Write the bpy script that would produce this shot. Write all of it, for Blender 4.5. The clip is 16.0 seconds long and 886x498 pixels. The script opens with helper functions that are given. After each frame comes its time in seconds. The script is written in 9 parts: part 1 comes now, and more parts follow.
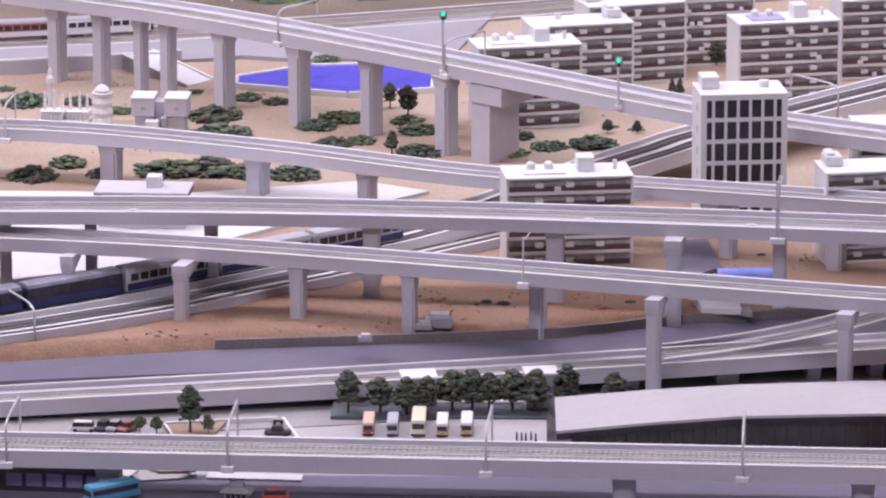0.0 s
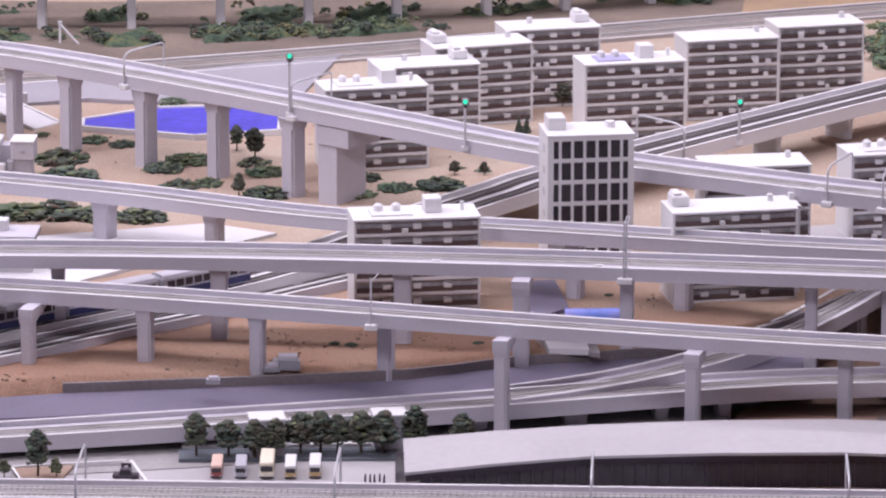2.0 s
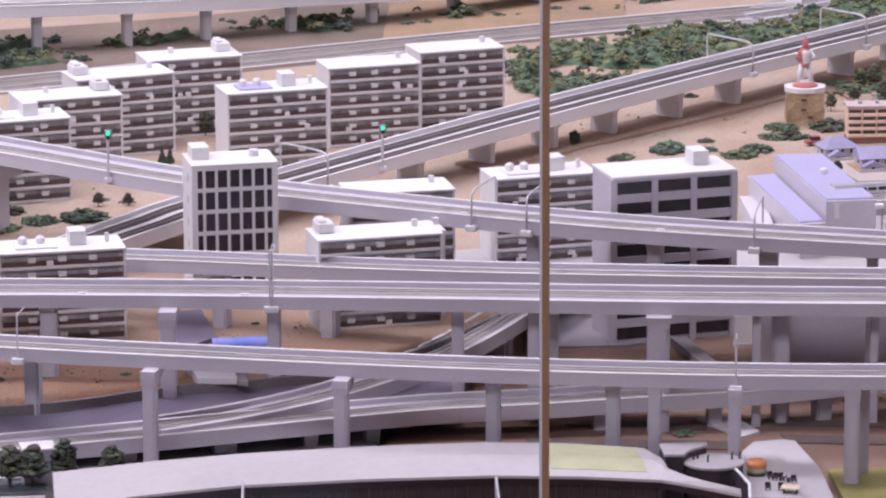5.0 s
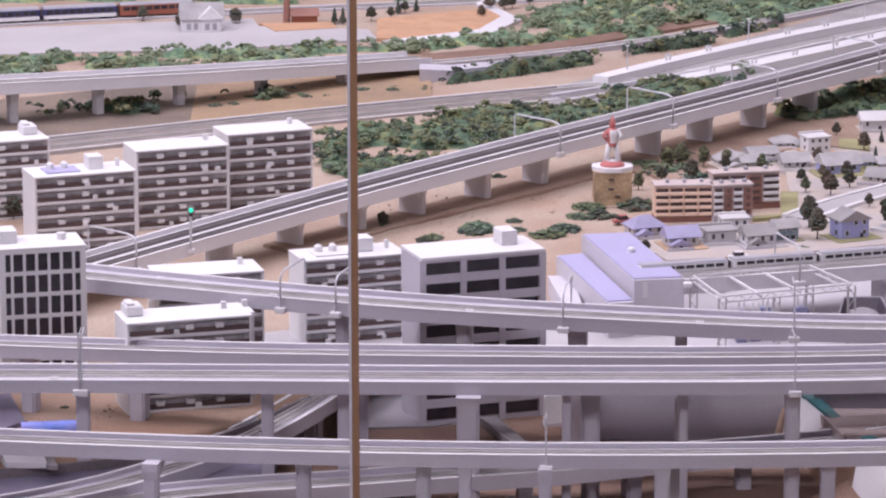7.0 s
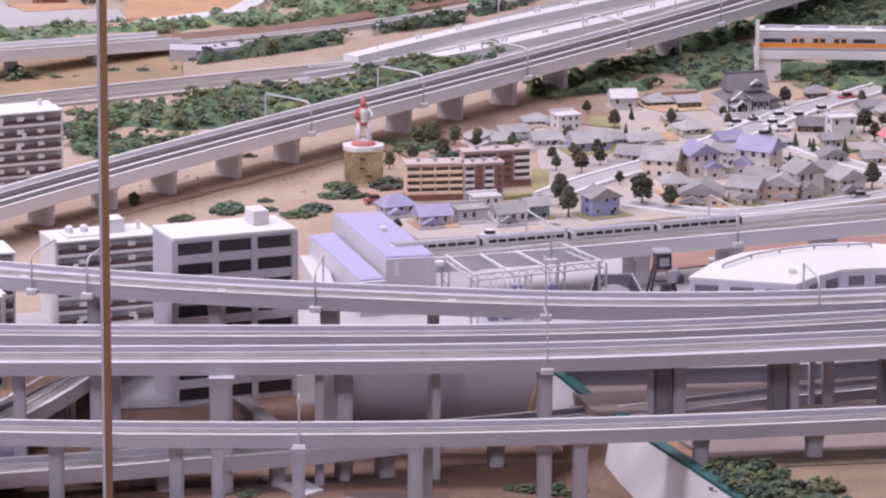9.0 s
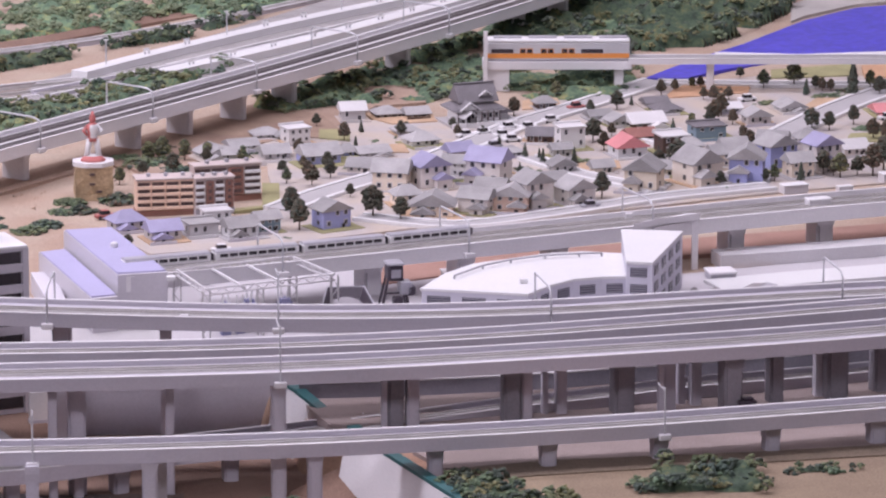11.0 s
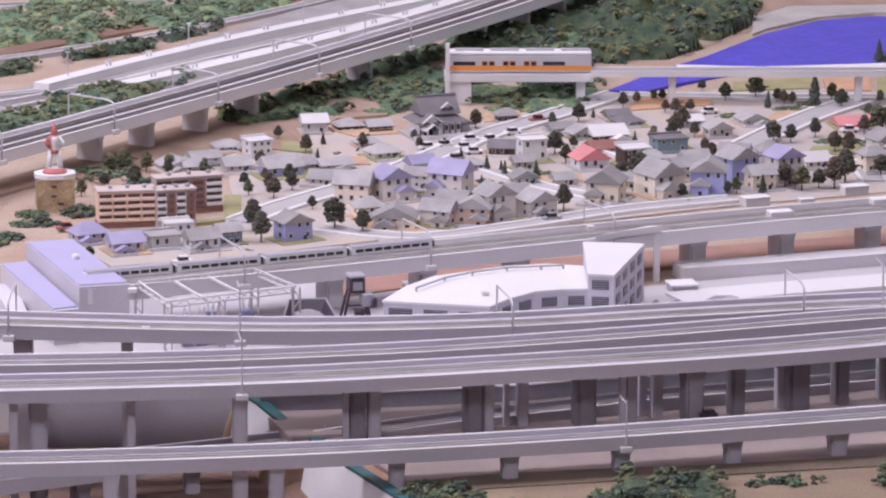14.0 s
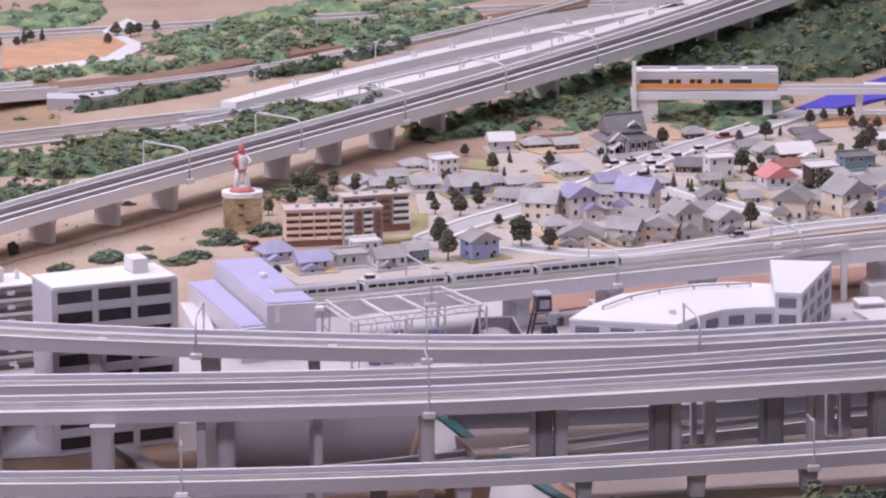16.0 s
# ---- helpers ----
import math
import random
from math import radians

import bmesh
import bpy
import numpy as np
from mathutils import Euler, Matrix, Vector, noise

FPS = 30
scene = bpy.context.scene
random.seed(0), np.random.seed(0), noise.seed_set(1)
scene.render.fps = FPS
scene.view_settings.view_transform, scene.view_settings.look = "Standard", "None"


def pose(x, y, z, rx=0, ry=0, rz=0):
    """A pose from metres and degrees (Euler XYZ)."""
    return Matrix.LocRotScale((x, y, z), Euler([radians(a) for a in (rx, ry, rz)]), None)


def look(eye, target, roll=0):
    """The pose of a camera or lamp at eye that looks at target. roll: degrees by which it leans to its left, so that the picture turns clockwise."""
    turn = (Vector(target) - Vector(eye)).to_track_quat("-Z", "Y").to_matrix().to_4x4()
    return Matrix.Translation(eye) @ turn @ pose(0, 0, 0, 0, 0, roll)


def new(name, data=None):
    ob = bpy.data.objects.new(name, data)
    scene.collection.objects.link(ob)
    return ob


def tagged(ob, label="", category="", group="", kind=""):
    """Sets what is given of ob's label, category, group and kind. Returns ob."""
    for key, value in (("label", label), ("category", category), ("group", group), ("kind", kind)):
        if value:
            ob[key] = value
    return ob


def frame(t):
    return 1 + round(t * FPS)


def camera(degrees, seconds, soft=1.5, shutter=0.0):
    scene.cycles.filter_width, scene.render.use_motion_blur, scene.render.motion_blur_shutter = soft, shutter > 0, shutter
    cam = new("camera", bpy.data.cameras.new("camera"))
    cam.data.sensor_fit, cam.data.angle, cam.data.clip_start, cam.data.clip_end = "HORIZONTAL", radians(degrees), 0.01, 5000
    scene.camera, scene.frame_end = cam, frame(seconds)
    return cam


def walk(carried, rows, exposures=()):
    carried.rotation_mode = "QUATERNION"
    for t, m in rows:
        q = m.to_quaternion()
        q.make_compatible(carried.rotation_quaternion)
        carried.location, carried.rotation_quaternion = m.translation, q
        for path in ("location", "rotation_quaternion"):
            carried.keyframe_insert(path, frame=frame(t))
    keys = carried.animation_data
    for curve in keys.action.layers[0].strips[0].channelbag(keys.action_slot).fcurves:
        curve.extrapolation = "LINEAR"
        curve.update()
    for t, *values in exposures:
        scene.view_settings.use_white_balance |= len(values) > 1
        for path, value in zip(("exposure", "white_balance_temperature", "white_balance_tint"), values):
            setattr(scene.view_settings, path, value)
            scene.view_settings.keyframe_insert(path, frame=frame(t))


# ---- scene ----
# Model railway layout in an exhibition hall, seen from one standing place by a slowly panning long lens.
cam = camera(9.96, 16.0, soft=2.25)
EYE = (0.0, 0.0, 2.0)
# seconds, turn to the right, tilt, lean to the left
ROWS = [
    (0.0, -7.579, -14.659, -0.144),
    (0.5, -7.169, -14.396, -0.332),
    (1.0, -6.616, -14.269, -0.280),
    (1.5, -6.264, -14.210, -0.141),
    (2.0, -5.804, -14.192, 0.001),
    (2.5, -5.204, -14.228, 0.103),
    (3.0, -4.258, -14.207, 0.237),
    (3.5, -3.684, -14.198, 0.052),
    (4.0, -3.163, -14.076, -0.079),
    (4.5, -2.419, -13.967, -0.087),
    (5.0, -1.689, -13.880, -0.218),
    (7.5, 1.224, -12.887, -0.019),
    (8.0, 2.057, -12.958, 0.125),
    (8.5, 2.815, -13.162, 0.282),
    (9.0, 3.399, -13.204, 0.114),
    (9.5, 4.109, -13.182, 0.017),
    (10.0, 4.963, -13.154, -0.069),
    (12.5, 7.579, -12.930, 0.299),
    (13.0, 7.491, -12.941, 0.218),
    (13.5, 7.210, -12.936, 0.059),
    (14.0, 6.947, -12.914, 0.167),
    (14.5, 6.587, -12.806, 0.302),
    (15.0, 5.930, -12.732, 0.010),
    (15.5, 5.443, -12.707, -0.250),
    (16.0, 4.790, -12.705, -0.364),
]


def aim(turn, tilt):
    a, b = radians(turn), radians(tilt)
    return (EYE[0] + math.sin(a) * math.cos(b), EYE[1] + math.cos(a) * math.cos(b), EYE[2] + math.sin(b))


walk(cam, [(t, look(EYE, aim(a, b), c)) for t, a, b, c in ROWS])

# ---- light: unseen ceiling lamps over the layout, plus fills added in front ----
world = bpy.data.worlds.new("hall_air")
world.use_nodes = True
world.node_tree.nodes["Background"].inputs[0].default_value = (0.8, 0.78, 0.9, 1)
world.node_tree.nodes["Background"].inputs[1].default_value = 0.066
scene.world = world
scene.view_settings.exposure = 0.0
LAMP_TINT = (0.965, 0.902, 1.06)
for lx, ly, power, goal in (
    (-4.4, 7.4, 156, (-0.5, 8.7, 0)), (-1.4, 7.6, 70, None), (1.6, 7.6, 58, None), (-3.0, 10.6, 62, None), (0.0, 10.6, 78, None), (2.8, 10.6, 52, None),
    # added fill lamps, tilted forward to brighten the faces towards the viewer
    (-2.6, 2.9, 60, (-1.2, 9.4, 0)), (-0.4, 2.8, 50, (0.0, 9.4, 0)), (2.2, 2.8, 15, (1.4, 9.2, 0)),
):
    lamp = bpy.data.lights.new("unseen_ceiling_lamp", "AREA")
    lamp.shape, lamp.size, lamp.size_y, lamp.energy, lamp.color = "RECTANGLE", 1.5, 0.9, power, LAMP_TINT
    place = (lx, ly, 4.34 if goal is None else 3.95)
    new("unseen_ceiling_lamp_light", lamp).matrix_world = pose(*place) if goal is None else look(place, goal)


# ---- materials ----
def material(name, colour, rough=0.6, grain=400.0, vary=0.12, patch=8.0, patch_amount=0.15, bump=0.0, metal=0.0, second=None, random_tint=0.0, glow=0.0):
    """Procedural surface: a base colour, fine grain, large soft patches (towards second, if given) and a fine relief."""
    m = bpy.data.materials.new(name)
    m.use_nodes = True
    nt = m.node_tree
    bsdf = nt.nodes["Principled BSDF"]
    bsdf.inputs["Roughness"].default_value = rough
    bsdf.inputs["Metallic"].default_value = metal
    coord = nt.nodes.new("ShaderNodeTexCoord")
    geo = nt.nodes.new("ShaderNodeNewGeometry")
    fine = nt.nodes.new("ShaderNodeTexNoise")
    fine.inputs["Scale"].default_value, fine.inputs["Detail"].default_value = grain, 4
    wide = nt.nodes.new("ShaderNodeTexNoise")
    wide.inputs["Scale"].default_value, wide.inputs["Detail"].default_value = patch, 5
    nt.links.new(geo.outputs["Position"], fine.inputs["Vector"])
    nt.links.new(geo.outputs["Position"], wide.inputs["Vector"])
    ramp = nt.nodes.new("ShaderNodeMapRange")
    ramp.inputs["From Min"].default_value, ramp.inputs["From Max"].default_value = 0.35, 0.65
    nt.links.new(wide.outputs["Fac"], ramp.inputs["Value"])
    mix = nt.nodes.new("ShaderNodeMix")
    mix.data_type = "RGBA"
    other = second or tuple(c * (1 - patch_amount) for c in colour)
    mix.inputs[6].default_value, mix.inputs[7].default_value = (*colour, 1), (*other, 1)
    nt.links.new(ramp.outputs["Result"], mix.inputs[0])
    hsv = nt.nodes.new("ShaderNodeHueSaturation")
    value = nt.nodes.new("ShaderNodeMapRange")
    value.inputs["From Min"].default_value, value.inputs["From Max"].default_value = 0.3, 0.7
    value.inputs["To Min"].default_value, value.inputs["To Max"].default_value = 1 - vary, 1 + vary
    nt.links.new(fine.outputs["Fac"], value.inputs["Value"])
    last = value.outputs["Result"]
    if random_tint:
        info = nt.nodes.new("ShaderNodeObjectInfo")
        span = nt.nodes.new("ShaderNodeMapRange")
        span.inputs["To Min"].default_value, span.inputs["To Max"].default_value = 1 - random_tint, 1 + random_tint
        nt.links.new(info.outputs["Random"], span.inputs["Value"])
        times = nt.nodes.new("ShaderNodeMath")
        times.operation = "MULTIPLY"
        nt.links.new(last, times.inputs[0])
        nt.links.new(span.outputs["Result"], times.inputs[1])
        last = times.outputs["Value"]
    nt.links.new(last, hsv.inputs["Value"])
    nt.links.new(mix.outputs[2], hsv.inputs["Color"])
    nt.links.new(hsv.outputs["Color"], bsdf.inputs["Base Color"])
    if bump:
        relief = nt.nodes.new("ShaderNodeBump")
        relief.inputs["Strength"].default_value, relief.inputs["Distance"].default_value = bump, 0.002
        nt.links.new(fine.outputs["Fac"], relief.inputs["Height"])
        nt.links.new(relief.outputs["Normal"], bsdf.inputs["Normal"])
    if glow:
        nt.links.new(hsv.outputs["Color"], bsdf.inputs["Emission Color"])
        bsdf.inputs["Emission Strength"].default_value = glow
    return m


def island_tint(m, amount):
    """Each loose piece of a joined mesh gets its own shade."""
    nt = m.node_tree
    bsdf = nt.nodes["Principled BSDF"]
    link = bsdf.inputs["Base Color"].links[0]
    geo = nt.nodes.new("ShaderNodeNewGeometry")
    span = nt.nodes.new("ShaderNodeMapRange")
    span.inputs["To Min"].default_value, span.inputs["To Max"].default_value = 1 - amount, 1 + amount
    nt.links.new(geo.outputs["Random Per Island"], span.inputs["Value"])
    hsv = nt.nodes.new("ShaderNodeHueSaturation")
    nt.links.new(span.outputs["Result"], hsv.inputs["Value"])
    nt.links.new(link.from_socket, hsv.inputs["Color"])
    nt.links.new(hsv.outputs["Color"], bsdf.inputs["Base Color"])
    return m


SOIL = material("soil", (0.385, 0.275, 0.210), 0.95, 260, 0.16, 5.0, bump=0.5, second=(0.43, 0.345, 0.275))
LOAM = material("reddish_soil", (0.195, 0.118, 0.088), 0.95, 300, 0.2, 7.0, bump=0.5, second=(0.26, 0.170, 0.128))


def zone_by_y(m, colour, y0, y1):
    """Red clay on the mound, tan sand on the field beyond: the one gives way to the other from y0 to y1. The near tint
    is also darkened for deck shade.
    """
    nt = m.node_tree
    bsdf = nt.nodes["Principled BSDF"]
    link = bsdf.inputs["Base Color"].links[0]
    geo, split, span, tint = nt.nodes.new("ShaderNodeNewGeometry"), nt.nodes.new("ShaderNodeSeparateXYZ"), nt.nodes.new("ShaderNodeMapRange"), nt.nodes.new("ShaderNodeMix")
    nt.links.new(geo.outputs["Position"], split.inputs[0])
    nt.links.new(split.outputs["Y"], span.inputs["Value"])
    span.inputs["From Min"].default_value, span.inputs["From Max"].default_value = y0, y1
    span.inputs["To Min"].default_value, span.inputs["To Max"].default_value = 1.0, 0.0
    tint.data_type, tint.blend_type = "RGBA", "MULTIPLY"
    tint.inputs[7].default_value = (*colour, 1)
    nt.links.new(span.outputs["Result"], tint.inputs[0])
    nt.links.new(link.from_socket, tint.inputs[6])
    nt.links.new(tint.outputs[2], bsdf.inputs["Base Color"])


# redder clay, its tint also lowered for the shade near the viaducts
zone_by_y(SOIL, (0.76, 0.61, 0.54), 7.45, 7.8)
GREY_SOIL = material("grey_brown_soil", (0.150, 0.118, 0.098), 0.95, 280, 0.2, 5.0, bump=0.5, second=(0.225, 0.175, 0.138))
BROWN_SOIL = material("dark_reddish_soil", (0.235, 0.155, 0.118), 0.95, 280, 0.18, 9.0, bump=0.5, second=(0.33, 0.235, 0.175))
BACK_SOIL = material("tan_brown_soil", (0.275, 0.195, 0.135), 0.95, 280, 0.18, 6.0, bump=0.5, second=(0.37, 0.255, 0.155))
MID_SOIL = material("brown_slope_soil", (0.30, 0.205, 0.155), 0.95, 280, 0.18, 9.0, bump=0.5, second=(0.37, 0.27, 0.21))
CONCRETE = material("painted_concrete", (0.53, 0.505, 0.56), 0.7, 300, 0.05, 3.0, 0.10, 0.1)
PALE = material("pale_concrete", (0.70, 0.68, 0.70), 0.7, 300, 0.05, 4.0, 0.10, 0.1)
DARK_CONCRETE = material("mottled_concrete", (0.27, 0.25, 0.255), 0.8, 200, 0.1, 9.0, 0.3, 0.2)
WHITE = material("white_paint", (0.71, 0.70, 0.71), 0.5, 200, 0.03, 5.0, 0.05)
BALLAST = material("ballast", (0.37, 0.35, 0.35), 0.95, 900, 0.35, 12.0, 0.15, 0.6)
DARK_BALLAST = material("dark_track_bed", (0.13, 0.110, 0.115), 0.95, 900, 0.35, 12.0, 0.2, 0.6)
TAN_BALLAST = material("tan_ballast", (0.31, 0.265, 0.24), 0.95, 900, 0.3, 12.0, 0.15, 0.6)
TAN_BED = material("tan_grey_concrete", (0.43, 0.39, 0.38), 0.8, 400, 0.08, 5.0, 0.12, 0.2)
DARK_RAIL = material("dull_rail", (0.28, 0.26, 0.26), 0.5, 500, 0.1, 20.0, 0.2, metal=0.3)
RAIL = material("rail_steel", (0.62, 0.60, 0.58), 0.35, 500, 0.1, 20.0, 0.2, metal=0.6)
BRIGHT_RAIL = material("polished_rail", (0.78, 0.76, 0.76), 0.3, 500, 0.05, 20.0, 0.1, metal=0.2)
DARK_SLEEPER = material("dark_sleeper", (0.155, 0.135, 0.14), 0.9, 600, 0.15, 20.0, 0.2)
ROADBED = material("grey_roadbed", (0.33, 0.31, 0.335), 0.9, 500, 0.12, 6.0, 0.15, 0.3)
SLEEPER = material("sleeper", (0.40, 0.375, 0.375), 0.9, 600, 0.15, 20.0, 0.2, random_tint=0.1)
ROAD = material("asphalt_road", (0.168, 0.150, 0.208), 0.75, 700, 0.1, 3.0, 0.14, 0.2)
PAVING = material("paved_ground", (0.43, 0.41, 0.42), 0.85, 500, 0.08, 6.0, 0.12, 0.2)
DARK_BROWN = material("dark_brown_panel", (0.115, 0.074, 0.072), 0.55, 200, 0.12, 15.0, 0.25)
GREY_RECESS = material("grey_plaster", (0.58, 0.555, 0.57), 0.8, 200, 0.08, 15.0, 0.2)
GLASS_DARK = material("dark_window", (0.045, 0.038, 0.046), 0.25, 60, 0.3, 30.0, 0.3)
TARP = material("blue_water", (0.045, 0.036, 0.43), 0.45, 60, 0.2, 12.0, second=(0.065, 0.050, 0.50), bump=0.2)
POLE_TAN = material("varnished_pole", (0.36, 0.20, 0.105), 0.4, 300, 0.08, 20.0, 0.15)
STEEL = material("galvanised_steel", (0.60, 0.60, 0.63), 0.4, 400, 0.06, 20.0, 0.1, metal=0.3)
LEAF = island_tint(material("green_foliage", (0.110, 0.165, 0.105), 0.95, 500, 0.3, 14.0, second=(0.150, 0.165, 0.085), bump=0.6, random_tint=0.15), 0.18)
LEAF_DARK = island_tint(material("dark_foliage", (0.062, 0.088, 0.072), 0.95, 500, 0.3, 14.0, second=(0.078, 0.088, 0.066), bump=0.6, random_tint=0.2), 0.18)
LEAF_OLIVE = island_tint(material("olive_foliage", (0.21, 0.195, 0.095), 0.95, 500, 0.3, 14.0, second=(0.125, 0.135, 0.07), bump=0.6, random_tint=0.2), 0.26)
LEAF_RUST = island_tint(material("rusty_foliage", (0.115, 0.080, 0.060), 0.95, 500, 0.35, 14.0, second=(0.10, 0.07, 0.045), bump=0.6, random_tint=0.25), 0.4)
LEAF_TREE = island_tint(material("brown_olive_foliage", (0.078, 0.073, 0.055), 0.95, 500, 0.3, 14.0, second=(0.090, 0.084, 0.062), bump=0.6, random_tint=0.3), 0.16)
LEAF_PALE = island_tint(material("pale_green_foliage", (0.165, 0.215, 0.145), 0.95, 500, 0.2, 14.0, second=(0.185, 0.210, 0.120), bump=0.4, random_tint=0.1), 0.12)
# concrete with the shade under the decks put into its colour
SHADED_PIER = material("shaded_grey_concrete", (0.27, 0.255, 0.285), 0.8, 250, 0.08, 8.0, 0.2, 0.2)
DULL_CONCRETE = material("dull_grey_concrete", (0.33, 0.32, 0.365), 0.8, 250, 0.08, 8.0, 0.2, 0.2)


def turf_material(name, shade):
    """Flocked scenery turf: dark gaps, greens and olive tufts at two scales."""
    m = bpy.data.materials.new(name)
    m.use_nodes = True
    nt = m.node_tree
    bsdf = nt.nodes["Principled BSDF"]
    bsdf.inputs["Roughness"].default_value = 0.95
    geo, wide, fine, add, ramp, relief = (nt.nodes.new(k) for k in ("ShaderNodeNewGeometry", "ShaderNodeTexNoise", "ShaderNodeTexNoise", "ShaderNodeMix", "ShaderNodeValToRGB", "ShaderNodeBump"))
    wide.inputs["Scale"].default_value, wide.inputs["Detail"].default_value = 26.0, 6
    fine.inputs["Scale"].default_value, fine.inputs["Detail"].default_value = 150.0, 5
    for n in (wide, fine):
        nt.links.new(geo.outputs["Position"], n.inputs["Vector"])
    add.inputs[0].default_value = 0.42
    nt.links.new(wide.outputs["Fac"], add.inputs[2])
    nt.links.new(fine.outputs["Fac"], add.inputs[3])
    nt.links.new(add.outputs[0], ramp.inputs["Fac"])
    stops = ((0.36, (0.040, 0.056, 0.040)), (0.46, (0.075, 0.125, 0.078)), (0.54, (0.125, 0.185, 0.105)), (0.62, (0.235, 0.235, 0.095)), (0.70, (0.27, 0.26, 0.14)))
    stops = [(at, tuple(v * shade for v in c)) for at, c in stops]
    ramp.color_ramp.elements[0].position, ramp.color_ramp.elements[0].color = stops[0][0], (*stops[0][1], 1)
    ramp.color_ramp.elements[1].position, ramp.color_ramp.elements[1].color = stops[-1][0], (*stops[-1][1], 1)
    for at, c in stops[1:-1]:
        ramp.color_ramp.elements.new(at).color = (*c, 1)
    nt.links.new(ramp.outputs["Color"], bsdf.inputs["Base Color"])
    relief.inputs["Strength"].default_value, relief.inputs["Distance"].default_value = 0.8, 0.004
    nt.links.new(fine.outputs["Fac"], relief.inputs["Height"])
    nt.links.new(relief.outputs["Normal"], bsdf.inputs["Normal"])
    return m


TURF = turf_material("scenery_turf", 1.0)
TURF_DARK = turf_material("dark_scenery_turf", 0.55)
TURF_PALE = turf_material("pale_scenery_turf", 1.5)
BARK = material("bark", (0.09, 0.06, 0.045), 0.9, 600, 0.2, 20.0, 0.2, 0.4)
LAVENDER = material("lavender_roofing", (0.40, 0.38, 0.57), 0.6, 300, 0.04, 5.0, 0.08)


# ---- mesh helpers ----
def ob_from(name, bm, mat=None, parent=None, smooth=False):
    me = bpy.data.meshes.new(name)
    bm.to_mesh(me)
    bm.free()
    if mat:
        me.materials.append(mat)
    if smooth:
        for f in me.polygons:
            f.use_smooth = True
    ob = new(name, me)
    ob.parent = parent
    return ob


def part(name, bm, mat, parent, label="", smooth=False):
    ob = ob_from(name, bm, mat, parent, smooth)
    return tagged(ob, label) if label else ob


def share(name, me, parent, m):
    """One more object on a mesh that stands already."""
    ob = new(name, me)
    ob.parent = parent
    ob.matrix_basis = m
    return ob


def thing(name, m, label, category, group=""):
    ob = new(name)
    ob.empty_display_size = 0.01
    ob.matrix_basis = m
    return tagged(ob, label, category, group)


def box(bm, x0, y0, z0, x1, y1, z1, bevel=0.0):
    vs = [bm.verts.new(p) for p in ((x0, y0, z0), (x1, y0, z0), (x1, y1, z0), (x0, y1, z0), (x0, y0, z1), (x1, y0, z1), (x1, y1, z1), (x0, y1, z1))]
    fs = [bm.faces.new([vs[i] for i in q]) for q in ((3, 2, 1, 0), (4, 5, 6, 7), (0, 1, 5, 4), (1, 2, 6, 5), (2, 3, 7, 6), (3, 0, 4, 7))]
    if bevel:
        es = list({e for f in fs for e in f.edges})
        bmesh.ops.bevel(bm, geom=es, offset=bevel, segments=1, affect="EDGES")
    return bm


def boxed(*a, bevel=0.0):
    return box(bmesh.new(), *a, bevel=bevel)


def prism(bm, outline, z0, z1):
    """An upright block on a plan outline (counter-clockwise); z1 may be a list, one height a corner."""
    tops = z1 if isinstance(z1, (list, tuple)) else [z1] * len(outline)
    low = [bm.verts.new((x, y, z0)) for x, y in outline]
    top = [bm.verts.new((x, y, z)) for (x, y), z in zip(outline, tops)]
    bm.faces.new(low[::-1])
    bm.faces.new(top)
    n = len(outline)
    for i in range(n):
        bm.faces.new((low[i], low[(i + 1) % n], top[(i + 1) % n], top[i]))
    bmesh.ops.recalc_face_normals(bm, faces=bm.faces[:])
    return bm


def tube(bm, points, r, sides=6):
    """A round bar along a few points."""
    rings = []
    pts = [Vector(p) for p in points]
    for i, p in enumerate(pts):
        d = (pts[min(i + 1, len(pts) - 1)] - pts[max(i - 1, 0)]).normalized()
        q = d.to_track_quat("Z", "Y")
        rr = r[i] if isinstance(r, (list, tuple)) else r
        rings.append([bm.verts.new(p + q @ Vector((rr * math.cos(a), rr * math.sin(a), 0))) for a in (2 * math.pi * k / sides for k in range(sides))])
    for a, b in zip(rings, rings[1:]):
        for k in range(sides):
            bm.faces.new((a[k], a[(k + 1) % sides], b[(k + 1) % sides], b[k]))
    bm.faces.new(rings[0][::-1])
    bm.faces.new(rings[-1])
    return bm


def spline(points, step=0.04):
    """A smooth curve through control points, cut to even steps: arrays of places and of plan normals (to the far side)."""
    p = np.array(points, float)
    ext = np.vstack([2 * p[0] - p[1], p, 2 * p[-1] - p[-2]])
    out = []
    for i in range(1, len(ext) - 2):
        a, b, c, d = ext[i - 1:i + 3]
        n = max(2, int(np.linalg.norm(c - b) / step))
        for k in range(n):
            s = k / n
            out.append(0.5 * (2 * b + (c - a) * s + (2 * a - 5 * b + 4 * c - d) * s * s + (3 * b - a - 3 * c + d) * s ** 3))
    out.append(p[-1])
    out = np.array(out)
    tan = np.gradient(out[:, :2], axis=0)
    tan /= np.linalg.norm(tan, axis=1)[:, None]
    return out, np.stack([-tan[:, 1], tan[:, 0]], 1)


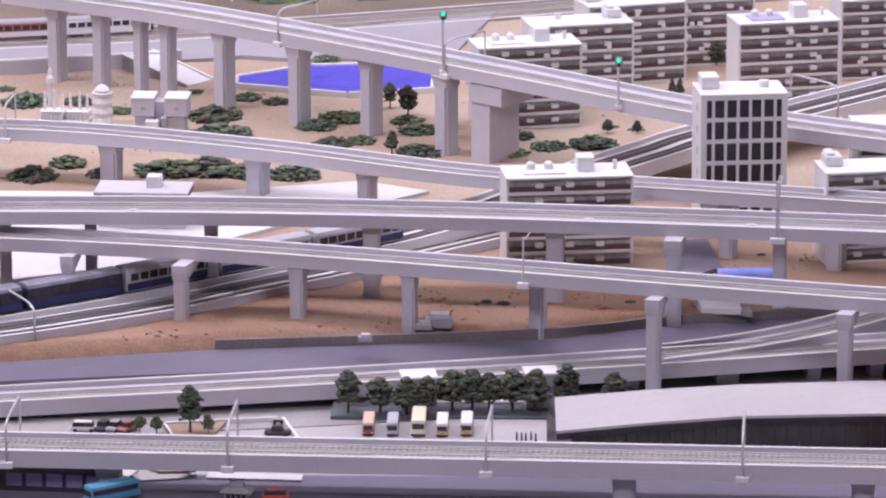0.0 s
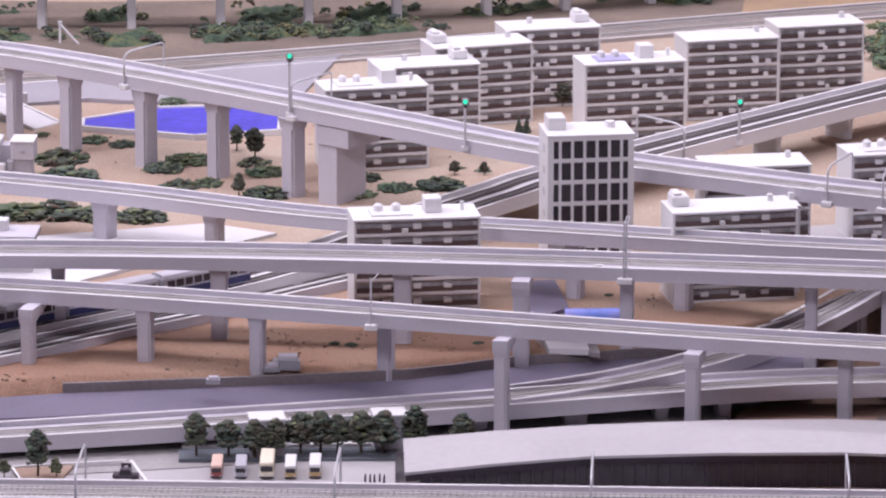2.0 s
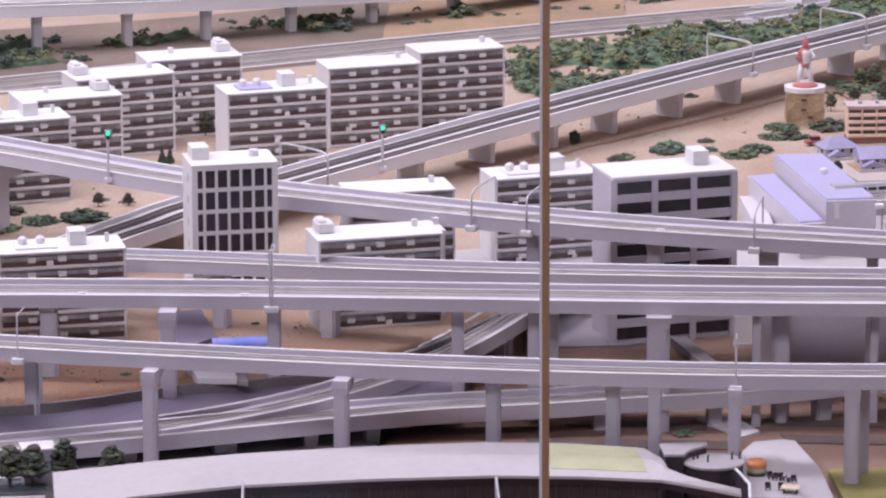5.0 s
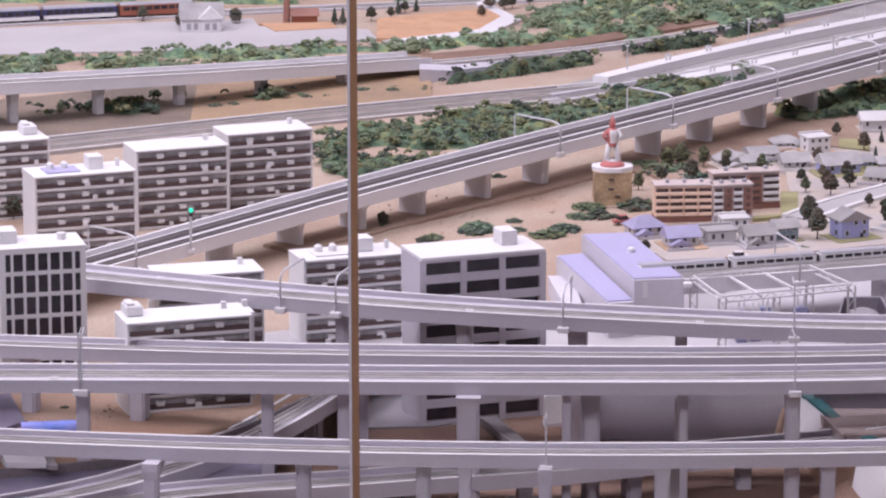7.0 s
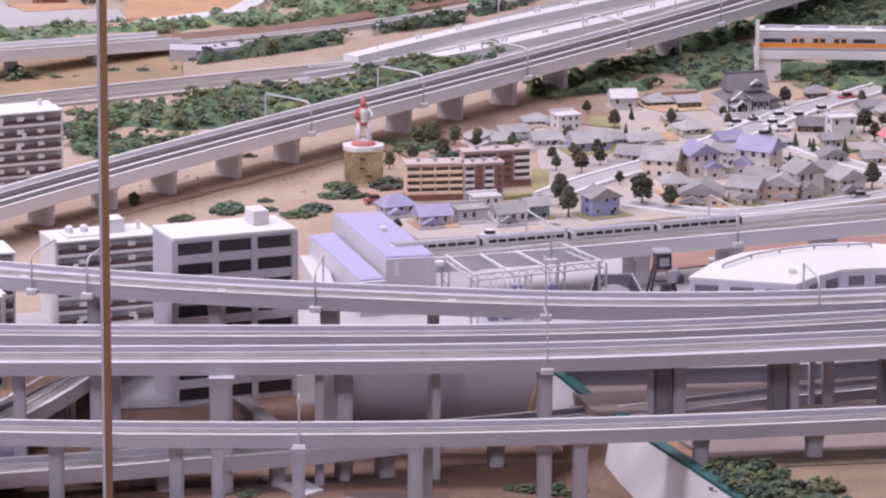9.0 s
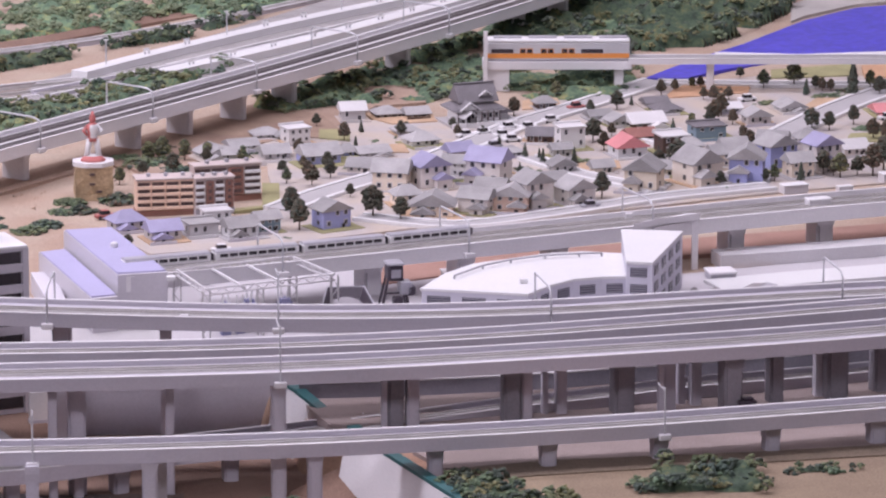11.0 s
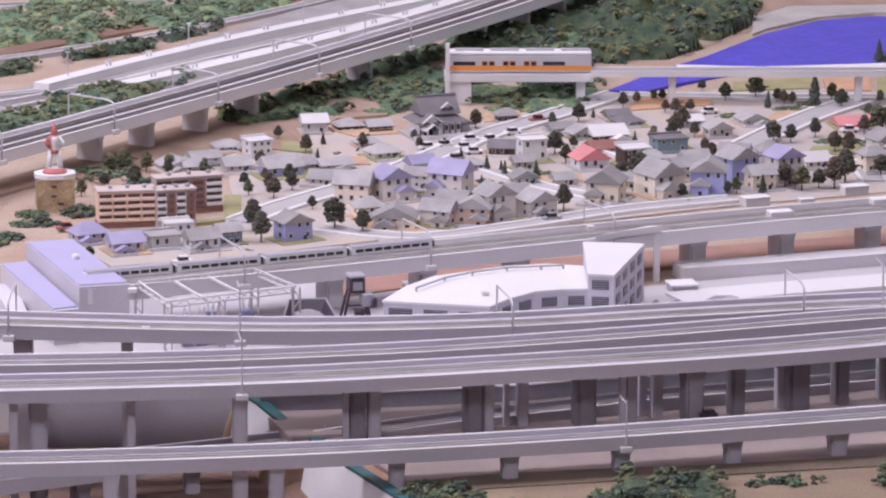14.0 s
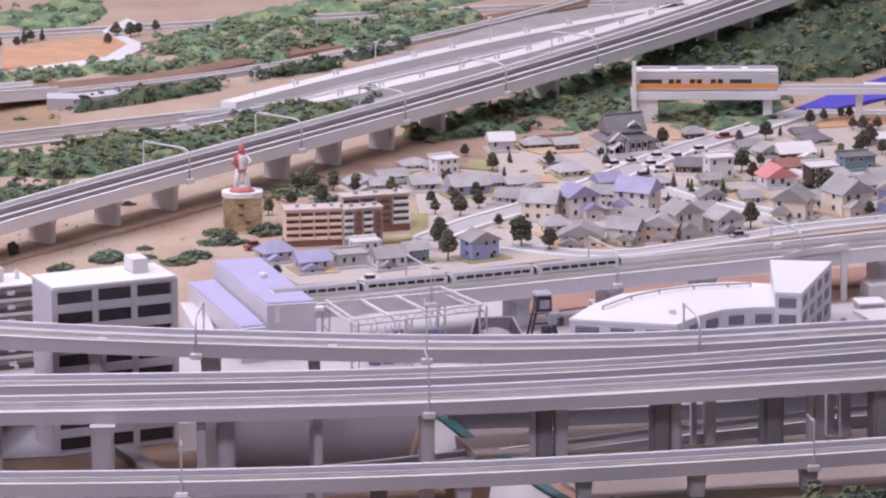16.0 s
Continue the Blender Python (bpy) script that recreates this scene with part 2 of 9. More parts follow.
def sweep(bm, path, profile):
    """A closed cross-section (offset to the far side, height) drawn along a path."""
    pts, nor = path
    rings = [[bm.verts.new((p[0] + n[0] * o, p[1] + n[1] * o, p[2] + h)) for o, h in profile] for p, n in zip(pts, nor)]
    k = len(profile)
    for a, b in zip(rings, rings[1:]):
        for i in range(k):
            bm.faces.new((a[i], b[i], b[(i + 1) % k], a[(i + 1) % k]))
    bm.faces.new(rings[0])
    bm.faces.new(rings[-1][::-1])
    bmesh.ops.recalc_face_normals(bm, faces=bm.faces[:])
    return bm


def along(path, x):
    """Place and normal on a path where it crosses a given x."""
    pts, nor = path
    n = np.array([np.interp(x, pts[:, 0], nor[:, k]) for k in range(2)])
    return np.array([x, np.interp(x, pts[:, 0], pts[:, 1]), np.interp(x, pts[:, 0], pts[:, 2])]), n / np.linalg.norm(n)


def smooth(a, b, x):
    s = np.clip((x - a) / (b - a), 0, 1)
    return s * s * (3 - 2 * s)


M_LINE = [(-1.9, 6.664, -0.042), (-1.68, 6.756, -0.042), (-1.46, 6.825, -0.04), (-1.24, 6.885, -0.037), (-1.02, 6.945, -0.033), (-0.8, 7.01, -0.03), (-0.58, 7.08, -0.027), (-0.36, 7.151, -0.023), (-0.221, 7.187, -0.02), (-0.139, 7.197, -0.018), (-0.056, 7.207, -0.016), (0.068, 7.226, -0.012), (0.151, 7.233, -0.009), (0.244, 7.245, -0.006), (0.311, 7.263, -0.004), (0.397, 7.293, -0.003), (0.48, 7.32, -0.004), (0.539, 7.328, -0.001), (0.617, 7.328, 0.007), (0.716, 7.32, 0.019)]
CHANNEL = [(0.60, 7.66), (0.63, 7.46), (0.665, 7.307), (0.72, 7.107), (0.812, 6.798), (0.95, 6.3)]
EDGE = [(-1.797, 6.84), (-1.567, 6.922), (-1.271, 7.026), (-1.013, 7.088), (-0.772, 7.156), (-0.613, 7.245), (-0.44, 7.305), (-0.268, 7.447), (-0.136, 7.673), (-0.08, 7.68), (-0.04, 7.93), (0.25, 7.93), (0.275, 7.66), (0.7, 7.66)]


def ground_z(x, y):
    """Height of the baseboard: a sunken yard in front, the plain at 0, a raised bank past the channel wall."""
    x, y = np.asarray(x, float), np.asarray(y, float)
    edge = np.interp(x, [p[0] for p in EDGE], [p[1] for p in EDGE])
    yard = -0.085 * (1 - smooth(0.0, 0.02, y - edge))
    cx = np.interp(y, [p[1] for p in CHANNEL][::-1], [p[0] for p in CHANNEL][::-1])
    bank = smooth(-0.012, 0.004, x - cx) * np.where(y < 7.68, 1.0, 0.0)
    right = 0.038 * (1 - smooth(7.12, 7.22, y))
    return np.where(y < 7.68, yard * (1 - bank) + right * bank, yard)


def gz(x, y):
    return float(ground_z(x, y))
# ---- hall and baseboard ----
def sheet(name, x0, x1, y0, y1, step, mat):
    xs, ys = np.arange(x0, x1 + step / 2, step), np.arange(y0, y1 + step / 2, step)
    gx, gy = np.meshgrid(xs, ys)
    h = ground_z(gx, gy)
    rough = np.array([noise.noise((a * 9, b * 9, 0.3)) * 0.0035 + noise.noise((a * 31, b * 31, 1.3)) * 0.0015 for a, b in zip(gx.ravel(), gy.ravel())])
    flat = np.where(h.ravel() > -0.07, 1.0, 0.25)
    v = np.stack([gx.ravel(), gy.ravel(), h.ravel() + rough * flat], 1)
    w = len(xs)
    f = [(j * w + i, j * w + i + 1, (j + 1) * w + i + 1, (j + 1) * w + i) for j in range(len(ys) - 1) for i in range(w - 1)]
    me = bpy.data.meshes.new(name)
    me.from_pydata(v.tolist(), [], f)
    me.materials.append(mat)
    for p in me.polygons:
        p.use_smooth = True
    return tagged(new(name, me), "tan soil and grit of the model railway landscape", "ground", kind="structure")


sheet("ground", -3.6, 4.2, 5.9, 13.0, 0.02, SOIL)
HALL = material("hall_plaster", (0.68, 0.66, 0.68), 0.9, 30, 0.04, 0.6, 0.1)
HALL_FLOOR = material("hall_carpet", (0.30, 0.28, 0.31), 0.95, 200, 0.15, 1.0, 0.15)
for name, a in (("floor", (-7, -3, -0.82, 7, 14, -0.72)), ("ceiling", (-7, -3, 4.4, 7, 14, 4.5)), ("wall_north", (-7.1, 14, -0.82, 7.1, 14.1, 4.5)), ("wall_south", (-7.1, -3.1, -0.82, 7.1, -3, 4.5)), ("wall_east", (7, -3, -0.82, 7.1, 14, 4.5)), ("wall_west", (-7.1, -3, -0.82, -7, 14, 4.5))):
    tagged(ob_from(name, boxed(*a), HALL_FLOOR if name == "floor" else HALL), "plain " + name.split("_")[0] + " of the exhibition hall", name.split("_")[0], kind="structure")
tagged(ob_from("baseboard", boxed(-3.6, 5.88, -0.72, 4.2, 13.0, -0.10), HALL_FLOOR), "dark skirted table under the model landscape", "table", kind="structure")


# ---- viaducts ----
def cross_ties(path, c, z):
    """The sleepers of one track as loose thin blocks in one mesh."""
    pts, nor = path
    d = np.concatenate([[0], np.cumsum(np.linalg.norm(np.diff(pts[:, :2], axis=0), axis=1))])
    bm = bmesh.new()
    for s in np.arange(0.006, d[-1], 0.0085):
        p = [float(np.interp(s, d, pts[:, k])) for k in range(3)]
        n = np.array([np.interp(s, d, nor[:, k]) for k in range(2)])
        n /= np.linalg.norm(n)
        t = np.array([n[1], -n[0]]) * 0.0014
        o = np.array(p[:2]) + n * c
        quad = [o - t - n * 0.0105, o + t - n * 0.0105, o + t + n * 0.0105, o - t + n * 0.0105]
        lo = [bm.verts.new((*q, p[2] + z - 0.0004)) for q in quad]
        hi = [bm.verts.new((*q, p[2] + z + 0.0005)) for q in quad]
        bm.faces.new(hi)
        for i in range(4):
            bm.faces.new((lo[i], lo[(i + 1) % 4], hi[(i + 1) % 4], hi[i]))
    return bm


def viaduct(name, label, points, width, piers, pier=(0.022, 0.03), tracks=(0.5,), depth=0.019, cap=1.25, bed=BALLAST, mat=CONCRETE, trough=None, flare=0.0, foot=None, lip=0.007, half=0.0165, rail=None):
    """A track viaduct: deck, two parapets, track bed, rails and piers. points: top of the near parapet; width: to the far parapet."""
    top = thing(name, Matrix.Identity(4), label, "viaduct")
    path = spline(points)
    t = 0.0042
    part("deck", sweep(bmesh.new(), path, [(t, -lip), (width - t, -lip), (width - t, -depth * 0.95), (width * 0.72, -depth * 1.12), (width * 0.28, -depth * 1.12), (t, -depth * 0.95)]), mat, top)
    for o in (0.0, width - t):
        part("parapet", sweep(bmesh.new(), path, [(o, 0), (o + t, 0), (o + t, -depth), (o, -depth)]), mat, top)
        part("coping", sweep(bmesh.new(), path, [(o - 0.0008, 0.0012), (o + t + 0.0008, 0.0012), (o + t + 0.0008, 0.0), (o - 0.0008, 0.0)]), PALE, top, "pale edge strip")
    for s in tracks:
        c = width * s
        part("track_bed", sweep(bmesh.new(), path, [(c - half, -lip + 0.0005), (c - half + 0.004, -lip + 0.003), (c + half - 0.004, -lip + 0.003), (c + half, -lip + 0.0005)]), bed, top)
        tagged(part("sleeper_course", cross_ties(path, c, -lip + 0.003), DARK_SLEEPER if rail or bed is DARK_BALLAST else SLEEPER, top), "grey crossties under the rails", kind="stuff")
        for r in (-0.006, 0.006):
            part("rail", sweep(bmesh.new(), path, [(c + r - 0.0008, -lip + 0.003), (c + r - 0.0008, -lip + 0.0052), (c + r + 0.0008, -lip + 0.0052), (c + r + 0.0008, -lip + 0.003)]), rail or (DARK_RAIL if bed is DARK_BALLAST else RAIL), top)
    if trough is not None:
        part("cable_trough", sweep(bmesh.new(), path, [(trough, -lip + 0.0005), (trough, -lip + 0.004), (trough + 0.007, -lip + 0.004), (trough + 0.007, -lip + 0.0005)]), WHITE, top, "white cable trough")
    for spec in piers:
        x, w, d, off = spec if isinstance(spec, tuple) else (spec, *pier, 0.5)
        p, n = along(path, x)
        c = p[:2] + n * width * off
        base = gz(*c) if foot is None else foot
        z1 = p[2] - depth
        if z1 - base < 0.004:
            continue
        a = math.atan2(-n[0], n[1])
        bm = bmesh.new()
        prism(bm, [(-w / 2, -d / 2), (w / 2, -d / 2), (w / 2, d / 2), (-w / 2, d / 2)], base - 0.01 - p[2], -depth - 0.016)
        bmesh.ops.bevel(bm, geom=[e for e in bm.edges if abs(e.verts[0].co.z - e.verts[1].co.z) > 0.01], offset=min(w, d) * 0.14, segments=2, affect="EDGES")
        # right-hand piers of the wide viaduct: deck shade painted as a darker tone
        stone = SHADED_PIER if name == "railway_viaduct" and width == 0.10 and x > 0.7 and w >= 0.022 else mat
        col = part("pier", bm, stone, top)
        col.matrix_basis = pose(c[0], c[1], p[2], 0, 0, math.degrees(a))
        d2 = max(d * cap, width * 0.55) if flare else d * cap
        bm = bmesh.new()
        if off >= 0:
            steps = [(w * (1 + 0.16 * f ** 2), d + (d2 - d) * f ** 2, -depth - 0.018 + 0.0185 * f) for f in (0.0, 0.3, 0.55, 0.8, 1.0)]
            rings = [[(-u / 2, -v / 2, z), (u / 2, -v / 2, z), (u / 2, v / 2, z), (-u / 2, v / 2, z)] for u, v, z in steps]
        else:
            w2, far = w * 1.12, width * (0.3 - off)
            lo = [(-w * 0.53, -d * 0.53), (w * 0.53, -d * 0.53), (w * 0.53, d * 0.53), (-w * 0.53, d * 0.53)]
            hi = [(-w2 / 2, -d2 / 2), (w2 / 2, -d2 / 2), (w2 / 2, far), (-w2 / 2, far)]
            rings = [[(*q, -depth - 0.018) for q in lo], [(*q, -depth - 0.007) for q in hi], [(q[0], q[1], -depth + (0.004 if q[1] < d else 0.0005)) for q in hi]]
        rings = [[bm.verts.new(q) for q in r] for r in rings]
        for r0, r1 in zip(rings, rings[1:]):
            for i in range(4):
                bm.faces.new((r0[i], r0[(i + 1) % 4], r1[(i + 1) % 4], r1[i]))
        bm.faces.new(rings[0][::-1])
        bm.faces.new(rings[-1])
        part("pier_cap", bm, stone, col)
    return path


A_LINE = [(-2.3, 7.062, 0.1), (-1.882, 7.169, 0.1), (-1.464, 7.171, 0.1), (-1.045, 7.115, 0.1), (-0.627, 7.041, 0.1), (-0.209, 6.977, 0.1), (0.209, 6.942, 0.1), (0.627, 6.944, 0.1), (1.045, 6.983, 0.1), (1.464, 7.048, 0.1), (1.882, 7.12, 0.1), (2.3, 7.167, 0.1)]
B_LINE = [(-2.3, 7.061, 0.13), (-1.882, 7.176, 0.13), (-1.464, 7.24, 0.13), (-1.045, 7.266, 0.13), (-0.627, 7.268, 0.13), (-0.209, 7.258, 0.129), (0.209, 7.248, 0.1274), (0.627, 7.252, 0.1266), (1.045, 7.281, 0.13), (1.464, 7.346, 0.13), (1.882, 7.458, 0.13), (2.3, 7.629, 0.13)]
C_LINE = [(-2.1, 7.898, 0.088), (-1.727, 7.923, 0.088), (-1.355, 7.838, 0.088), (-0.982, 7.703, 0.088), (-0.609, 7.565, 0.108), (-0.236, 7.455, 0.1218), (0.136, 7.392, 0.1309), (0.509, 7.381, 0.1304), (0.882, 7.418, 0.1266), (1.255, 7.486, 0.1255), (1.627, 7.563, 0.1254), (2.0, 7.614, 0.1254)]
D_LINE = [(-1.95, 8.691, 0.155), (-1.621, 8.538, 0.155), (-1.292, 8.332, 0.155), (-0.962, 8.111, 0.154), (-0.633, 7.906, 0.149), (-0.304, 7.737, 0.1524), (0.025, 7.619, 0.1507), (0.354, 7.556, 0.1452), (0.683, 7.543, 0.1335), (1.012, 7.57, 0.125), (1.342, 7.613, 0.1245), (1.671, 7.645, 0.1245), (2.0, 7.627, 0.1244)]
E_LINE = [(-1.695, 6.935, 0.02), (-1.59, 7.029, 0.02), (-1.482, 7.121, 0.02), (-1.374, 7.225, 0.02), (-1.264, 7.334, 0.02), (-1.15, 7.439, 0.021), (-1.073, 7.51, 0.023), (-0.996, 7.592, 0.027), (-0.919, 7.689, 0.034), (-0.842, 7.799, 0.042), (-0.751, 7.933, 0.05), (-0.67, 8.039, 0.056), (-0.6, 8.14, 0.06), (-0.312, 8.481, 0.07), (-0.025, 8.803, 0.08), (0.263, 9.126, 0.085), (0.55, 9.451, 0.086), (0.838, 9.786, 0.087), (1.125, 10.138, 0.088), (1.413, 10.514, 0.088), (1.7, 10.924, 0.089), (1.96, 11.31, 0.09), (2.2, 11.68, 0.09)]
G_LINE = [(0.4, 8.059, 0.085), (0.714, 8.149, 0.085), (1.029, 8.252, 0.085), (1.343, 8.357, 0.085), (1.657, 8.453, 0.085), (1.971, 8.528, 0.085), (2.286, 8.57, 0.085), (2.6, 8.567, 0.085)]
LOW_LINE = [(-1.681, 6.877, 0.012), (-1.574, 6.954, 0.012), (-1.501, 7.006, 0.012), (-1.429, 7.065, 0.012), (-1.356, 7.125, 0.012), (-1.284, 7.201, 0.012), (-1.212, 7.278, 0.012), (-1.137, 7.353, 0.012), (-1.077, 7.418, 0.012), (-1.024, 7.489, 0.012), (-0.925, 7.603, 0.012), (-0.832, 7.714, 0.012)]
N_LINE = [(-2.1, 6.402, 0.0), (-1.5, 6.436, 0.0), (-0.9, 6.47, 0.0), (-0.3, 6.503, 0.0), (0.3, 6.537, 0.0), (0.9, 6.571, 0.0)]
K_LINE = [(-2.17, 9.464, 0.111), (-1.718, 9.465, 0.116), (-1.275, 9.542, 0.111), (-0.833, 9.699, 0.096), (-0.387, 9.937, 0.072), (0.072, 10.266, 0.037)]
PATH_A = viaduct("railway_viaduct", "low grey concrete single-track viaduct on square piers", A_LINE, 0.07, [(-1.512, 0.017, 0.02, -0.25), (-1.333, 0.019, 0.022, -0.5), (-1.17, 0.021, 0.024, 0.25), (-1.0, 0.02, 0.023, 0.25), (-0.826, 0.022, 0.025, 1.15), (-0.625, 0.019, 0.022, -0.3), (-0.348, 0.02, 0.023, -0.3), (-0.139, 0.02, 0.023, 0.5), (0.033, 0.02, 0.023, 0.5), (0.094, 0.018, 0.021, 0.2), (0.208, 0.018, 0.021, -0.1), (0.374, 0.021, 0.024, 0.2), (0.393, 0.016, 0.018, 0.9), (0.561, 0.019, 0.022, 0.5), (0.611, 0.02, 0.023, 0.3), (0.787, 0.02, 0.023, 0.4), (0.953, 0.022, 0.025, 0.4), (1.119, 0.022, 0.025, 0.4), (1.288, 0.022, 0.025, 0.4), (1.449, 0.024, 0.028, 0.4), (1.608, 0.022, 0.025, 0.5)], (0.020, 0.024))
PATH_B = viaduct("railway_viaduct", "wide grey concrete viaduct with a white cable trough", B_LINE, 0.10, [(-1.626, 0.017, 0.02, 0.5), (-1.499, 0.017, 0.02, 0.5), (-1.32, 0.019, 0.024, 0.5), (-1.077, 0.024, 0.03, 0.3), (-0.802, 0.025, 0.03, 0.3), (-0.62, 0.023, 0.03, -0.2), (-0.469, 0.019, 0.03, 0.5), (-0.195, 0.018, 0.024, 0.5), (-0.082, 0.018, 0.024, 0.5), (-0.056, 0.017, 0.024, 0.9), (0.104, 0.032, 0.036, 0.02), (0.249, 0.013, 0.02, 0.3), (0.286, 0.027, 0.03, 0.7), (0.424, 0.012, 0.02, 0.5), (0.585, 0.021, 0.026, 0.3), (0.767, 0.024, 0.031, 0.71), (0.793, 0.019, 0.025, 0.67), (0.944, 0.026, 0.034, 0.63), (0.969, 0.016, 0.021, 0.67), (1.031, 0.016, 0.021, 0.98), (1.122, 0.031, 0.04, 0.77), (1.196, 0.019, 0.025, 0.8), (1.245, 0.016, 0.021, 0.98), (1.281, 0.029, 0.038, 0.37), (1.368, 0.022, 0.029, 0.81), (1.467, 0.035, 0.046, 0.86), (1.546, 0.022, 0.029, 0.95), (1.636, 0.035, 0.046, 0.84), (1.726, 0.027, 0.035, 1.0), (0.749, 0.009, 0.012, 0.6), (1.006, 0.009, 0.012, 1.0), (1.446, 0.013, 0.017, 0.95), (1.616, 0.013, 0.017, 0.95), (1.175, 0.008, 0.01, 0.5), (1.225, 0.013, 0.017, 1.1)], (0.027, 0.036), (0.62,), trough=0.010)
PATH_C = viaduct("railway_viaduct", "grey concrete viaduct curving beside the wide one", C_LINE, 0.070, [(-1.61, 0.03, 0.034, 0.5), (-1.359, 0.03, 0.034, 0.5), (-1.173, 0.024, 0.03, 0.5), (-0.579, 0.023, 0.028, 0.6), (-0.405, 0.024, 0.03, 0.5)], (0.030, 0.034), (0.45,))
PATH_D = viaduct("railway_viaduct", "tall grey concrete viaduct sweeping down on thick piers", D_LINE, 0.095, [(-1.857, 0.026, 0.03, 0.3), (-1.769, 0.024, 0.028, 0.3), (-1.692, 0.02, 0.024, 0.3), (-1.639, 0.022, 0.026, 0.3), (-1.526, 0.028, 0.033, 0.25), (-1.376, 0.028, 0.034, 0.2), (-1.245, 0.028, 0.034, 0.3), (-1.094, 0.029, 0.034, 0.15), (-0.099, 0.019, 0.03, 0.5), (0.093, 0.022, 0.03, 0.5), (0.271, 0.028, 0.034, 0.5), (0.433, 0.018, 0.028, 0.5)], (0.031, 0.038), (0.5,), depth=0.021)
PATH_E = viaduct("railway_viaduct", "pale double-track viaduct climbing past the apartment blocks", E_LINE, 0.105, [(-0.38, 0.016, 0.055, 0.6), (-0.262, 0.016, 0.055, 0.6), (-0.142, 0.016, 0.055, 0.6), (-0.032, 0.016, 0.055, 0.6), (0.074, 0.016, 0.055, 0.6), (0.194, 0.016, 0.055, 0.6), (0.303, 0.016, 0.055, 0.6), (0.524, 0.016, 0.055, 0.6), (0.63, 0.016, 0.055, 0.6), (0.743, 0.016, 0.055, 0.6), (0.854, 0.016, 0.055, 0.6), (1.115, 0.016, 0.055, 0.6), (1.4, 0.016, 0.055, 0.6), (1.515, 0.016, 0.055, 0.6), (1.615, 0.016, 0.055, 0.6), (1.737, 0.016, 0.055, 0.6), (1.854, 0.016, 0.055, 0.6), (1.974, 0.016, 0.055, 0.6)], (0.019, 0.055), (0.3, 0.7), bed=DARK_BALLAST, mat=PALE, depth=0.022, flare=1.0, half=0.0125)
PATH_G = viaduct("railway_viaduct", "pale railway viaduct running along the town", G_LINE, 0.11, [(0.834, 0.032, 0.05, 0.6), (0.997, 0.032, 0.05, 0.6), (1.163, 0.032, 0.05, 0.6), (1.32, 0.032, 0.05, 0.6), (1.486, 0.032, 0.05, 0.6), (1.649, 0.032, 0.05, 0.6), (1.809, 0.032, 0.05, 0.6)], (0.030, 0.050), (0.35, 0.7), mat=PALE, depth=0.024, flare=1.0)
PATH_L = viaduct("track_embankment", "low walled double track at ground level", LOW_LINE, 0.072, (), tracks=(0.26, 0.74), bed=DARK_BALLAST, depth=0.022, trough=0.0325, half=0.0125)
PATH_M = viaduct("railway_viaduct", "low grey viaduct along the sunken yard", M_LINE, 0.085, [(-0.656, 0.02, 0.03, 0.5), (-0.526, 0.02, 0.03, 0.5), (-0.512, 0.016, 0.03, 0.5), (-0.397, 0.02, 0.03, 0.5), (-0.308, 0.02, 0.03, 0.5), (0.024, 0.022, 0.03, 0.5), (0.192, 0.021, 0.03, 0.5), (0.296, 0.015, 0.03, 0.5), (0.362, 0.024, 0.03, 0.5), (0.522, 0.022, 0.03, 0.5)], (0.03, 0.04), (0.5,), depth=0.022)
PATH_N = viaduct("railway_viaduct", "grey concrete viaduct with ballasted track along the road", N_LINE, 0.088, (-1.319, -0.62, -0.3, 0.0), (0.03, 0.05), (0.28, 0.70), depth=0.023, mat=CONCRETE, rail=BRIGHT_RAIL)
PATH_K = viaduct("railway_viaduct", "pale railway viaduct on slim white piers", K_LINE, 0.09, [(-1.742, 0.017, 0.024, 0.5), (-1.567, 0.017, 0.024, 0.5), (-1.395, 0.017, 0.024, 0.5), (-1.226, 0.017, 0.024, 0.5), (-1.057, 0.017, 0.024, 0.5), (-0.885, 0.017, 0.024, 0.5), (-0.734, 0.017, 0.024, 0.5), (-0.569, 0.017, 0.024, 0.5), (-0.411, 0.017, 0.024, 0.5), (-0.248, 0.017, 0.024, 0.5), (-0.083, 0.017, 0.024, 0.5)], (0.020, 0.026), (0.5,), mat=PALE, depth=0.022)


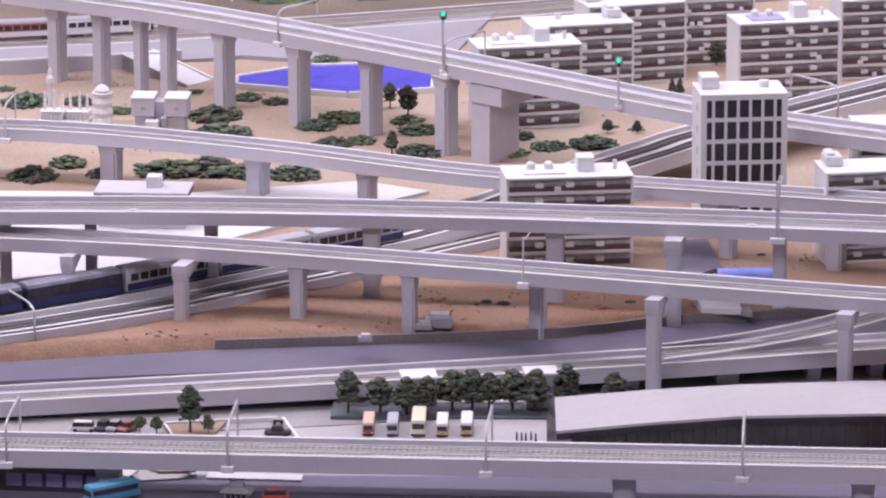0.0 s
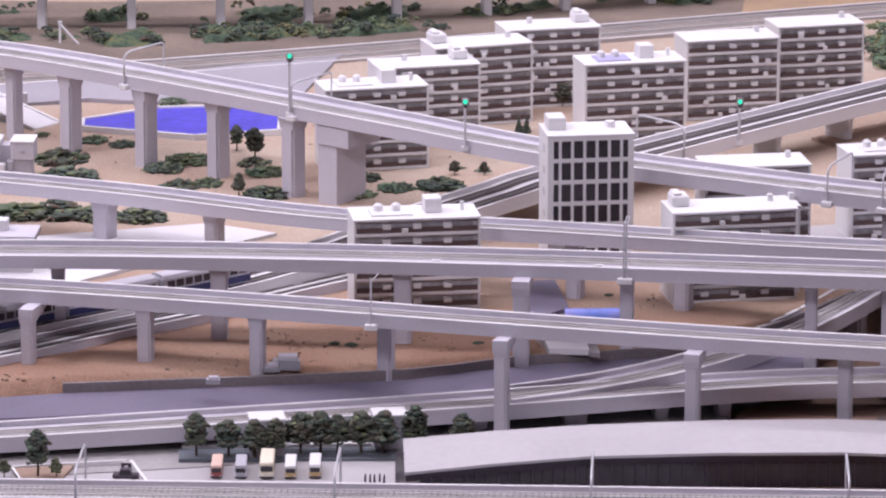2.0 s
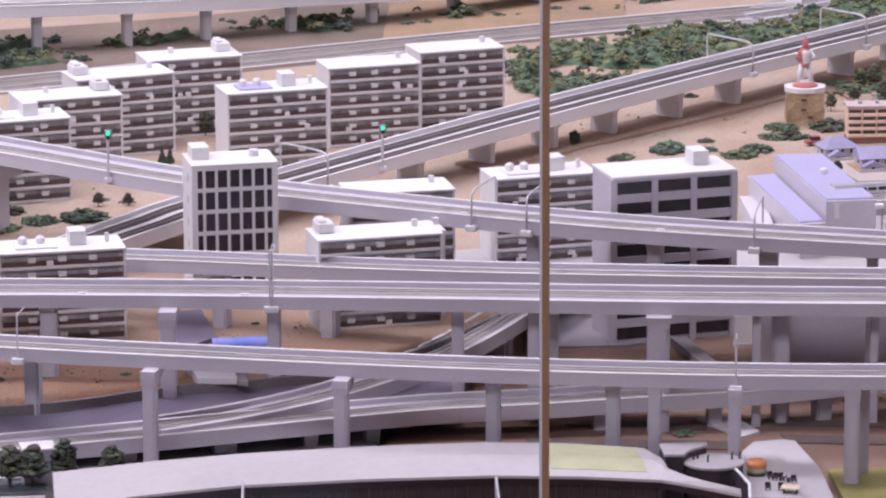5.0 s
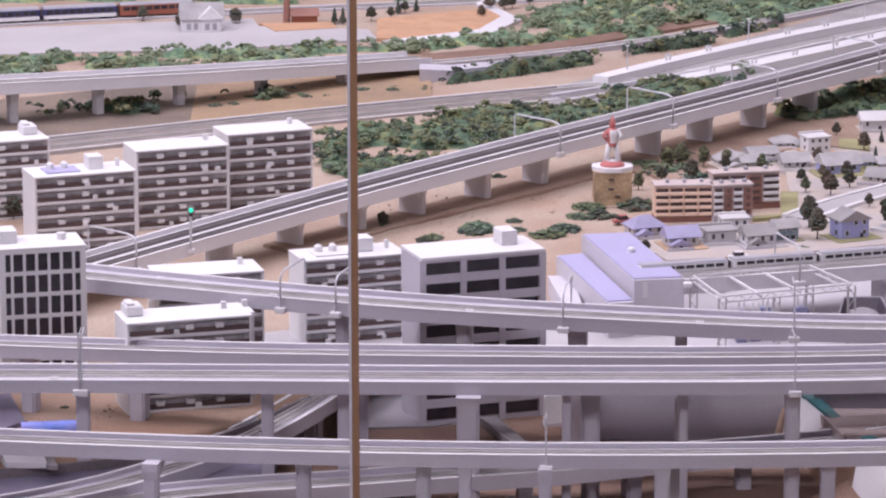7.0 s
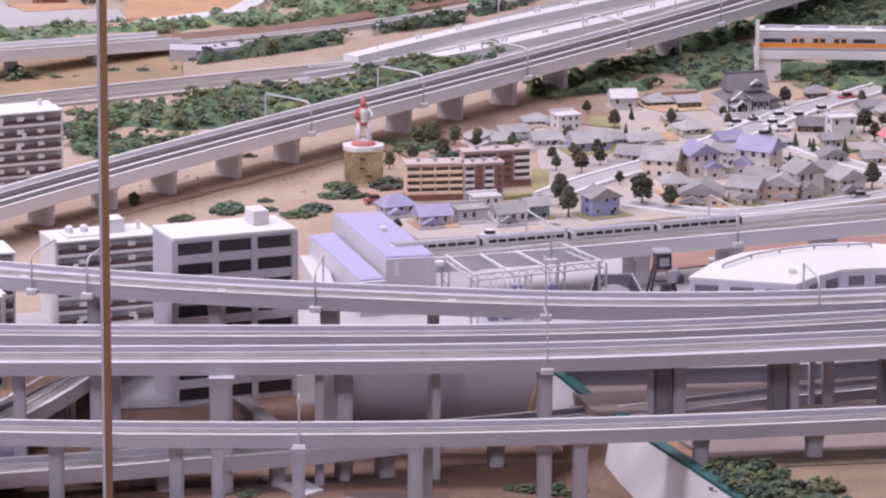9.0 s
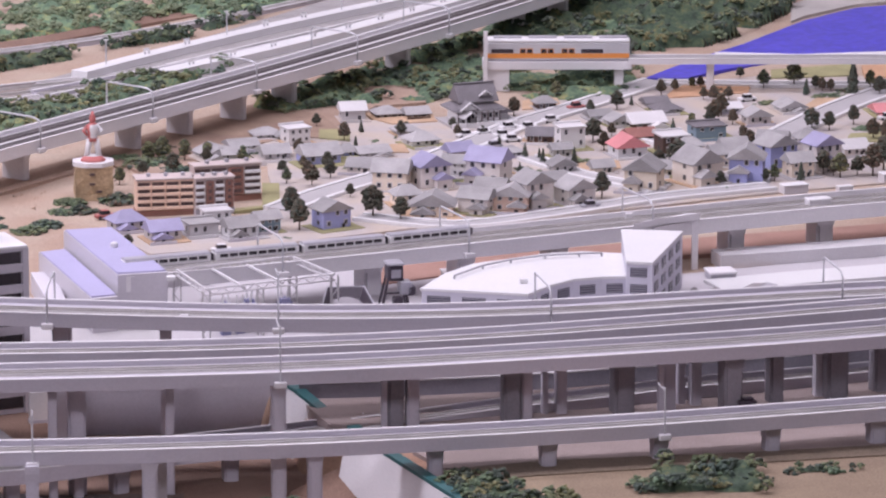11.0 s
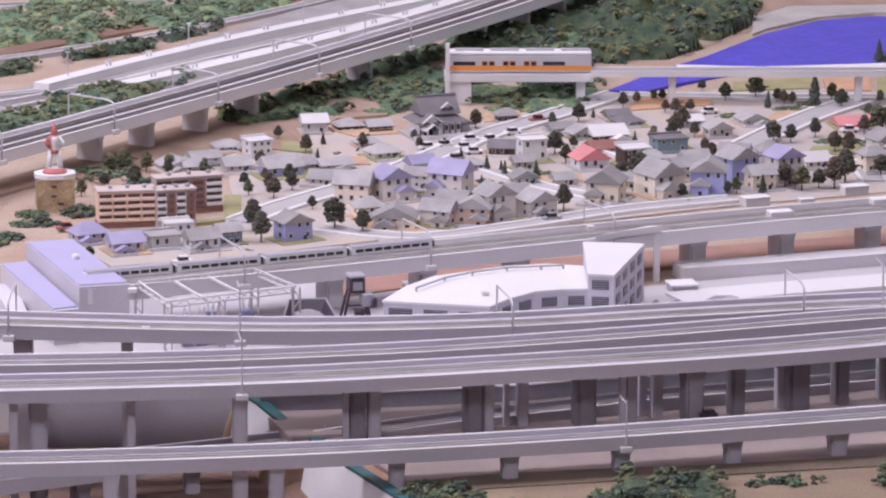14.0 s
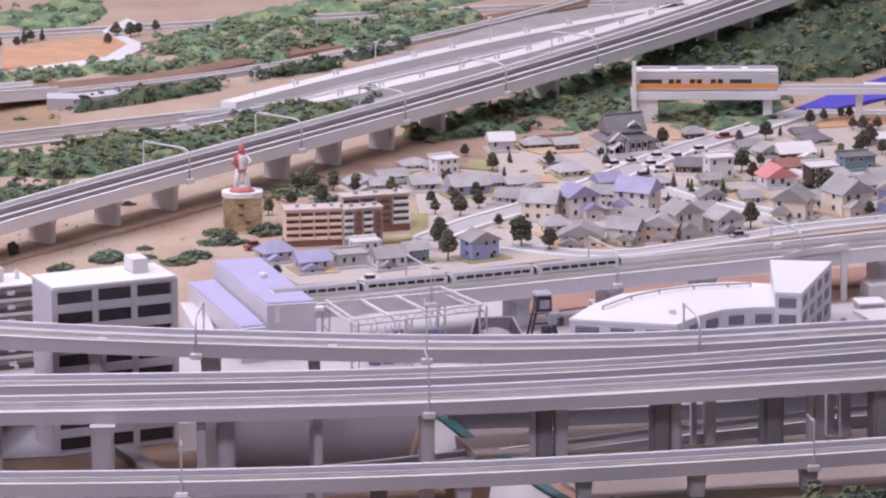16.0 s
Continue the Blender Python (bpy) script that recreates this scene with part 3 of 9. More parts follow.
# ---- apartment blocks ----
def apartment_block(x, y, z, w, d, n, yaw, roof_kit, group="white apartment blocks"):
    """A slab block: end walls, floor slabs, dark balcony fronts with partitions, roof with kerb, hut and tank."""
    top = thing("apartment_block", pose(x, y, z, 0, 0, yaw), "white apartment block with dark brown balconies on each floor", "apartment block", group)
    fh = 0.0235
    h = n * fh
    rnd = random.Random(int(x * 1000) + 7)
    part("end_wall", boxed(0, 0, -0.01, 0.0035, d, h), WHITE, top)
    part("end_wall", boxed(w - 0.0035, 0, -0.01, w, d, h), WHITE, top)
    part("back_wall", boxed(0.0035, 0.0068, -0.01, w - 0.0035, d - 0.001, h - 0.001), GREY_RECESS, top)
    part("roof", boxed(-0.001, -0.001, h, w + 0.001, d + 0.001, h + 0.0035, bevel=0.0006), WHITE, top)
    inner = w - 0.007
    slab, front, pier_w, glass = None, None, None, None
    for k in range(n):
        z0 = k * fh
        if slab is None:
            slab = part("floor_slab", boxed(0.0035, -0.0008, 0, w - 0.0035, 0.0066, 0.0046), WHITE, top)
            front = part("balcony_front", boxed(0.0045, 0.0006, 0.0048, w - 0.0045, 0.0018, 0.0130), DARK_BROWN, top, "dark brown balcony panel")
        else:
            share("floor_slab", slab.data, top, pose(0, 0, z0))
            share("balcony_front", front.data, top, pose(0, 0, z0))
        bays = 4
        for b in range(bays):
            bx = 0.0035 + inner * (b + 0.5) / bays
            if glass is None:
                glass = part("window", boxed(-inner / 8 + 0.0070, 0.0060, 0.005, inner / 8 - 0.0070, 0.0066, 0.0195), BALCONY_GLASS, top, "grey balcony window")
                glass.matrix_basis = pose(bx, 0, z0)
            else:
                share("window", glass.data, top, pose(bx, 0, z0))
        for b in range(1, bays):
            bx = 0.0035 + inner * b / bays
            if pier_w is None:
                pier_w = part("screen", boxed(-0.0062, -0.0006, 0.0105, 0.0062, 0.0066, 0.0175), WHITE, top, "white screen between balconies")
                pier_w.matrix_basis = pose(bx, 0, z0)
            else:
                share("screen", pier_w.data, top, pose(bx, 0, z0))
    for k in range(rnd.randint(4, 7)):
        bx, fl = rnd.uniform(0.02, w - 0.02), rnd.randrange(n)
        s = rnd.uniform(0.0035, 0.005)
        part("cooling_unit", boxed(bx - s, -0.003, fl * fh + 0.004, bx + s, 0.001, fl * fh + 0.012, bevel=0.0005), WHITE, top)
    if roof_kit in ("grey_deck", "lavender_deck"):
        part("roof_hut", boxed(w * 0.58, d * 0.35, h + 0.0035, w * 0.58 + 0.026, d * 0.75, h + 0.026, bevel=0.0008), WHITE, top)
        part("roof_platform", boxed(w * 0.15, d * 0.2, h + 0.0035, w * 0.48, d * 0.75, h + 0.006), LAVENDER if roof_kit == "lavender_deck" else PALE, top)
        for s in (0.22, 0.36):
            part("water_tank", tube(bmesh.new(), [(w * s, d * 0.55, h + 0.006), (w * s, d * 0.55, h + 0.015), (w * s, d * 0.55, h + 0.018)], [0.007, 0.007, 0.003], 10), WHITE, top)
        part("vent_post", boxed(w * 0.87, d * 0.5, h + 0.0035, w * 0.87 + 0.006, d * 0.5 + 0.006, h + 0.017), WHITE, top)
    else:
        hx = {"hut_near": 0.04, "hut_far": 0.78, "post": 0.6}[roof_kit] * w
        if roof_kit != "post":
            part("roof_hut", boxed(hx, d * 0.45, h + 0.0035, hx + 0.027, d * 0.9, h + 0.020, bevel=0.002), WHITE, top)
            part("hut_cap", boxed(hx + 0.002, d * 0.5, h + 0.020, hx + 0.016, d * 0.85, h + 0.025, bevel=0.002), WHITE, top)
        part("vent_post", boxed(w * 0.82 if roof_kit != "hut_far" else w * 0.3, d * 0.6, h + 0.0035, (w * 0.82 if roof_kit != "hut_far" else w * 0.3) + 0.008, d * 0.6 + 0.008, h + 0.014), WHITE, top)
    return top


BALCONY_GLASS = material("balcony_glass", (0.44, 0.42, 0.435), 0.4, 100, 0.2, 30.0, 0.3)
CREAM = material("cream_plaster", (0.66, 0.56, 0.40), 0.7, 200, 0.05, 20.0, 0.1)
for row in (
    (-0.895, 7.463, 0.0, 0.195, 0.085, 6, 13.7, 'grey_deck'),
    (-0.414, 7.557, 0.0, 0.197, 0.085, 6, 15.9, 'hut_near'),
    (-0.628, 8.622, 0.0, 0.182, 0.085, 6, 18.9, 'lavender_deck'),
    (-0.463, 8.84, 0.0, 0.171, 0.085, 6, 18.8, 'post'),
    (-0.305, 8.98, 0.0, 0.162, 0.085, 6, 20.2, 'post'),
    (-1.052, 8.373, 0.0, 0.181, 0.085, 6, 19.7, 'grey_deck'),
    (-0.981, 8.556, 0.0, 0.182, 0.085, 6, 20.2, 'hut_far'),
    (-0.901, 8.732, 0.0, 0.182, 0.085, 6, 24.0, 'hut_near'),
    (-0.791, 8.901, 0.0, 0.176, 0.085, 6, 19.0, 'hut_far'),
    (-0.38, 7.866, 0.0, 0.172, 0.085, 6, 14.4, 'post'),
    (-0.15, 7.974, 0.0, 0.174, 0.085, 6, 18.4, 'grey_deck'),
    (-0.272, 7.64, -0.006, 0.052, 0.06, 6, 16.0, 'post'),
):
    apartment_block(*row)


def window_tower(x, y, z, w, d, n, yaw):
    """The office tower: a white frame with seven columns of tall dark windows on each floor."""
    top = thing("office_tower", pose(x, y, z, 0, 0, yaw), "white office tower with a grid of tall dark windows", "office tower")
    h, fh, cols = 0.225, 0.0345, 7
    part("wall", boxed(0, 0.004, -0.01, w, d, h), WHITE, top)
    part("roof", boxed(-0.001, -0.001, h, w + 0.001, d + 0.001, h + 0.004, bevel=0.0006), WHITE, top)
    step = w / cols
    for i in range(cols + 1):
        s = 0.0045 if i in (0, cols) else 0.0022
        cx = min(max(i * step, s), w - s)
        part("mullion", boxed(cx - s, 0, -0.01, cx + s, 0.004, h), WHITE, top)
    z1 = h - 0.006
    pane = None
    while z1 > 0.0:
        part("spandrel", boxed(0.002, 0.0006, z1, w - 0.002, 0.0042, z1 + 0.0065), WHITE, top)
        for i in range(cols):
            if pane is None:
                pane = part("window", boxed(0.002, 0.0022, -0.028, step - 0.002, 0.0039, 0), GLASS_DARK, top)
                pane.matrix_basis = pose(i * step, 0, z1)
            else:
                share("window", pane.data, top, pose(i * step, 0, z1))
        z1 -= fh
    for k in range(5):
        part("side_window", boxed(-0.0006, d * 0.35, h - 0.03 - k * fh, 0.001, d * 0.5, h - 0.018 - k * fh), GREY_RECESS, top)
    part("roof_hut", boxed(0.006, d * 0.4, h + 0.004, 0.034, d * 0.85, h + 0.024, bevel=0.001), WHITE, top)
    part("water_tank", tube(bmesh.new(), [(w * 0.78, d * 0.55, h + 0.004), (w * 0.78, d * 0.55, h + 0.014)], 0.008, 10), WHITE, top)


window_tower(-0.618,7.699,0.0,0.136,0.09,7,13.6)


def grey_office(x, y, z, w, d, n, yaw):
    """The grey office: three wide dark window bands on each floor."""
    top = thing("office_building", pose(x, y, z, 0, 0, yaw), "grey concrete office with wide dark windows", "office building")
    h = 0.264
    fh = (h - 0.0295) / 7
    part("wall", boxed(0, 0.005, -0.01, w, d, h), CONCRETE, top)
    part("roof", boxed(-0.001, -0.001, h, w + 0.001, d + 0.001, h + 0.005, bevel=0.0006), WHITE, top)
    z1, pane, band = h - 0.0045, None, None
    for cx in (0.002, 0.005 + (w - 0.01) / 3, 0.005 + (w - 0.01) * 2 / 3, w - 0.002):
        part("column", boxed(cx - 0.005, 0, -0.01, cx + 0.005, 0.0052, h), CONCRETE, top)
    while z1 > 0.01:
        if z1 > h - 0.01:
            part("roof_beam", boxed(0.001, 0.0008, z1, w - 0.001, 0.0055, h), CONCRETE, top)
        elif band is None:
            band = part("spandrel", boxed(0.001, 0.0008, 0, w - 0.001, 0.0055, fh - 0.0197), CONCRETE, top)
            band.matrix_basis = pose(0, 0, z1)
        else:
            share("spandrel", band.data, top, pose(0, 0, z1))
        for i in range(3):
            m = pose(0.005 + (w - 0.01) * i / 3, 0, z1)
            if pane is None:
                pane = part("window", boxed(0.004, 0.003, -0.0195, (w - 0.01) / 3 - 0.004, 0.0049, 0.0), GLASS_DARK, top)
                pane.matrix_basis = m
            else:
                share("window", pane.data, top, m)
        z1 -= fh
    part("roof_hut", boxed(w * 0.72, d * 0.4, h + 0.005, w * 0.85, d * 0.8, h + 0.028, bevel=0.001), PALE, top)


grey_office(0.038,7.729,-0.064,0.204,0.1,7,18.6)


# ---- roads, walls and sheets on the baseboard ----
def slab(name, outline, z0, z1, mat, label, category, kind="structure"):
    return tagged(ob_from(name, prism(bmesh.new(), outline, z0, z1), mat), label, category, kind=kind)


def grid_slab(name, near, far, z0, z1, z2, mat, label, category):
    """A strip between two plan lines of equal count, z1 high along the near one and z2 along the far one."""
    bm = bmesh.new()
    rows = []
    for (ax, ay), (bx, by) in zip(near, far):
        rows.append([bm.verts.new(p) for p in ((ax, ay, z0), (ax, ay, z1), (bx, by, z2), (bx, by, z0))])
    for r, s in zip(rows, rows[1:]):
        for i in range(4):
            bm.faces.new((r[i], r[(i + 1) % 4], s[(i + 1) % 4], s[i]))
    bm.faces.new(rows[0])
    bm.faces.new(rows[-1][::-1])
    bmesh.ops.recalc_face_normals(bm, faces=bm.faces[:])
    return tagged(ob_from(name, bm, mat), label, category, kind="structure")


# the wide grey road between the low viaduct and the soil mound
mp, mn = PATH_M
pick = [i for i in range(0, len(mp), 3) if mp[i][0] < -0.16]
near = [tuple(mp[i][:2] + mn[i] * 0.086) for i in pick]
far = [(x, float(np.interp(x, [p[0] for p in EDGE], [p[1] for p in EDGE])) - 0.002) for x, y in near]
grid_slab("road", near, far, -0.09, -0.034, -0.016, ROAD, "wide smooth purple-grey road beside the low viaduct", "road")


EDGE_WALL = material("brown_grey_wall", (0.215, 0.185, 0.190), 0.85, 200, 0.12, 7.0, 0.3, 0.2)


def wall_along(name, points, thick, z0, z1, mat, label):
    path = spline([(x, y, 0.0) for x, y in points], 0.06)
    return tagged(ob_from(name, sweep(bmesh.new(), path, [(0, z0), (0, z1), (thick, z1), (thick, z0)]), mat), label, "retaining wall", kind="structure")


wall_along("retaining_wall_1", [(-1.27, 7.026)] + [p for p in EDGE if -1.2 < p[0] < -0.1], 0.006, -0.08, -0.002, EDGE_WALL, "dark stained retaining wall at the mound's foot")
wall_along("retaining_wall_2", [(0.275, 7.655), (0.45, 7.655), (0.645, 7.655)], 0.02, -0.085, 0.004, CONCRETE, "tall grey concrete retaining wall under the factory")
wall_along("retaining_wall_3", [(0.275, 7.95), (0.275, 7.80), (0.275, 7.66)], 0.01, -0.085, 0.003, CONCRETE, "grey concrete retaining wall")
wall_along("retaining_wall_4", [(-0.085, 7.66), (-0.05, 7.915), (0.10, 7.918), (0.26, 7.918)], 0.008, -0.085, 0.003, DARK_CONCRETE, "dark mottled concrete wall at the back of the basin")
slab("basin_paving", [(-0.046, 7.916), (0.058, 7.911), (0.228, 7.845), (0.181, 7.784), (0.056, 7.722), (-0.103, 7.709)], -0.075, -0.0635, ROADBED, "grey paving in the sunken basin", "pavement")
YARD = material("pale_yard_concrete", (0.50, 0.475, 0.50), 0.8, 300, 0.05, 4.0, 0.10, 0.1)
GREY_GRAVEL = material("grey_pink_gravel", (0.33, 0.265, 0.25), 0.95, 500, 0.2, 7.0, 0.2, 0.4)
DARK_BAND = material("dark_brown_band", (0.105, 0.080, 0.075), 0.95, 400, 0.25, 12.0, bump=0.5, second=(0.16, 0.115, 0.095))
OLIVE_SHADE = material("dark_olive_shade", (0.140, 0.108, 0.078), 0.95, 280, 0.2, 9.0, bump=0.5, second=(0.19, 0.145, 0.105))
TEAL_GREY = material("teal_grey_bed", (0.135, 0.150, 0.175), 0.85, 300, 0.15, 20.0, 0.2, 0.3)
TEAL = material("teal_paint", (0.03, 0.115, 0.12), 0.5, 200, 0.1, 20.0, 0.2)
for north, run in ((True, [(0.612, 7.6, 0.021), (0.632, 7.5, 0.03), (0.678, 7.418, 0.004)]), (False, [(0.688, 7.235, 0.042), (0.72, 7.107, 0.042), (0.812, 6.798, 0.042), (0.95, 6.3, 0.042)])):
    path = spline(run)
    tagged(ob_from("channel_wall_1" if north else "channel_wall_2", sweep(bmesh.new(), path, [(-0.03, -0.132), (-0.006, 0.0), (0.004, 0.0), (0.004, -0.132)]), PALE), "sloping pale channel wall with stained face", "retaining wall", kind="structure")
    tagged(ob_from("channel_coping", sweep(bmesh.new(), path, [(-0.006, 0.0005), (-0.006, 0.006), (0.012, 0.006), (0.012, 0.0005)]), TEAL), "dark teal painted strip along the channel wall", "trim", kind="structure")
# dark slab standing in for the shade the single-track viaduct casts on the bank
slab("viaduct_shade_strip", [(0.866, 6.933), (0.930, 6.945), (1.177, 6.970), (1.574, 7.007), (1.750, 7.030), (1.750, 7.080), (1.585, 7.062), (1.185, 7.028), (0.943, 7.022), (0.800, 6.985)], 0.03, 0.0446, OLIVE_SHADE, "dark olive strip painted as the single-track viaduct's shade", "ground")
slab("bank_gravel", [(0.800, 6.987), (0.943, 7.024), (1.185, 7.030), (1.585, 7.064), (1.750, 7.082), (1.780, 7.125), (1.10, 7.125), (0.765, 7.10)], 0.02, 0.0444, GREY_GRAVEL, "grey gravel below the single-track viaduct", "ground")
slab("wall_foot_soil", [(0.60, 7.27), (0.690, 7.25), (0.752, 7.02), (0.78, 6.93), (0.68, 6.93)][::-1], -0.08, [-0.062, -0.012, -0.030, -0.045, -0.064][::-1], LOAM, "reddish soil heaped against the channel wall", "ground")
slab("yard_paving", [(-2.2, 5.95), (-0.3, 5.95), (-0.3, 7.1), (-0.7, 6.96), (-1.06, 6.84), (-1.53, 6.70), (-2.2, 6.6)], -0.09, -0.069, PAVING, "pale grey paved yard", "pavement")
# gravel darker than the paving, put here for the low viaduct's shade
slab("yard_shade_gravel", [(-2.2, 6.61), (-1.53, 6.71), (-1.06, 6.85), (-0.7, 6.97), (-0.31, 7.1), (-0.31, 7.40), (-0.6, 7.2), (-1.0, 7.05), (-1.5, 6.9), (-2.2, 6.8)], -0.09, -0.0705, BALLAST, "gravel strip darkening the shaded yard below the low viaduct", "ground")
slab("yard_soil", [(-0.295, 5.95), (0.9, 5.95), (0.8, 6.8), (0.66, 7.3), (0.6, 7.62), (0.27, 7.65), (0.24, 7.9), (-0.03, 7.9), (-0.08, 7.6), (-0.295, 7.2)], -0.09, -0.067, LOAM, "reddish soil between the tracks", "ground")
LAWN = material("lawn", (0.27, 0.24, 0.085), 0.95, 500, 0.2, 20.0, 0.2, 0.4)
slab("lawn", [(0.379, 6.669), (0.433, 6.67), (0.454, 7.033), (0.345, 7.018)], -0.07, -0.058, LAWN, "olive green model lawn", "lawn")
for pts in ([(-0.091, 7.164), (0.206, 7.142), (0.207, 7.186), (-0.092, 7.203)], [(-0.034, 7.274), (0.175, 7.246), (0.176, 7.277), (-0.034, 7.304)], [(0.298, 7.179), (0.436, 7.172), (0.438, 7.211), (0.283, 7.224)], [(0.218, 7.277), (0.441, 7.266), (0.443, 7.293), (0.210, 7.308)]):
    slab("gravel_strip", pts[::-1], -0.08, -0.0655, DARK_BAND, "dark brown band across the reddish soil", "ground")
for k, pts in enumerate([[(0.159, 7.306), (0.218, 7.307), (0.254, 7.231), (0.224, 7.2)], [(0.238, 7.111), (0.295, 7.118), (0.342, 6.879), (0.302, 6.878)]]):
    slab("yard_path", pts[::-1], -0.07, -0.0625, PALE, "pale concrete path across the soil", "path")


# ---- ramp track under the viaducts ----
viaduct("track_ramp", "grey walled track ramp passing under the viaducts", [(-0.62, 7.095, -0.028), (-0.531, 7.134, -0.024), (-0.443, 7.18, -0.019), (-0.354, 7.246, -0.014), (-0.266, 7.343, -0.009), (-0.177, 7.483, -0.004), (-0.089, 7.677, 0.0), (0.0, 7.936, 0.0)], 0.075, [-0.25, -0.1], (0.03, 0.03), (0.5,), depth=0.022)
viaduct("track_embankment", "low track behind the wide viaduct's piers", [(0.716, 7.32, 0.019), (0.821, 7.345, 0.024), (0.936, 7.37, 0.03), (1.099, 7.4, 0.035), (1.247, 7.435, 0.039), (1.397, 7.475, 0.036), (1.562, 7.52, 0.034), (1.738, 7.57, 0.034), (1.884, 7.61, 0.033)], 0.060, (), tracks=(0.5,), depth=0.03)
YARD_EDGE = [(0.634, 7.502), (0.691, 7.499), (0.821, 7.502), (0.927, 7.508), (1.051, 7.522), (1.124, 7.538), (1.251, 7.556), (1.334, 7.572), (1.416, 7.584), (1.502, 7.611), (1.617, 7.642), (1.734, 7.684), (1.866, 7.73)]
wall_along("retaining_wall_5", YARD_EDGE, 0.012, 0.0, 0.043, DULL_CONCRETE, "long grey retaining wall at the foot of the rail yard")
wall_along("retaining_wall_coping", YARD_EDGE, 0.014, 0.0432, 0.0455, WHITE, "white coping of the yard's retaining wall")
slab("yard_fill", [(x, y + 0.012) for x, y in YARD_EDGE[1:]] + [(2.3, 7.9), (2.1, 8.05), (1.5, 7.76), (1.2, 7.68), (0.75, 7.66)], 0.0, 0.0425, YARD, "pale concrete strip above the retaining wall", "yard")
PATH_F = viaduct("ground_level_line", "double track at ground level beside the apartment blocks", [(-2.3, 8.799, 0.006), (-2.046, 8.87, 0.006), (-1.792, 8.96, 0.006), (-1.537, 9.067, 0.006), (-1.283, 9.184, 0.006), (-1.029, 9.31, 0.006), (-0.775, 9.441, 0.006), (-0.521, 9.573, 0.006), (-0.267, 9.704, 0.006), (-0.013, 9.831, 0.006), (0.242, 9.95, 0.006), (0.496, 10.06, 0.006), (0.75, 10.159, 0.006)], 0.13, (), tracks=(0.3, 0.7), depth=0.012, lip=0.004, bed=TAN_BALLAST, mat=TAN_BED)
viaduct("railway_viaduct", "thin pale viaduct beside the elevated halt", [(1.502, 9.893, 0.072), (1.729, 9.869, 0.072), (1.955, 9.845, 0.072), (2.201, 9.82, 0.072), (2.464, 9.792, 0.072)], 0.045, [1.666, 2.039], (0.014, 0.02), (0.5,), mat=PALE, depth=0.011)


# ---- station hall with the long pale roof ----
def station_hall():
    top = thing("station_building", Matrix.Identity(4), "long low station with an arched pale roof and dark glazing", "station")
    front = [(-0.73, 6.662, -0.012), (-0.608, 6.719, -0.012), (-0.486, 6.766, -0.012), (-0.306, 6.801, -0.012), (-0.134, 6.821, -0.012), (-0.008, 6.818, -0.012), (0.100, 6.803, -0.012), (0.104, 6.803, -0.012), (0.107, 6.801, -0.012), (0.1643, 6.766, -0.012), (0.2117, 6.732, -0.012)]
    back = [(-0.746, 6.786, 0.0), (-0.618, 6.84, 0.0), (-0.494, 6.882, 0.0), (-0.312, 6.924, 0.0), (-0.153, 6.946, 0.0), (-0.033, 6.945, 0.0), (0.079, 6.921, 0.0), (0.1046, 6.878, -0.003), (0.1128, 6.838, -0.006), (0.1645, 6.782, -0.010), (0.2104, 6.742, -0.010)]
    bm = bmesh.new()
    rows = []
    for f, b in zip(front, back):
        m = ((f[0] + b[0]) / 2, (f[1] + b[1]) / 2, (f[2] + b[2]) / 2 + 0.006)
        rows.append([bm.verts.new(p) for p in (f, m, b, (b[0], b[1], b[2] - 0.004), (f[0], f[1], f[2] - 0.004))])
    for r, s in zip(rows, rows[1:]):
        for i in range(5):
            bm.faces.new((r[i], r[(i + 1) % 5], s[(i + 1) % 5], s[i]))
    bm.faces.new(rows[0])
    bm.faces.new(rows[-1][::-1])
    bmesh.ops.recalc_face_normals(bm, faces=bm.faces[:])
    part("roof", bm, ROOF_PALE, top, "pale lavender-white metal roof")
    bm = bmesh.new()
    rows = []
    for f, b in zip(front, back):
        rows.append([bm.verts.new(p) for p in ((f[0], f[1] + 0.003, f[2] - 0.0042), (f[0], f[1] + 0.030, f[2] - 0.0042), (f[0], f[1] + 0.030, f[2] - 0.016), (f[0], f[1] + 0.010, f[2] - 0.016))])
    for r, s in zip(rows, rows[1:]):
        for i in range(4):
            bm.faces.new((r[i], r[(i + 1) % 4], s[(i + 1) % 4], s[i]))
    bm.faces.new(rows[0])
    bm.faces.new(rows[-1][::-1])
    bmesh.ops.recalc_face_normals(bm, faces=bm.faces[:])
    part("fascia", bm, FASCIA, top, "dark fascia under the roof edge")
    line = [(f[0] + 0.02 * (i == 0), f[1] + 0.016) for i, f in enumerate(front[:8])]
    bm = bmesh.new()
    outline = line + [(b[0] - 0.01, b[1] - 0.01) for b in back[7::-1]]
    prism(bm, outline, -0.075, -0.018)
    part("glazing", bm, GLASS_DARK, top, "dark glass wall")
    for a, b in zip(line, line[1:]):
        n = max(2, int(math.hypot(b[0] - a[0], b[1] - a[1]) / 0.016))
        for k in range(n):
            s = k / n
            x, y = a[0] + (b[0] - a[0]) * s, a[1] + (b[1] - a[1]) * s
            part("mullion", boxed(x - 0.001, y - 0.0022, -0.072, x + 0.001, y - 0.0002, -0.027), FASCIA, top)
    bm = bmesh.new()
    cols = []
    for k in np.linspace(4.70, 5.88, 7):
        i, q = int(k), k - int(k)
        f, b = (np.array(side[i]) * (1 - q) + np.array(side[i + 1]) * q for side in (front, back))
        m = (f + b) / 2 + np.array((0, 0, 0.006))
        edge = [f + (m - f) * 0.34, m, m + (b - m) * 0.9]
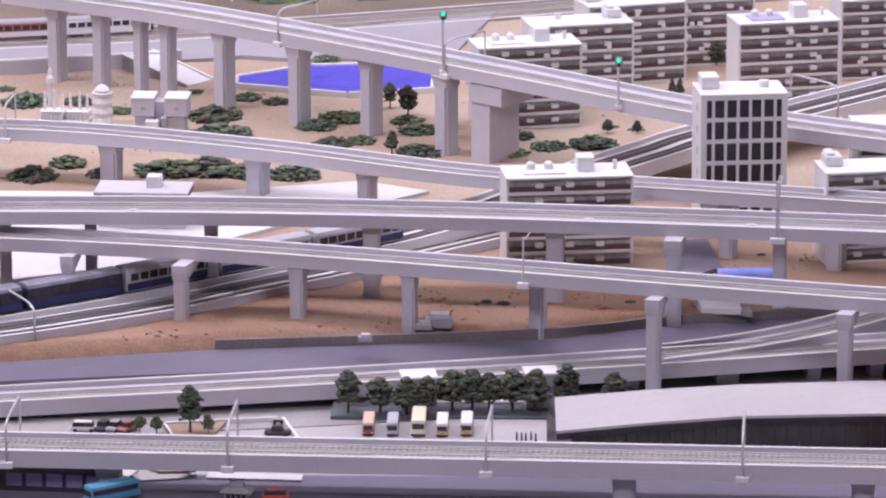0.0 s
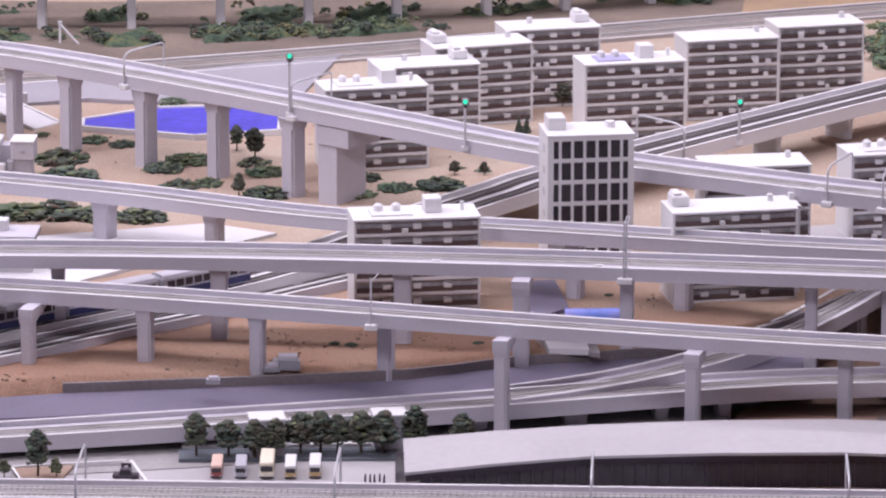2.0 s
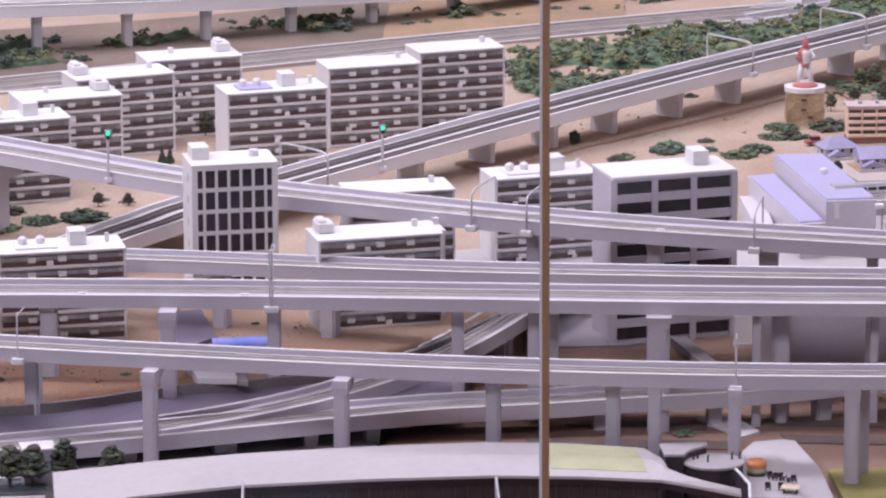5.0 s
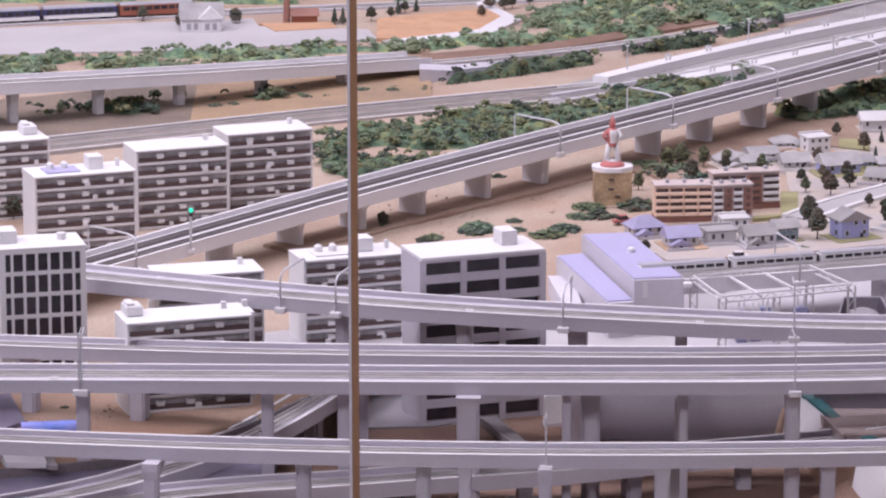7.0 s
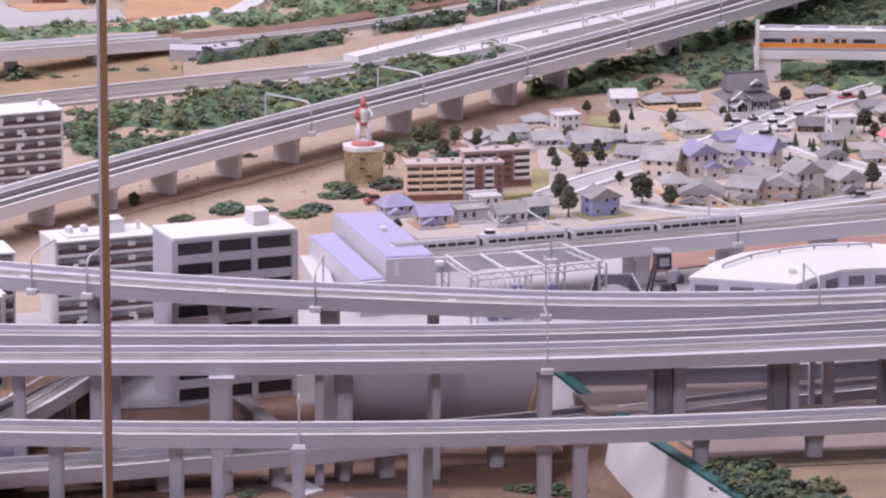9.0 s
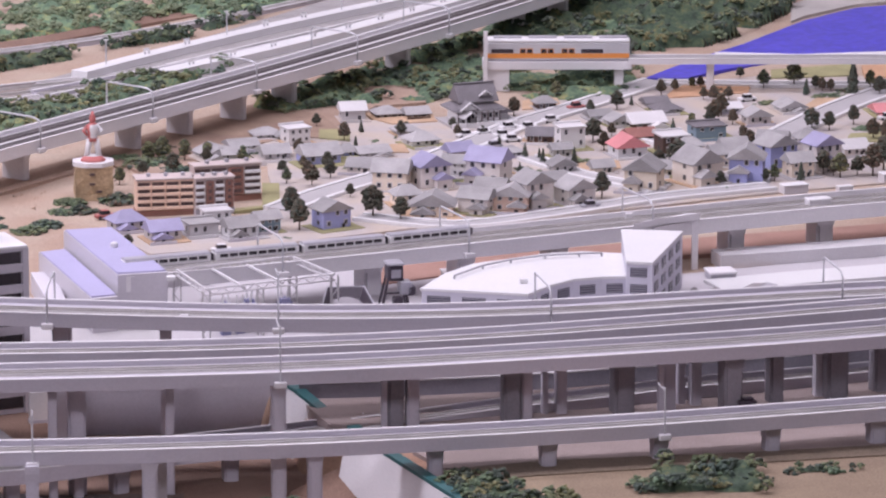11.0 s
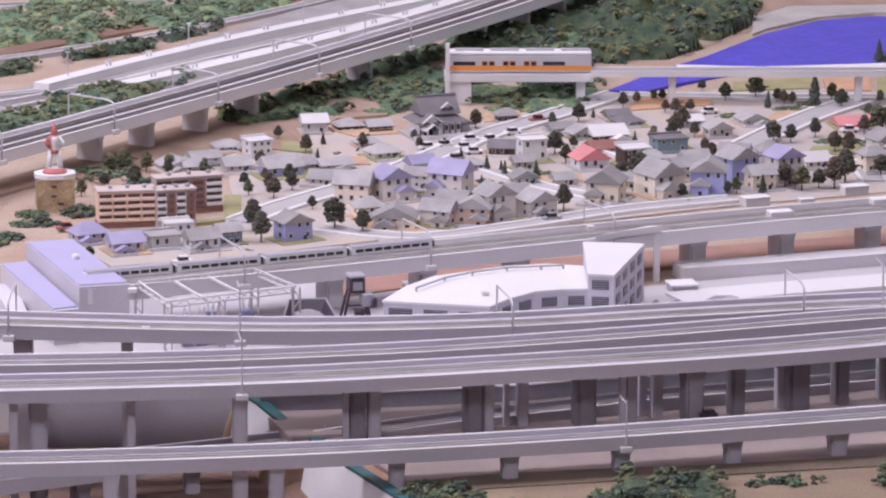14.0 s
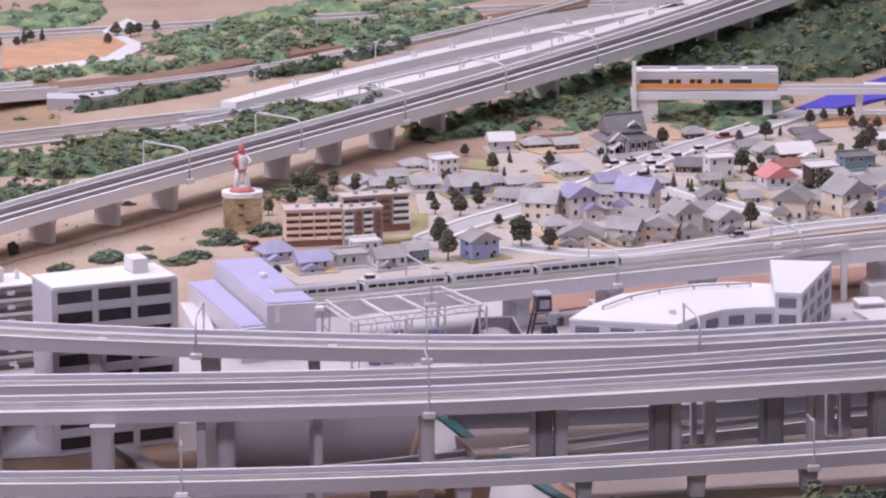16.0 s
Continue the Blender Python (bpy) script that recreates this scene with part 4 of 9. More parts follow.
        cols.append([bm.verts.new(p + np.array((0, 0, dz))) for p, dz in ((edge[0], -0.003), (edge[0], 0.0007), (edge[1], 0.0007), (edge[2], 0.0007), (edge[2], -0.003))])
    for c0, c1 in zip(cols, cols[1:]):
        for i in range(4):
            bm.faces.new((c0[i], c1[i], c1[i + 1], c0[i + 1]))
    for c in (cols[0], cols[-1]):
        bm.faces.new(c)
    bmesh.ops.recalc_face_normals(bm, faces=bm.faces[:])
    part("roof_garden", bm, LAWN_PALE, top, "pale green planted roof")


ROOF_PALE = material("pale_roof_sheet", (0.455, 0.43, 0.448), 0.6, 90, 0.04, 6.0, 0.08)
FASCIA = material("dark_plum_paint", (0.055, 0.042, 0.060), 0.5, 200, 0.1, 20.0, 0.2)
LAWN_PALE = material("pale_lawn", (0.47, 0.485, 0.31), 0.9, 500, 0.12, 20.0, 0.15)
station_hall()


def terrace():
    """The round terrace and stepped end of the station."""
    c = (0.177, 6.889)
    top = thing("terrace_pavilion", pose(c[0], c[1], 0), "round pale roof terrace on a dark glazed drum", "terrace")
    ring = [(0.043 * math.cos(a), 0.041 * math.sin(a)) for a in (2 * math.pi * k / 32 for k in range(32))]
    part("drum", prism(bmesh.new(), [(x * 0.97, y * 0.97) for x, y in ring], -0.075, -0.012), GLASS_DARK, top)
    part("deck", prism(bmesh.new(), ring, -0.012, -0.009), ROOF_PALE, top)
    for x, y in ((-0.028, 0.006), (-0.022, 0.012), (-0.008, -0.006), (0.026, 0.008), (0.037, 0.012)):
        part("post", tube(bmesh.new(), [(x, y, -0.009), (x, y, -0.002), (x + 0.001, y, 0.002)], [0.0018, 0.0016, 0.0009], 6), FASCIA, top, "small dark peg")
    run = [(0.0287, -0.035), (0.0378, -0.073), (0.0461, -0.112), (0.0445, -0.180)]
    for (ax, ay), (bx, by) in zip(run, run[1:]):
        quad = [(ax, ay), (ax + 0.0022, ay + 0.0006), (bx + 0.0022, by + 0.0006), (bx, by)]
        part("side_wall", prism(bmesh.new(), quad, -0.075, -0.0115), FASCIA, top, "dark side wall")
        part("handrail", prism(bmesh.new(), [(quad[0][0] - 0.0006, quad[0][1]), (quad[1][0] + 0.0006, quad[1][1]), (quad[2][0] + 0.0006, quad[2][1]), (quad[3][0] - 0.0006, quad[3][1])], -0.0113, -0.0088), WHITE, top, "white handrail")
    wing = thing("stair_pavilion", Matrix.Identity(4), "pale flat-roofed stair head with dark sides and a curved corner", "stair head")
    outline = [(0.1005, 6.934), (0.1077, 6.877), (0.1355, 6.878), (0.1385, 6.890), (0.1435, 6.902), (0.153, 6.913), (0.161, 6.920), (0.169, 6.926), (0.168, 6.944)]
    part("wall", prism(bmesh.new(), [(x + 0.0015 * (x < 0.12) - 0.0012 * (x > 0.12), y + 0.0012 * (y < 6.9)) for x, y in outline], -0.075, -0.0005), FASCIA, wing)
    part("roof", prism(bmesh.new(), outline, -0.0005, 0.003), ROOF_PALE, wing)
    slab("terrace_deck", [(0.2225, 6.690), (0.352, 6.690), (0.343, 6.815), (0.331, 6.960), (0.300, 7.105), (0.285, 7.112), (0.240, 7.098), (0.2215, 7.045)], -0.075, -0.041, YARD, "lavender-grey lower terrace deck", "terrace")
    slab("terrace_step", [(0.2250, 6.800), (0.298, 6.800), (0.293, 6.852), (0.274, 7.029), (0.2240, 7.022)], -0.0408, -0.036, ROOF_PALE, "pale raised step of the terrace", "terrace")
    kiosk = thing("kiosk", pose(0.2386, 6.914, -0.036), "small round kiosk in orange, cream and green layers", "kiosk")
    for z0, z1, r, m in ((0.0, 0.004, 0.0135, FASCIA), (0.004, 0.006, 0.0150, GREEN_TRIM), (0.006, 0.013, 0.0140, CREAM), (0.013, 0.021, 0.0150, ORANGE)):
        part("layer", tube(bmesh.new(), [(0, 0, z0), (0, 0, z0 + (z1 - z0) * 0.55), (0, 0, z1)], [r, r * 0.97, r * 0.80], 16), m, kiosk)
    for i, (bx, by) in enumerate([(0.2575, 6.890), (0.2640, 6.884), (0.2735, 6.884), (0.2825, 6.878), (0.2900, 6.872), (0.2520, 6.836), (0.2700, 6.836)]):
        t = thing("bench", pose(bx, by, -0.036, 0, 0, (25, -10, 40, 80, 15, 5, -5)[i]), "small dark terrace bench", "bench", "terrace benches")
        part("seat", boxed(-0.004, -0.003, 0.004, 0.004, 0.003, 0.0055), FASCIA, t)
        part("backrest", boxed(-0.004, 0.0025, 0.0055, 0.004, 0.0032, 0.011), FASCIA, t)
        for lx in (-0.0034, 0.0026):
            part("leg", boxed(lx, -0.002, 0, lx + 0.0008, 0.002, 0.004), FASCIA, t)
    t = thing("picnic_table", pose(0.283, 6.824, -0.036, 0, 0, -8), "small cream-topped terrace table", "table")
    part("tabletop", boxed(-0.013, -0.010, 0.0075, 0.013, 0.010, 0.009, bevel=0.0005), CREAM, t)
    for lx in (-0.009, 0.009):
        part("leg", boxed(lx - 0.001, -0.006, 0, lx + 0.001, 0.006, 0.0075), FASCIA, t)


GREEN_TRIM = material("dull_green_paint", (0.22, 0.27, 0.13), 0.6, 300, 0.1, 20.0, 0.2)
RUST = material("rust_paint", (0.30, 0.10, 0.06), 0.6, 300, 0.1, 20.0, 0.2)
ORANGE = material("orange_paint", (0.70, 0.27, 0.10), 0.5, 300, 0.06, 20.0, 0.1)
terrace()


# ---- vehicles ----
def bus(x, y, z, yaw, body, roof, size=1.0, label="small model bus parked in a row"):
    top = thing("bus", pose(x, y, z, 0, 0, yaw) @ Matrix.Scale(size, 4), label, "bus", "parked buses")
    part("body", boxed(-0.0095, 0, 0.003, 0.0095, 0.070, 0.0115, bevel=0.0012), body, top)
    part("cabin", boxed(-0.0093, 0.0008, 0.0115, 0.0093, 0.0695, 0.0215, bevel=0.0012), roof, top)
    part("roof", boxed(-0.0094, 0.0006, 0.0210, 0.0094, 0.0700, 0.0240, bevel=0.0016), roof, top)
    part("windscreen", boxed(-0.0080, -0.0002, 0.0120, 0.0080, 0.0012, 0.0190), GLASS_DARK, top)
    for sx in (-1, 1):
        part("side_window", boxed(min(sx * 0.0090, sx * 0.0098), 0.004, 0.0130, max(sx * 0.0090, sx * 0.0098), 0.066, 0.0190), GLASS_DARK, top)
        part("headlight", boxed(sx * 0.0070 - 0.0012, -0.0004, 0.0055, sx * 0.0070 + 0.0012, 0.001, 0.0075), WHITE, top)
        for wy in (0.012, 0.056):
            part("wheel", tube(bmesh.new(), [(sx * 0.0092, wy, 0.0038), (sx * 0.0062, wy, 0.0038)], 0.0038, 12), FASCIA, top)
    part("bumper", boxed(-0.0095, -0.0010, 0.0028, 0.0095, 0.0005, 0.0048), FASCIA, top)


SALMON = material("salmon_paint", (0.72, 0.52, 0.43), 0.4, 300, 0.04, 20.0, 0.08)
GOLD = material("ochre_paint", (0.55, 0.38, 0.18), 0.4, 300, 0.05, 20.0, 0.1)
DULL_RED = material("dull_red_paint", (0.36, 0.10, 0.09), 0.4, 300, 0.05, 20.0, 0.1)
PALE_GREY_PAINT = material("pale_grey_paint", (0.50, 0.49, 0.54), 0.4, 300, 0.05, 20.0, 0.1)
GREY_PAINT = material("grey_paint", (0.36, 0.35, 0.39), 0.4, 300, 0.05, 20.0, 0.1)
BLUE_PAINT = material("light_blue_paint", (0.10, 0.33, 0.50), 0.4, 300, 0.05, 20.0, 0.1)
RED_PAINT = material("red_paint", (0.62, 0.10, 0.07), 0.4, 300, 0.05, 20.0, 0.1)
NAVY = material("navy_paint", (0.03, 0.035, 0.13), 0.35, 300, 0.08, 20.0, 0.2)
IVORY = material("ivory_paint", (0.80, 0.73, 0.58), 0.4, 300, 0.04, 20.0, 0.08)
for (bx, by), body, roof, size, label in zip([(-1.011, 6.792), (-0.977, 6.794), (-0.94, 6.795), (-0.907, 6.799), (-0.873, 6.806)], (DULL_RED, PALE_GREY_PAINT, IVORY, GOLD, GOLD), (SALMON, PALE_GREY_PAINT, IVORY, WHITE, WHITE), (0.84, 0.84, 1.06, 0.86, 0.88), ("salmon and dull red model bus parked on pale paving", "pale grey model bus parked on pale paving", "tall cream model bus parked on pale paving", "white and ochre model bus parked on pale paving", "white and ochre model bus parked on pale paving")):
    bus(bx, by, -0.069, 6.0, body, roof, size, label)
bus(*(-1.338, 6.415), -0.0655, -48, BLUE_PAINT, BLUE_PAINT, 1.12, "light blue model coach on the front road")


def car(x, y, z, yaw, mat, label="small model car", van=False):
    top = thing("car", pose(x, y, z, 0, 0, yaw), label, "car", "model cars")
    part("body", boxed(-0.0185, -0.0075, 0.0022, 0.0185, 0.0075, 0.0085, bevel=0.0016), mat, top)
    bm = bmesh.new()
    r = 0.0165 if van else 0.0095
    prism(bm, [(-r, -0.0068), (r * 0.9, -0.0068), (r * 0.9, 0.0068), (-r, 0.0068)], 0.0085, 0.0145)
    for v in bm.verts:
        if v.co.z > 0.012:
            v.co.x *= 0.82
            v.co.y *= 0.88
    part("cabin", bm, GLASS_DARK, top)
    part("roof", boxed(-r * 0.80, -0.0058, 0.0142, r * 0.72, 0.0058, 0.0155, bevel=0.0006), mat, top)
    for sx in (-0.0115, 0.0115):
        for sy in (-0.0076, 0.0060):
            part("wheel", tube(bmesh.new(), [(sx, sy, 0.003), (sx, sy + 0.0016, 0.003)], 0.003, 10), FASCIA, top)


for (cx, cy), yaw, m, label in zip([(-1.414, 6.768), (-1.386, 6.775), (-1.370, 6.777), (-1.352, 6.776), (-1.138, 6.780)], (4, 68, 72, 70, 5), (WHITE, FASCIA, GREY_PAINT, DULL_RED, FASCIA), ("white model car on the yard", "dark model car on the yard", "grey model car on the yard", "dull red model car on the yard", "dark model car beside a sign board")):
    car(cx, cy, -0.069, yaw, m, label, label.startswith("white"))
for (cx, cy), yaw, m, label in zip([(1.126, 9.493), (1.161, 9.51), (1.196, 9.485), (1.167, 9.383), (1.209, 9.441), (1.253, 9.458), (1.217, 9.558), (1.255, 9.554), (1.307, 9.614), (1.374, 9.735), (1.723, 9.777), (1.964, 9.566), (0.403, 8.862), (1.275, 8.846)], (20, 25, 15, 20, 10, 15, 20, 15, 20, 18, 15, 5, 20, 15), (WHITE, WHITE, WHITE, GREY_PAINT, WHITE, WHITE, WHITE, WHITE, WHITE, DULL_RED, WHITE, WHITE, DULL_RED, GREY_PAINT), ("white model car in the temple car park",) * 9 + ("red model car on the town road", "white model van on the town road", "white model car beside a red roof", "red model car by the soil bank", "grey model car on the town road")):
    car(cx, cy, 0.004, yaw, m, label)
car(*(0.591, 8.571), 0.004, 10, WHITE, "white model car beside the lavender-roofed houses")
car(*(-1.090, 6.472), -0.0655, 10, RED_PAINT, "red model car on the front road", True)


# ---- trains ----
SILVER_SIDE = material("silver_coach_side", (0.33, 0.33, 0.40), 0.3, 200, 0.1, 40.0, 0.3, metal=0.2)
EXPRESS_RED = material("faded_express_red", (0.44, 0.12, 0.10), 0.4, 300, 0.05, 20.0, 0.1)
MIDNIGHT = material("midnight_blue_paint", (0.028, 0.030, 0.075), 0.3, 300, 0.1, 20.0, 0.2)

def rail_car(path, s0, length, width, height, offset, base, body, roof, band, label, group):
    """A coach set on a path from distance s0 on: body, window band, roof, bogies."""
    pts, nor = path
    d = np.concatenate([[0], np.cumsum(np.linalg.norm(np.diff(pts[:, :2], axis=0), axis=1))])

    def at(s):
        p = np.array([np.interp(s, d, pts[:, k]) for k in range(3)])
        n = np.array([np.interp(s, d, nor[:, k]) for k in range(2)])
        n /= np.linalg.norm(n)
        return p[:2] + n * offset, p[2]

    (a, za), (b, zb) = at(s0), at(s0 + length)
    yaw = math.degrees(math.atan2(b[1] - a[1], b[0] - a[0]))
    ln = float(np.hypot(*(b - a)))
    top = thing("rail_car", pose(a[0], a[1], za + base, 0, -math.degrees(math.atan2(zb - za, ln)), yaw), label, "train car", group)
    w, h = width / 2, height
    part("body", boxed(0.002, -w, 0.004, ln - 0.002, w, h * 0.88, bevel=0.0015), body, top)
    bm = bmesh.new()
    prof = [(-w * 0.98, h * 0.86), (-w * 0.86, h * 0.96), (-w * 0.4, h), (w * 0.4, h), (w * 0.86, h * 0.96), (w * 0.98, h * 0.86)]
    r0 = [bm.verts.new((0.003, y, z)) for y, z in prof]
    r1 = [bm.verts.new((ln - 0.003, y, z)) for y, z in prof]
    for i in range(5):
        bm.faces.new((r0[i], r1[i], r1[i + 1], r0[i + 1]))
    bm.faces.new((r0[5], r1[5], r1[0], r0[0]))
    bm.faces.new(r0)
    bm.faces.new(r1[::-1])
    bmesh.ops.recalc_face_normals(bm, faces=bm.faces[:])
    part("roof", bm, roof, top)
    n = max(3, int(ln / 0.018))
    step = (ln - 0.016) / n
    pane = None
    for sy in (-1, 1):
        for i in range(n):
            m = pose(0.008 + i * step, sy * w, 0)
            if pane is None:
                pane = part("window", boxed(0.0015, -0.0006, h * 0.50, step - 0.0015, 0.0006, h * 0.76), GLASS_DARK, top)
                pane.matrix_basis = m
            else:
                share("window", pane.data, top, m)
        if band is not None:
            part("stripe", boxed(0.003, sy * w - 0.0005, h * 0.16, ln - 0.003, sy * w + 0.0005, h * 0.42), band, top)
    for bx in (ln * 0.15, ln * 0.85):
        part("bogie", boxed(bx - 0.012, -w * 0.8, -0.001, bx + 0.012, w * 0.8, 0.0045), FASCIA, top)
    part("gangway", boxed(ln - 0.003, -w * 0.5, 0.004, ln + 0.004, w * 0.5, h * 0.8), FASCIA, top)
    return top


for k in range(5):
    dark = k < 2
    rail_car(PATH_E, 0.02 + k * 0.172, 0.168, 0.034, 0.042, 0.031, -0.004, MIDNIGHT if dark else PALE_GREY_PAINT, SILVER_SIDE if dark else PALE_GREY_PAINT, NAVY, "midnight-blue night-train coach with a silver roof on the walled track" if dark else "silver-grey night-train coach with a navy stripe on the walled track", "night train")
for k in range(4):
    rail_car(PATH_G, 0.02 + k * 0.158, 0.154, 0.024, 0.021, 0.082, -0.0085, WHITE, GREY_PAINT, None, "white and grey commuter train car on the pale viaduct", "commuter train")
for k in range(3):
    rail_car(PATH_F, 0.10 + k * 0.172, 0.168, 0.03, 0.035, 0.090, 0.0, EXPRESS_RED if k != 2 else WHITE, GREY_PAINT, WHITE, "red express car with a white stripe on the double track" if k != 2 else "white express car on the double track", "express train")


def bullet_train():
    pts, nor = PATH_A
    i = int(np.argmin(np.abs(pts[:, 0] - 1.53)))
    a = pts[i][:2] + nor[i] * 0.035
    yaw = math.degrees(math.atan2(-nor[i][0], nor[i][1]))
    top = thing("bullet_train", pose(a[0], a[1], float(pts[i][2]) - 0.004, 0, 0, yaw) @ Matrix.Scale(0.8, 4), "white and navy bullet train with a rounded nose on the viaduct", "train")
    secs = [(0.0, 0.003, 0.010, 0.006), (0.006, 0.010, 0.018, 0.004), (0.016, 0.015, 0.024, 0.003), (0.032, 0.0185, 0.032, 0.002), (0.055, 0.020, 0.042, 0.002), (0.085, 0.0205, 0.046, 0.002), (0.30, 0.0205, 0.046, 0.002)]
    bm = bmesh.new()
    rings = []
    for x, w, h, b in secs:
        rings.append([bm.verts.new((x, w * math.copysign(abs(math.cos(a)) ** 0.6, math.cos(a)), b + (h - b) * (0.5 + 0.5 * math.copysign(abs(math.sin(a)) ** 0.7, math.sin(a))))) for a in (2 * math.pi * k / 20 for k in range(20))])
    for r, s in zip(rings, rings[1:]):
        for k in range(20):
            bm.faces.new((r[k], r[(k + 1) % 20], s[(k + 1) % 20], s[k]))
    bm.faces.new(rings[0])
    bm.faces.new(rings[-1][::-1])
    bmesh.ops.recalc_face_normals(bm, faces=bm.faces[:])
    part("body", bm, WHITE, top, smooth=True)
    for sy in (-1, 1):
        part("stripe", boxed(0.034, sy * 0.0205 - 0.0008, 0.008, 0.30, sy * 0.0205 + 0.0008, 0.015), NAVY, top, "navy side stripe")
        part("window_band", boxed(0.055, sy * 0.0205 - 0.0010, 0.0255, 0.30, sy * 0.0205 + 0.0010, 0.0325), NAVY, top, "navy window band")
    part("windscreen", boxed(0.036, -0.010, 0.0305, 0.050, 0.010, 0.0385, bevel=0.001), GLASS_DARK, top)


bullet_train()


def elevated_halt():
    """The orange-banded train standing on its short raised deck."""
    a, b = (1.226, 9.947), (1.508, 9.917)
    yaw = math.degrees(math.atan2(b[1] - a[1], b[0] - a[0]))
    ln = math.hypot(b[0] - a[0], b[1] - a[1])
    deck = thing("elevated_halt", pose(a[0], a[1], 0, 0, 0, yaw), "pale concrete raised deck on two broad piers", "viaduct")
    part("deck", boxed(-0.012, 0, 0.046, ln + 0.004, 0.055, 0.062), PALE, deck)
    part("pier", boxed(-0.010, 0.006, -0.01, 0.042, 0.05, 0.046), PALE, deck)
    part("pier", boxed(ln - 0.03, 0.012, -0.01, ln - 0.012, 0.045, 0.046), PALE, deck)
    part("mast", boxed(-0.010, -0.006, -0.01, -0.002, 0.0, 0.125), PALE, deck)
    top = thing("rail_car", pose(a[0], a[1], 0.062, 0, 0, yaw), "silver train car with an orange band on the raised deck", "train car")
    part("body", boxed(-0.004, 0.008, 0.002, ln, 0.046, 0.036, bevel=0.001), STEEL, top)
    part("roof", boxed(-0.004, 0.0085, 0.036, ln, 0.0455, 0.0445, bevel=0.003), WHITE, top)
    part("stripe", boxed(-0.003, 0.0072, 0.006, ln - 0.001, 0.0082, 0.0155), ORANGE_BAND, top, "orange band")
    for i in range(4):
        part("roof_unit", boxed(0.01 + i * ln / 4, 0.018, 0.0445, 0.01 + (i + 0.8) * ln / 4, 0.036, 0.0475, bevel=0.0008), GREY_PAINT, top)
    for x0, w in ((0.006, 0.044), (0.064, 0.010), (0.078, 0.010), (0.106, 0.010), (0.120, 0.010), (0.148, 0.010), (0.162, 0.010), (0.186, 0.044)):
        part("window", boxed(x0, 0.0064, 0.0165, x0 + w, 0.0084, 0.0245), GLASS_DARK, top)
        part("frame", boxed(x0 - 0.001, 0.0070, 0.0155, x0 + w + 0.001, 0.0081, 0.0255), ORANGE_BAND if w < 0.02 else STEEL, top)


ORANGE_BAND = material("orange_band", (0.78, 0.30, 0.07), 0.4, 300, 0.04, 20.0, 0.08)
elevated_halt()


# ---- factory, curved office, yard equipment ----
MILL = material("grey_white_render", (0.57, 0.545, 0.59), 0.7, 200, 0.04, 6.0, 0.08)


def factory():
    top = thing("factory", Matrix.Identity(4), "white factory hall with a smooth lavender roof and low annex", "factory")
    a, b, c, d = [(0.312, 8.395), (0.393, 8.408), (0.468, 8.07), (0.386, 8.058)]
    bm = prism(bmesh.new(), [d, c, b, a], -0.01, 0.09)
    part("wall", bm, MILL, top)
    ctr = np.mean([a, b, c, d], axis=0)
    inn = [tuple(ctr + (np.array(p) - ctr) * 0.965) for p in (d, c, b, a)]
    part("roof", prism(bmesh.new(), inn, 0.09, 0.0925), LAVENDER, top, "lavender roof")
    e, f, g, h = [(0.268, 8.357), (0.312, 8.376), (0.384, 8.025), (0.342, 8.012)]
    part("annex", prism(bmesh.new(), [h, g, f, e], -0.01, 0.062), MILL, top)
    ctr = np.mean([e, f, g, h], axis=0)
    inn = [tuple(ctr + (np.array(p) - ctr) * 0.955) for p in (h, g, f, e)]
    part("annex_roof", prism(bmesh.new(), inn, 0.062, 0.0645), LAVENDER, top, "lavender roof")
    v = (0.39, 8.251)
    part("vent", tube(bmesh.new(), [(v[0], v[1], 0.0925), (v[0], v[1], 0.099), (v[0], v[1], 0.101)], [0.006, 0.0065, 0.004], 10), WHITE, top)
    part("canopy", boxed(c[0] - 0.002, c[1] - 0.012, 0.078, c[0] + 0.012, c[1] + 0.004, 0.084), WHITE, top)
    wall = [(0.253, 8.327), (0.274, 8.111)]
    part("loading_bay", prism(bmesh.new(), [wall[1], (wall[1][0] + 0.03, wall[1][1]), (wall[0][0] + 0.04, wall[0][1]), wall[0]], -0.01, 0.035), MILL, top)


factory()


def louvred_window(a, b, z0, z1, parent):
    """A louvred window on the wall line a-b."""
    (ax, ay), (bx, by) = a, b
    yaw = math.degrees(math.atan2(by - ay, bx - ax))
    ln = math.hypot(bx - ax, by - ay)
    w = part("window", boxed(0, -0.0008, z0, ln, 0.002, z1), WINDOW_PLUM, parent)
    w.matrix_basis = pose(ax, ay, 0, 0, 0, yaw)
    n = 4
    for k in range(n):
        z = z0 + (z1 - z0) * (k + 0.5) / n
        part("slat", boxed(0.001, -0.0016, z - 0.0007, ln - 0.001, -0.0004, z + 0.0007), GREY_PAINT, w)


WINDOW_PLUM = material("plum_glass", (0.055, 0.05, 0.085), 0.25, 100, 0.1, 20.0, 0.2)


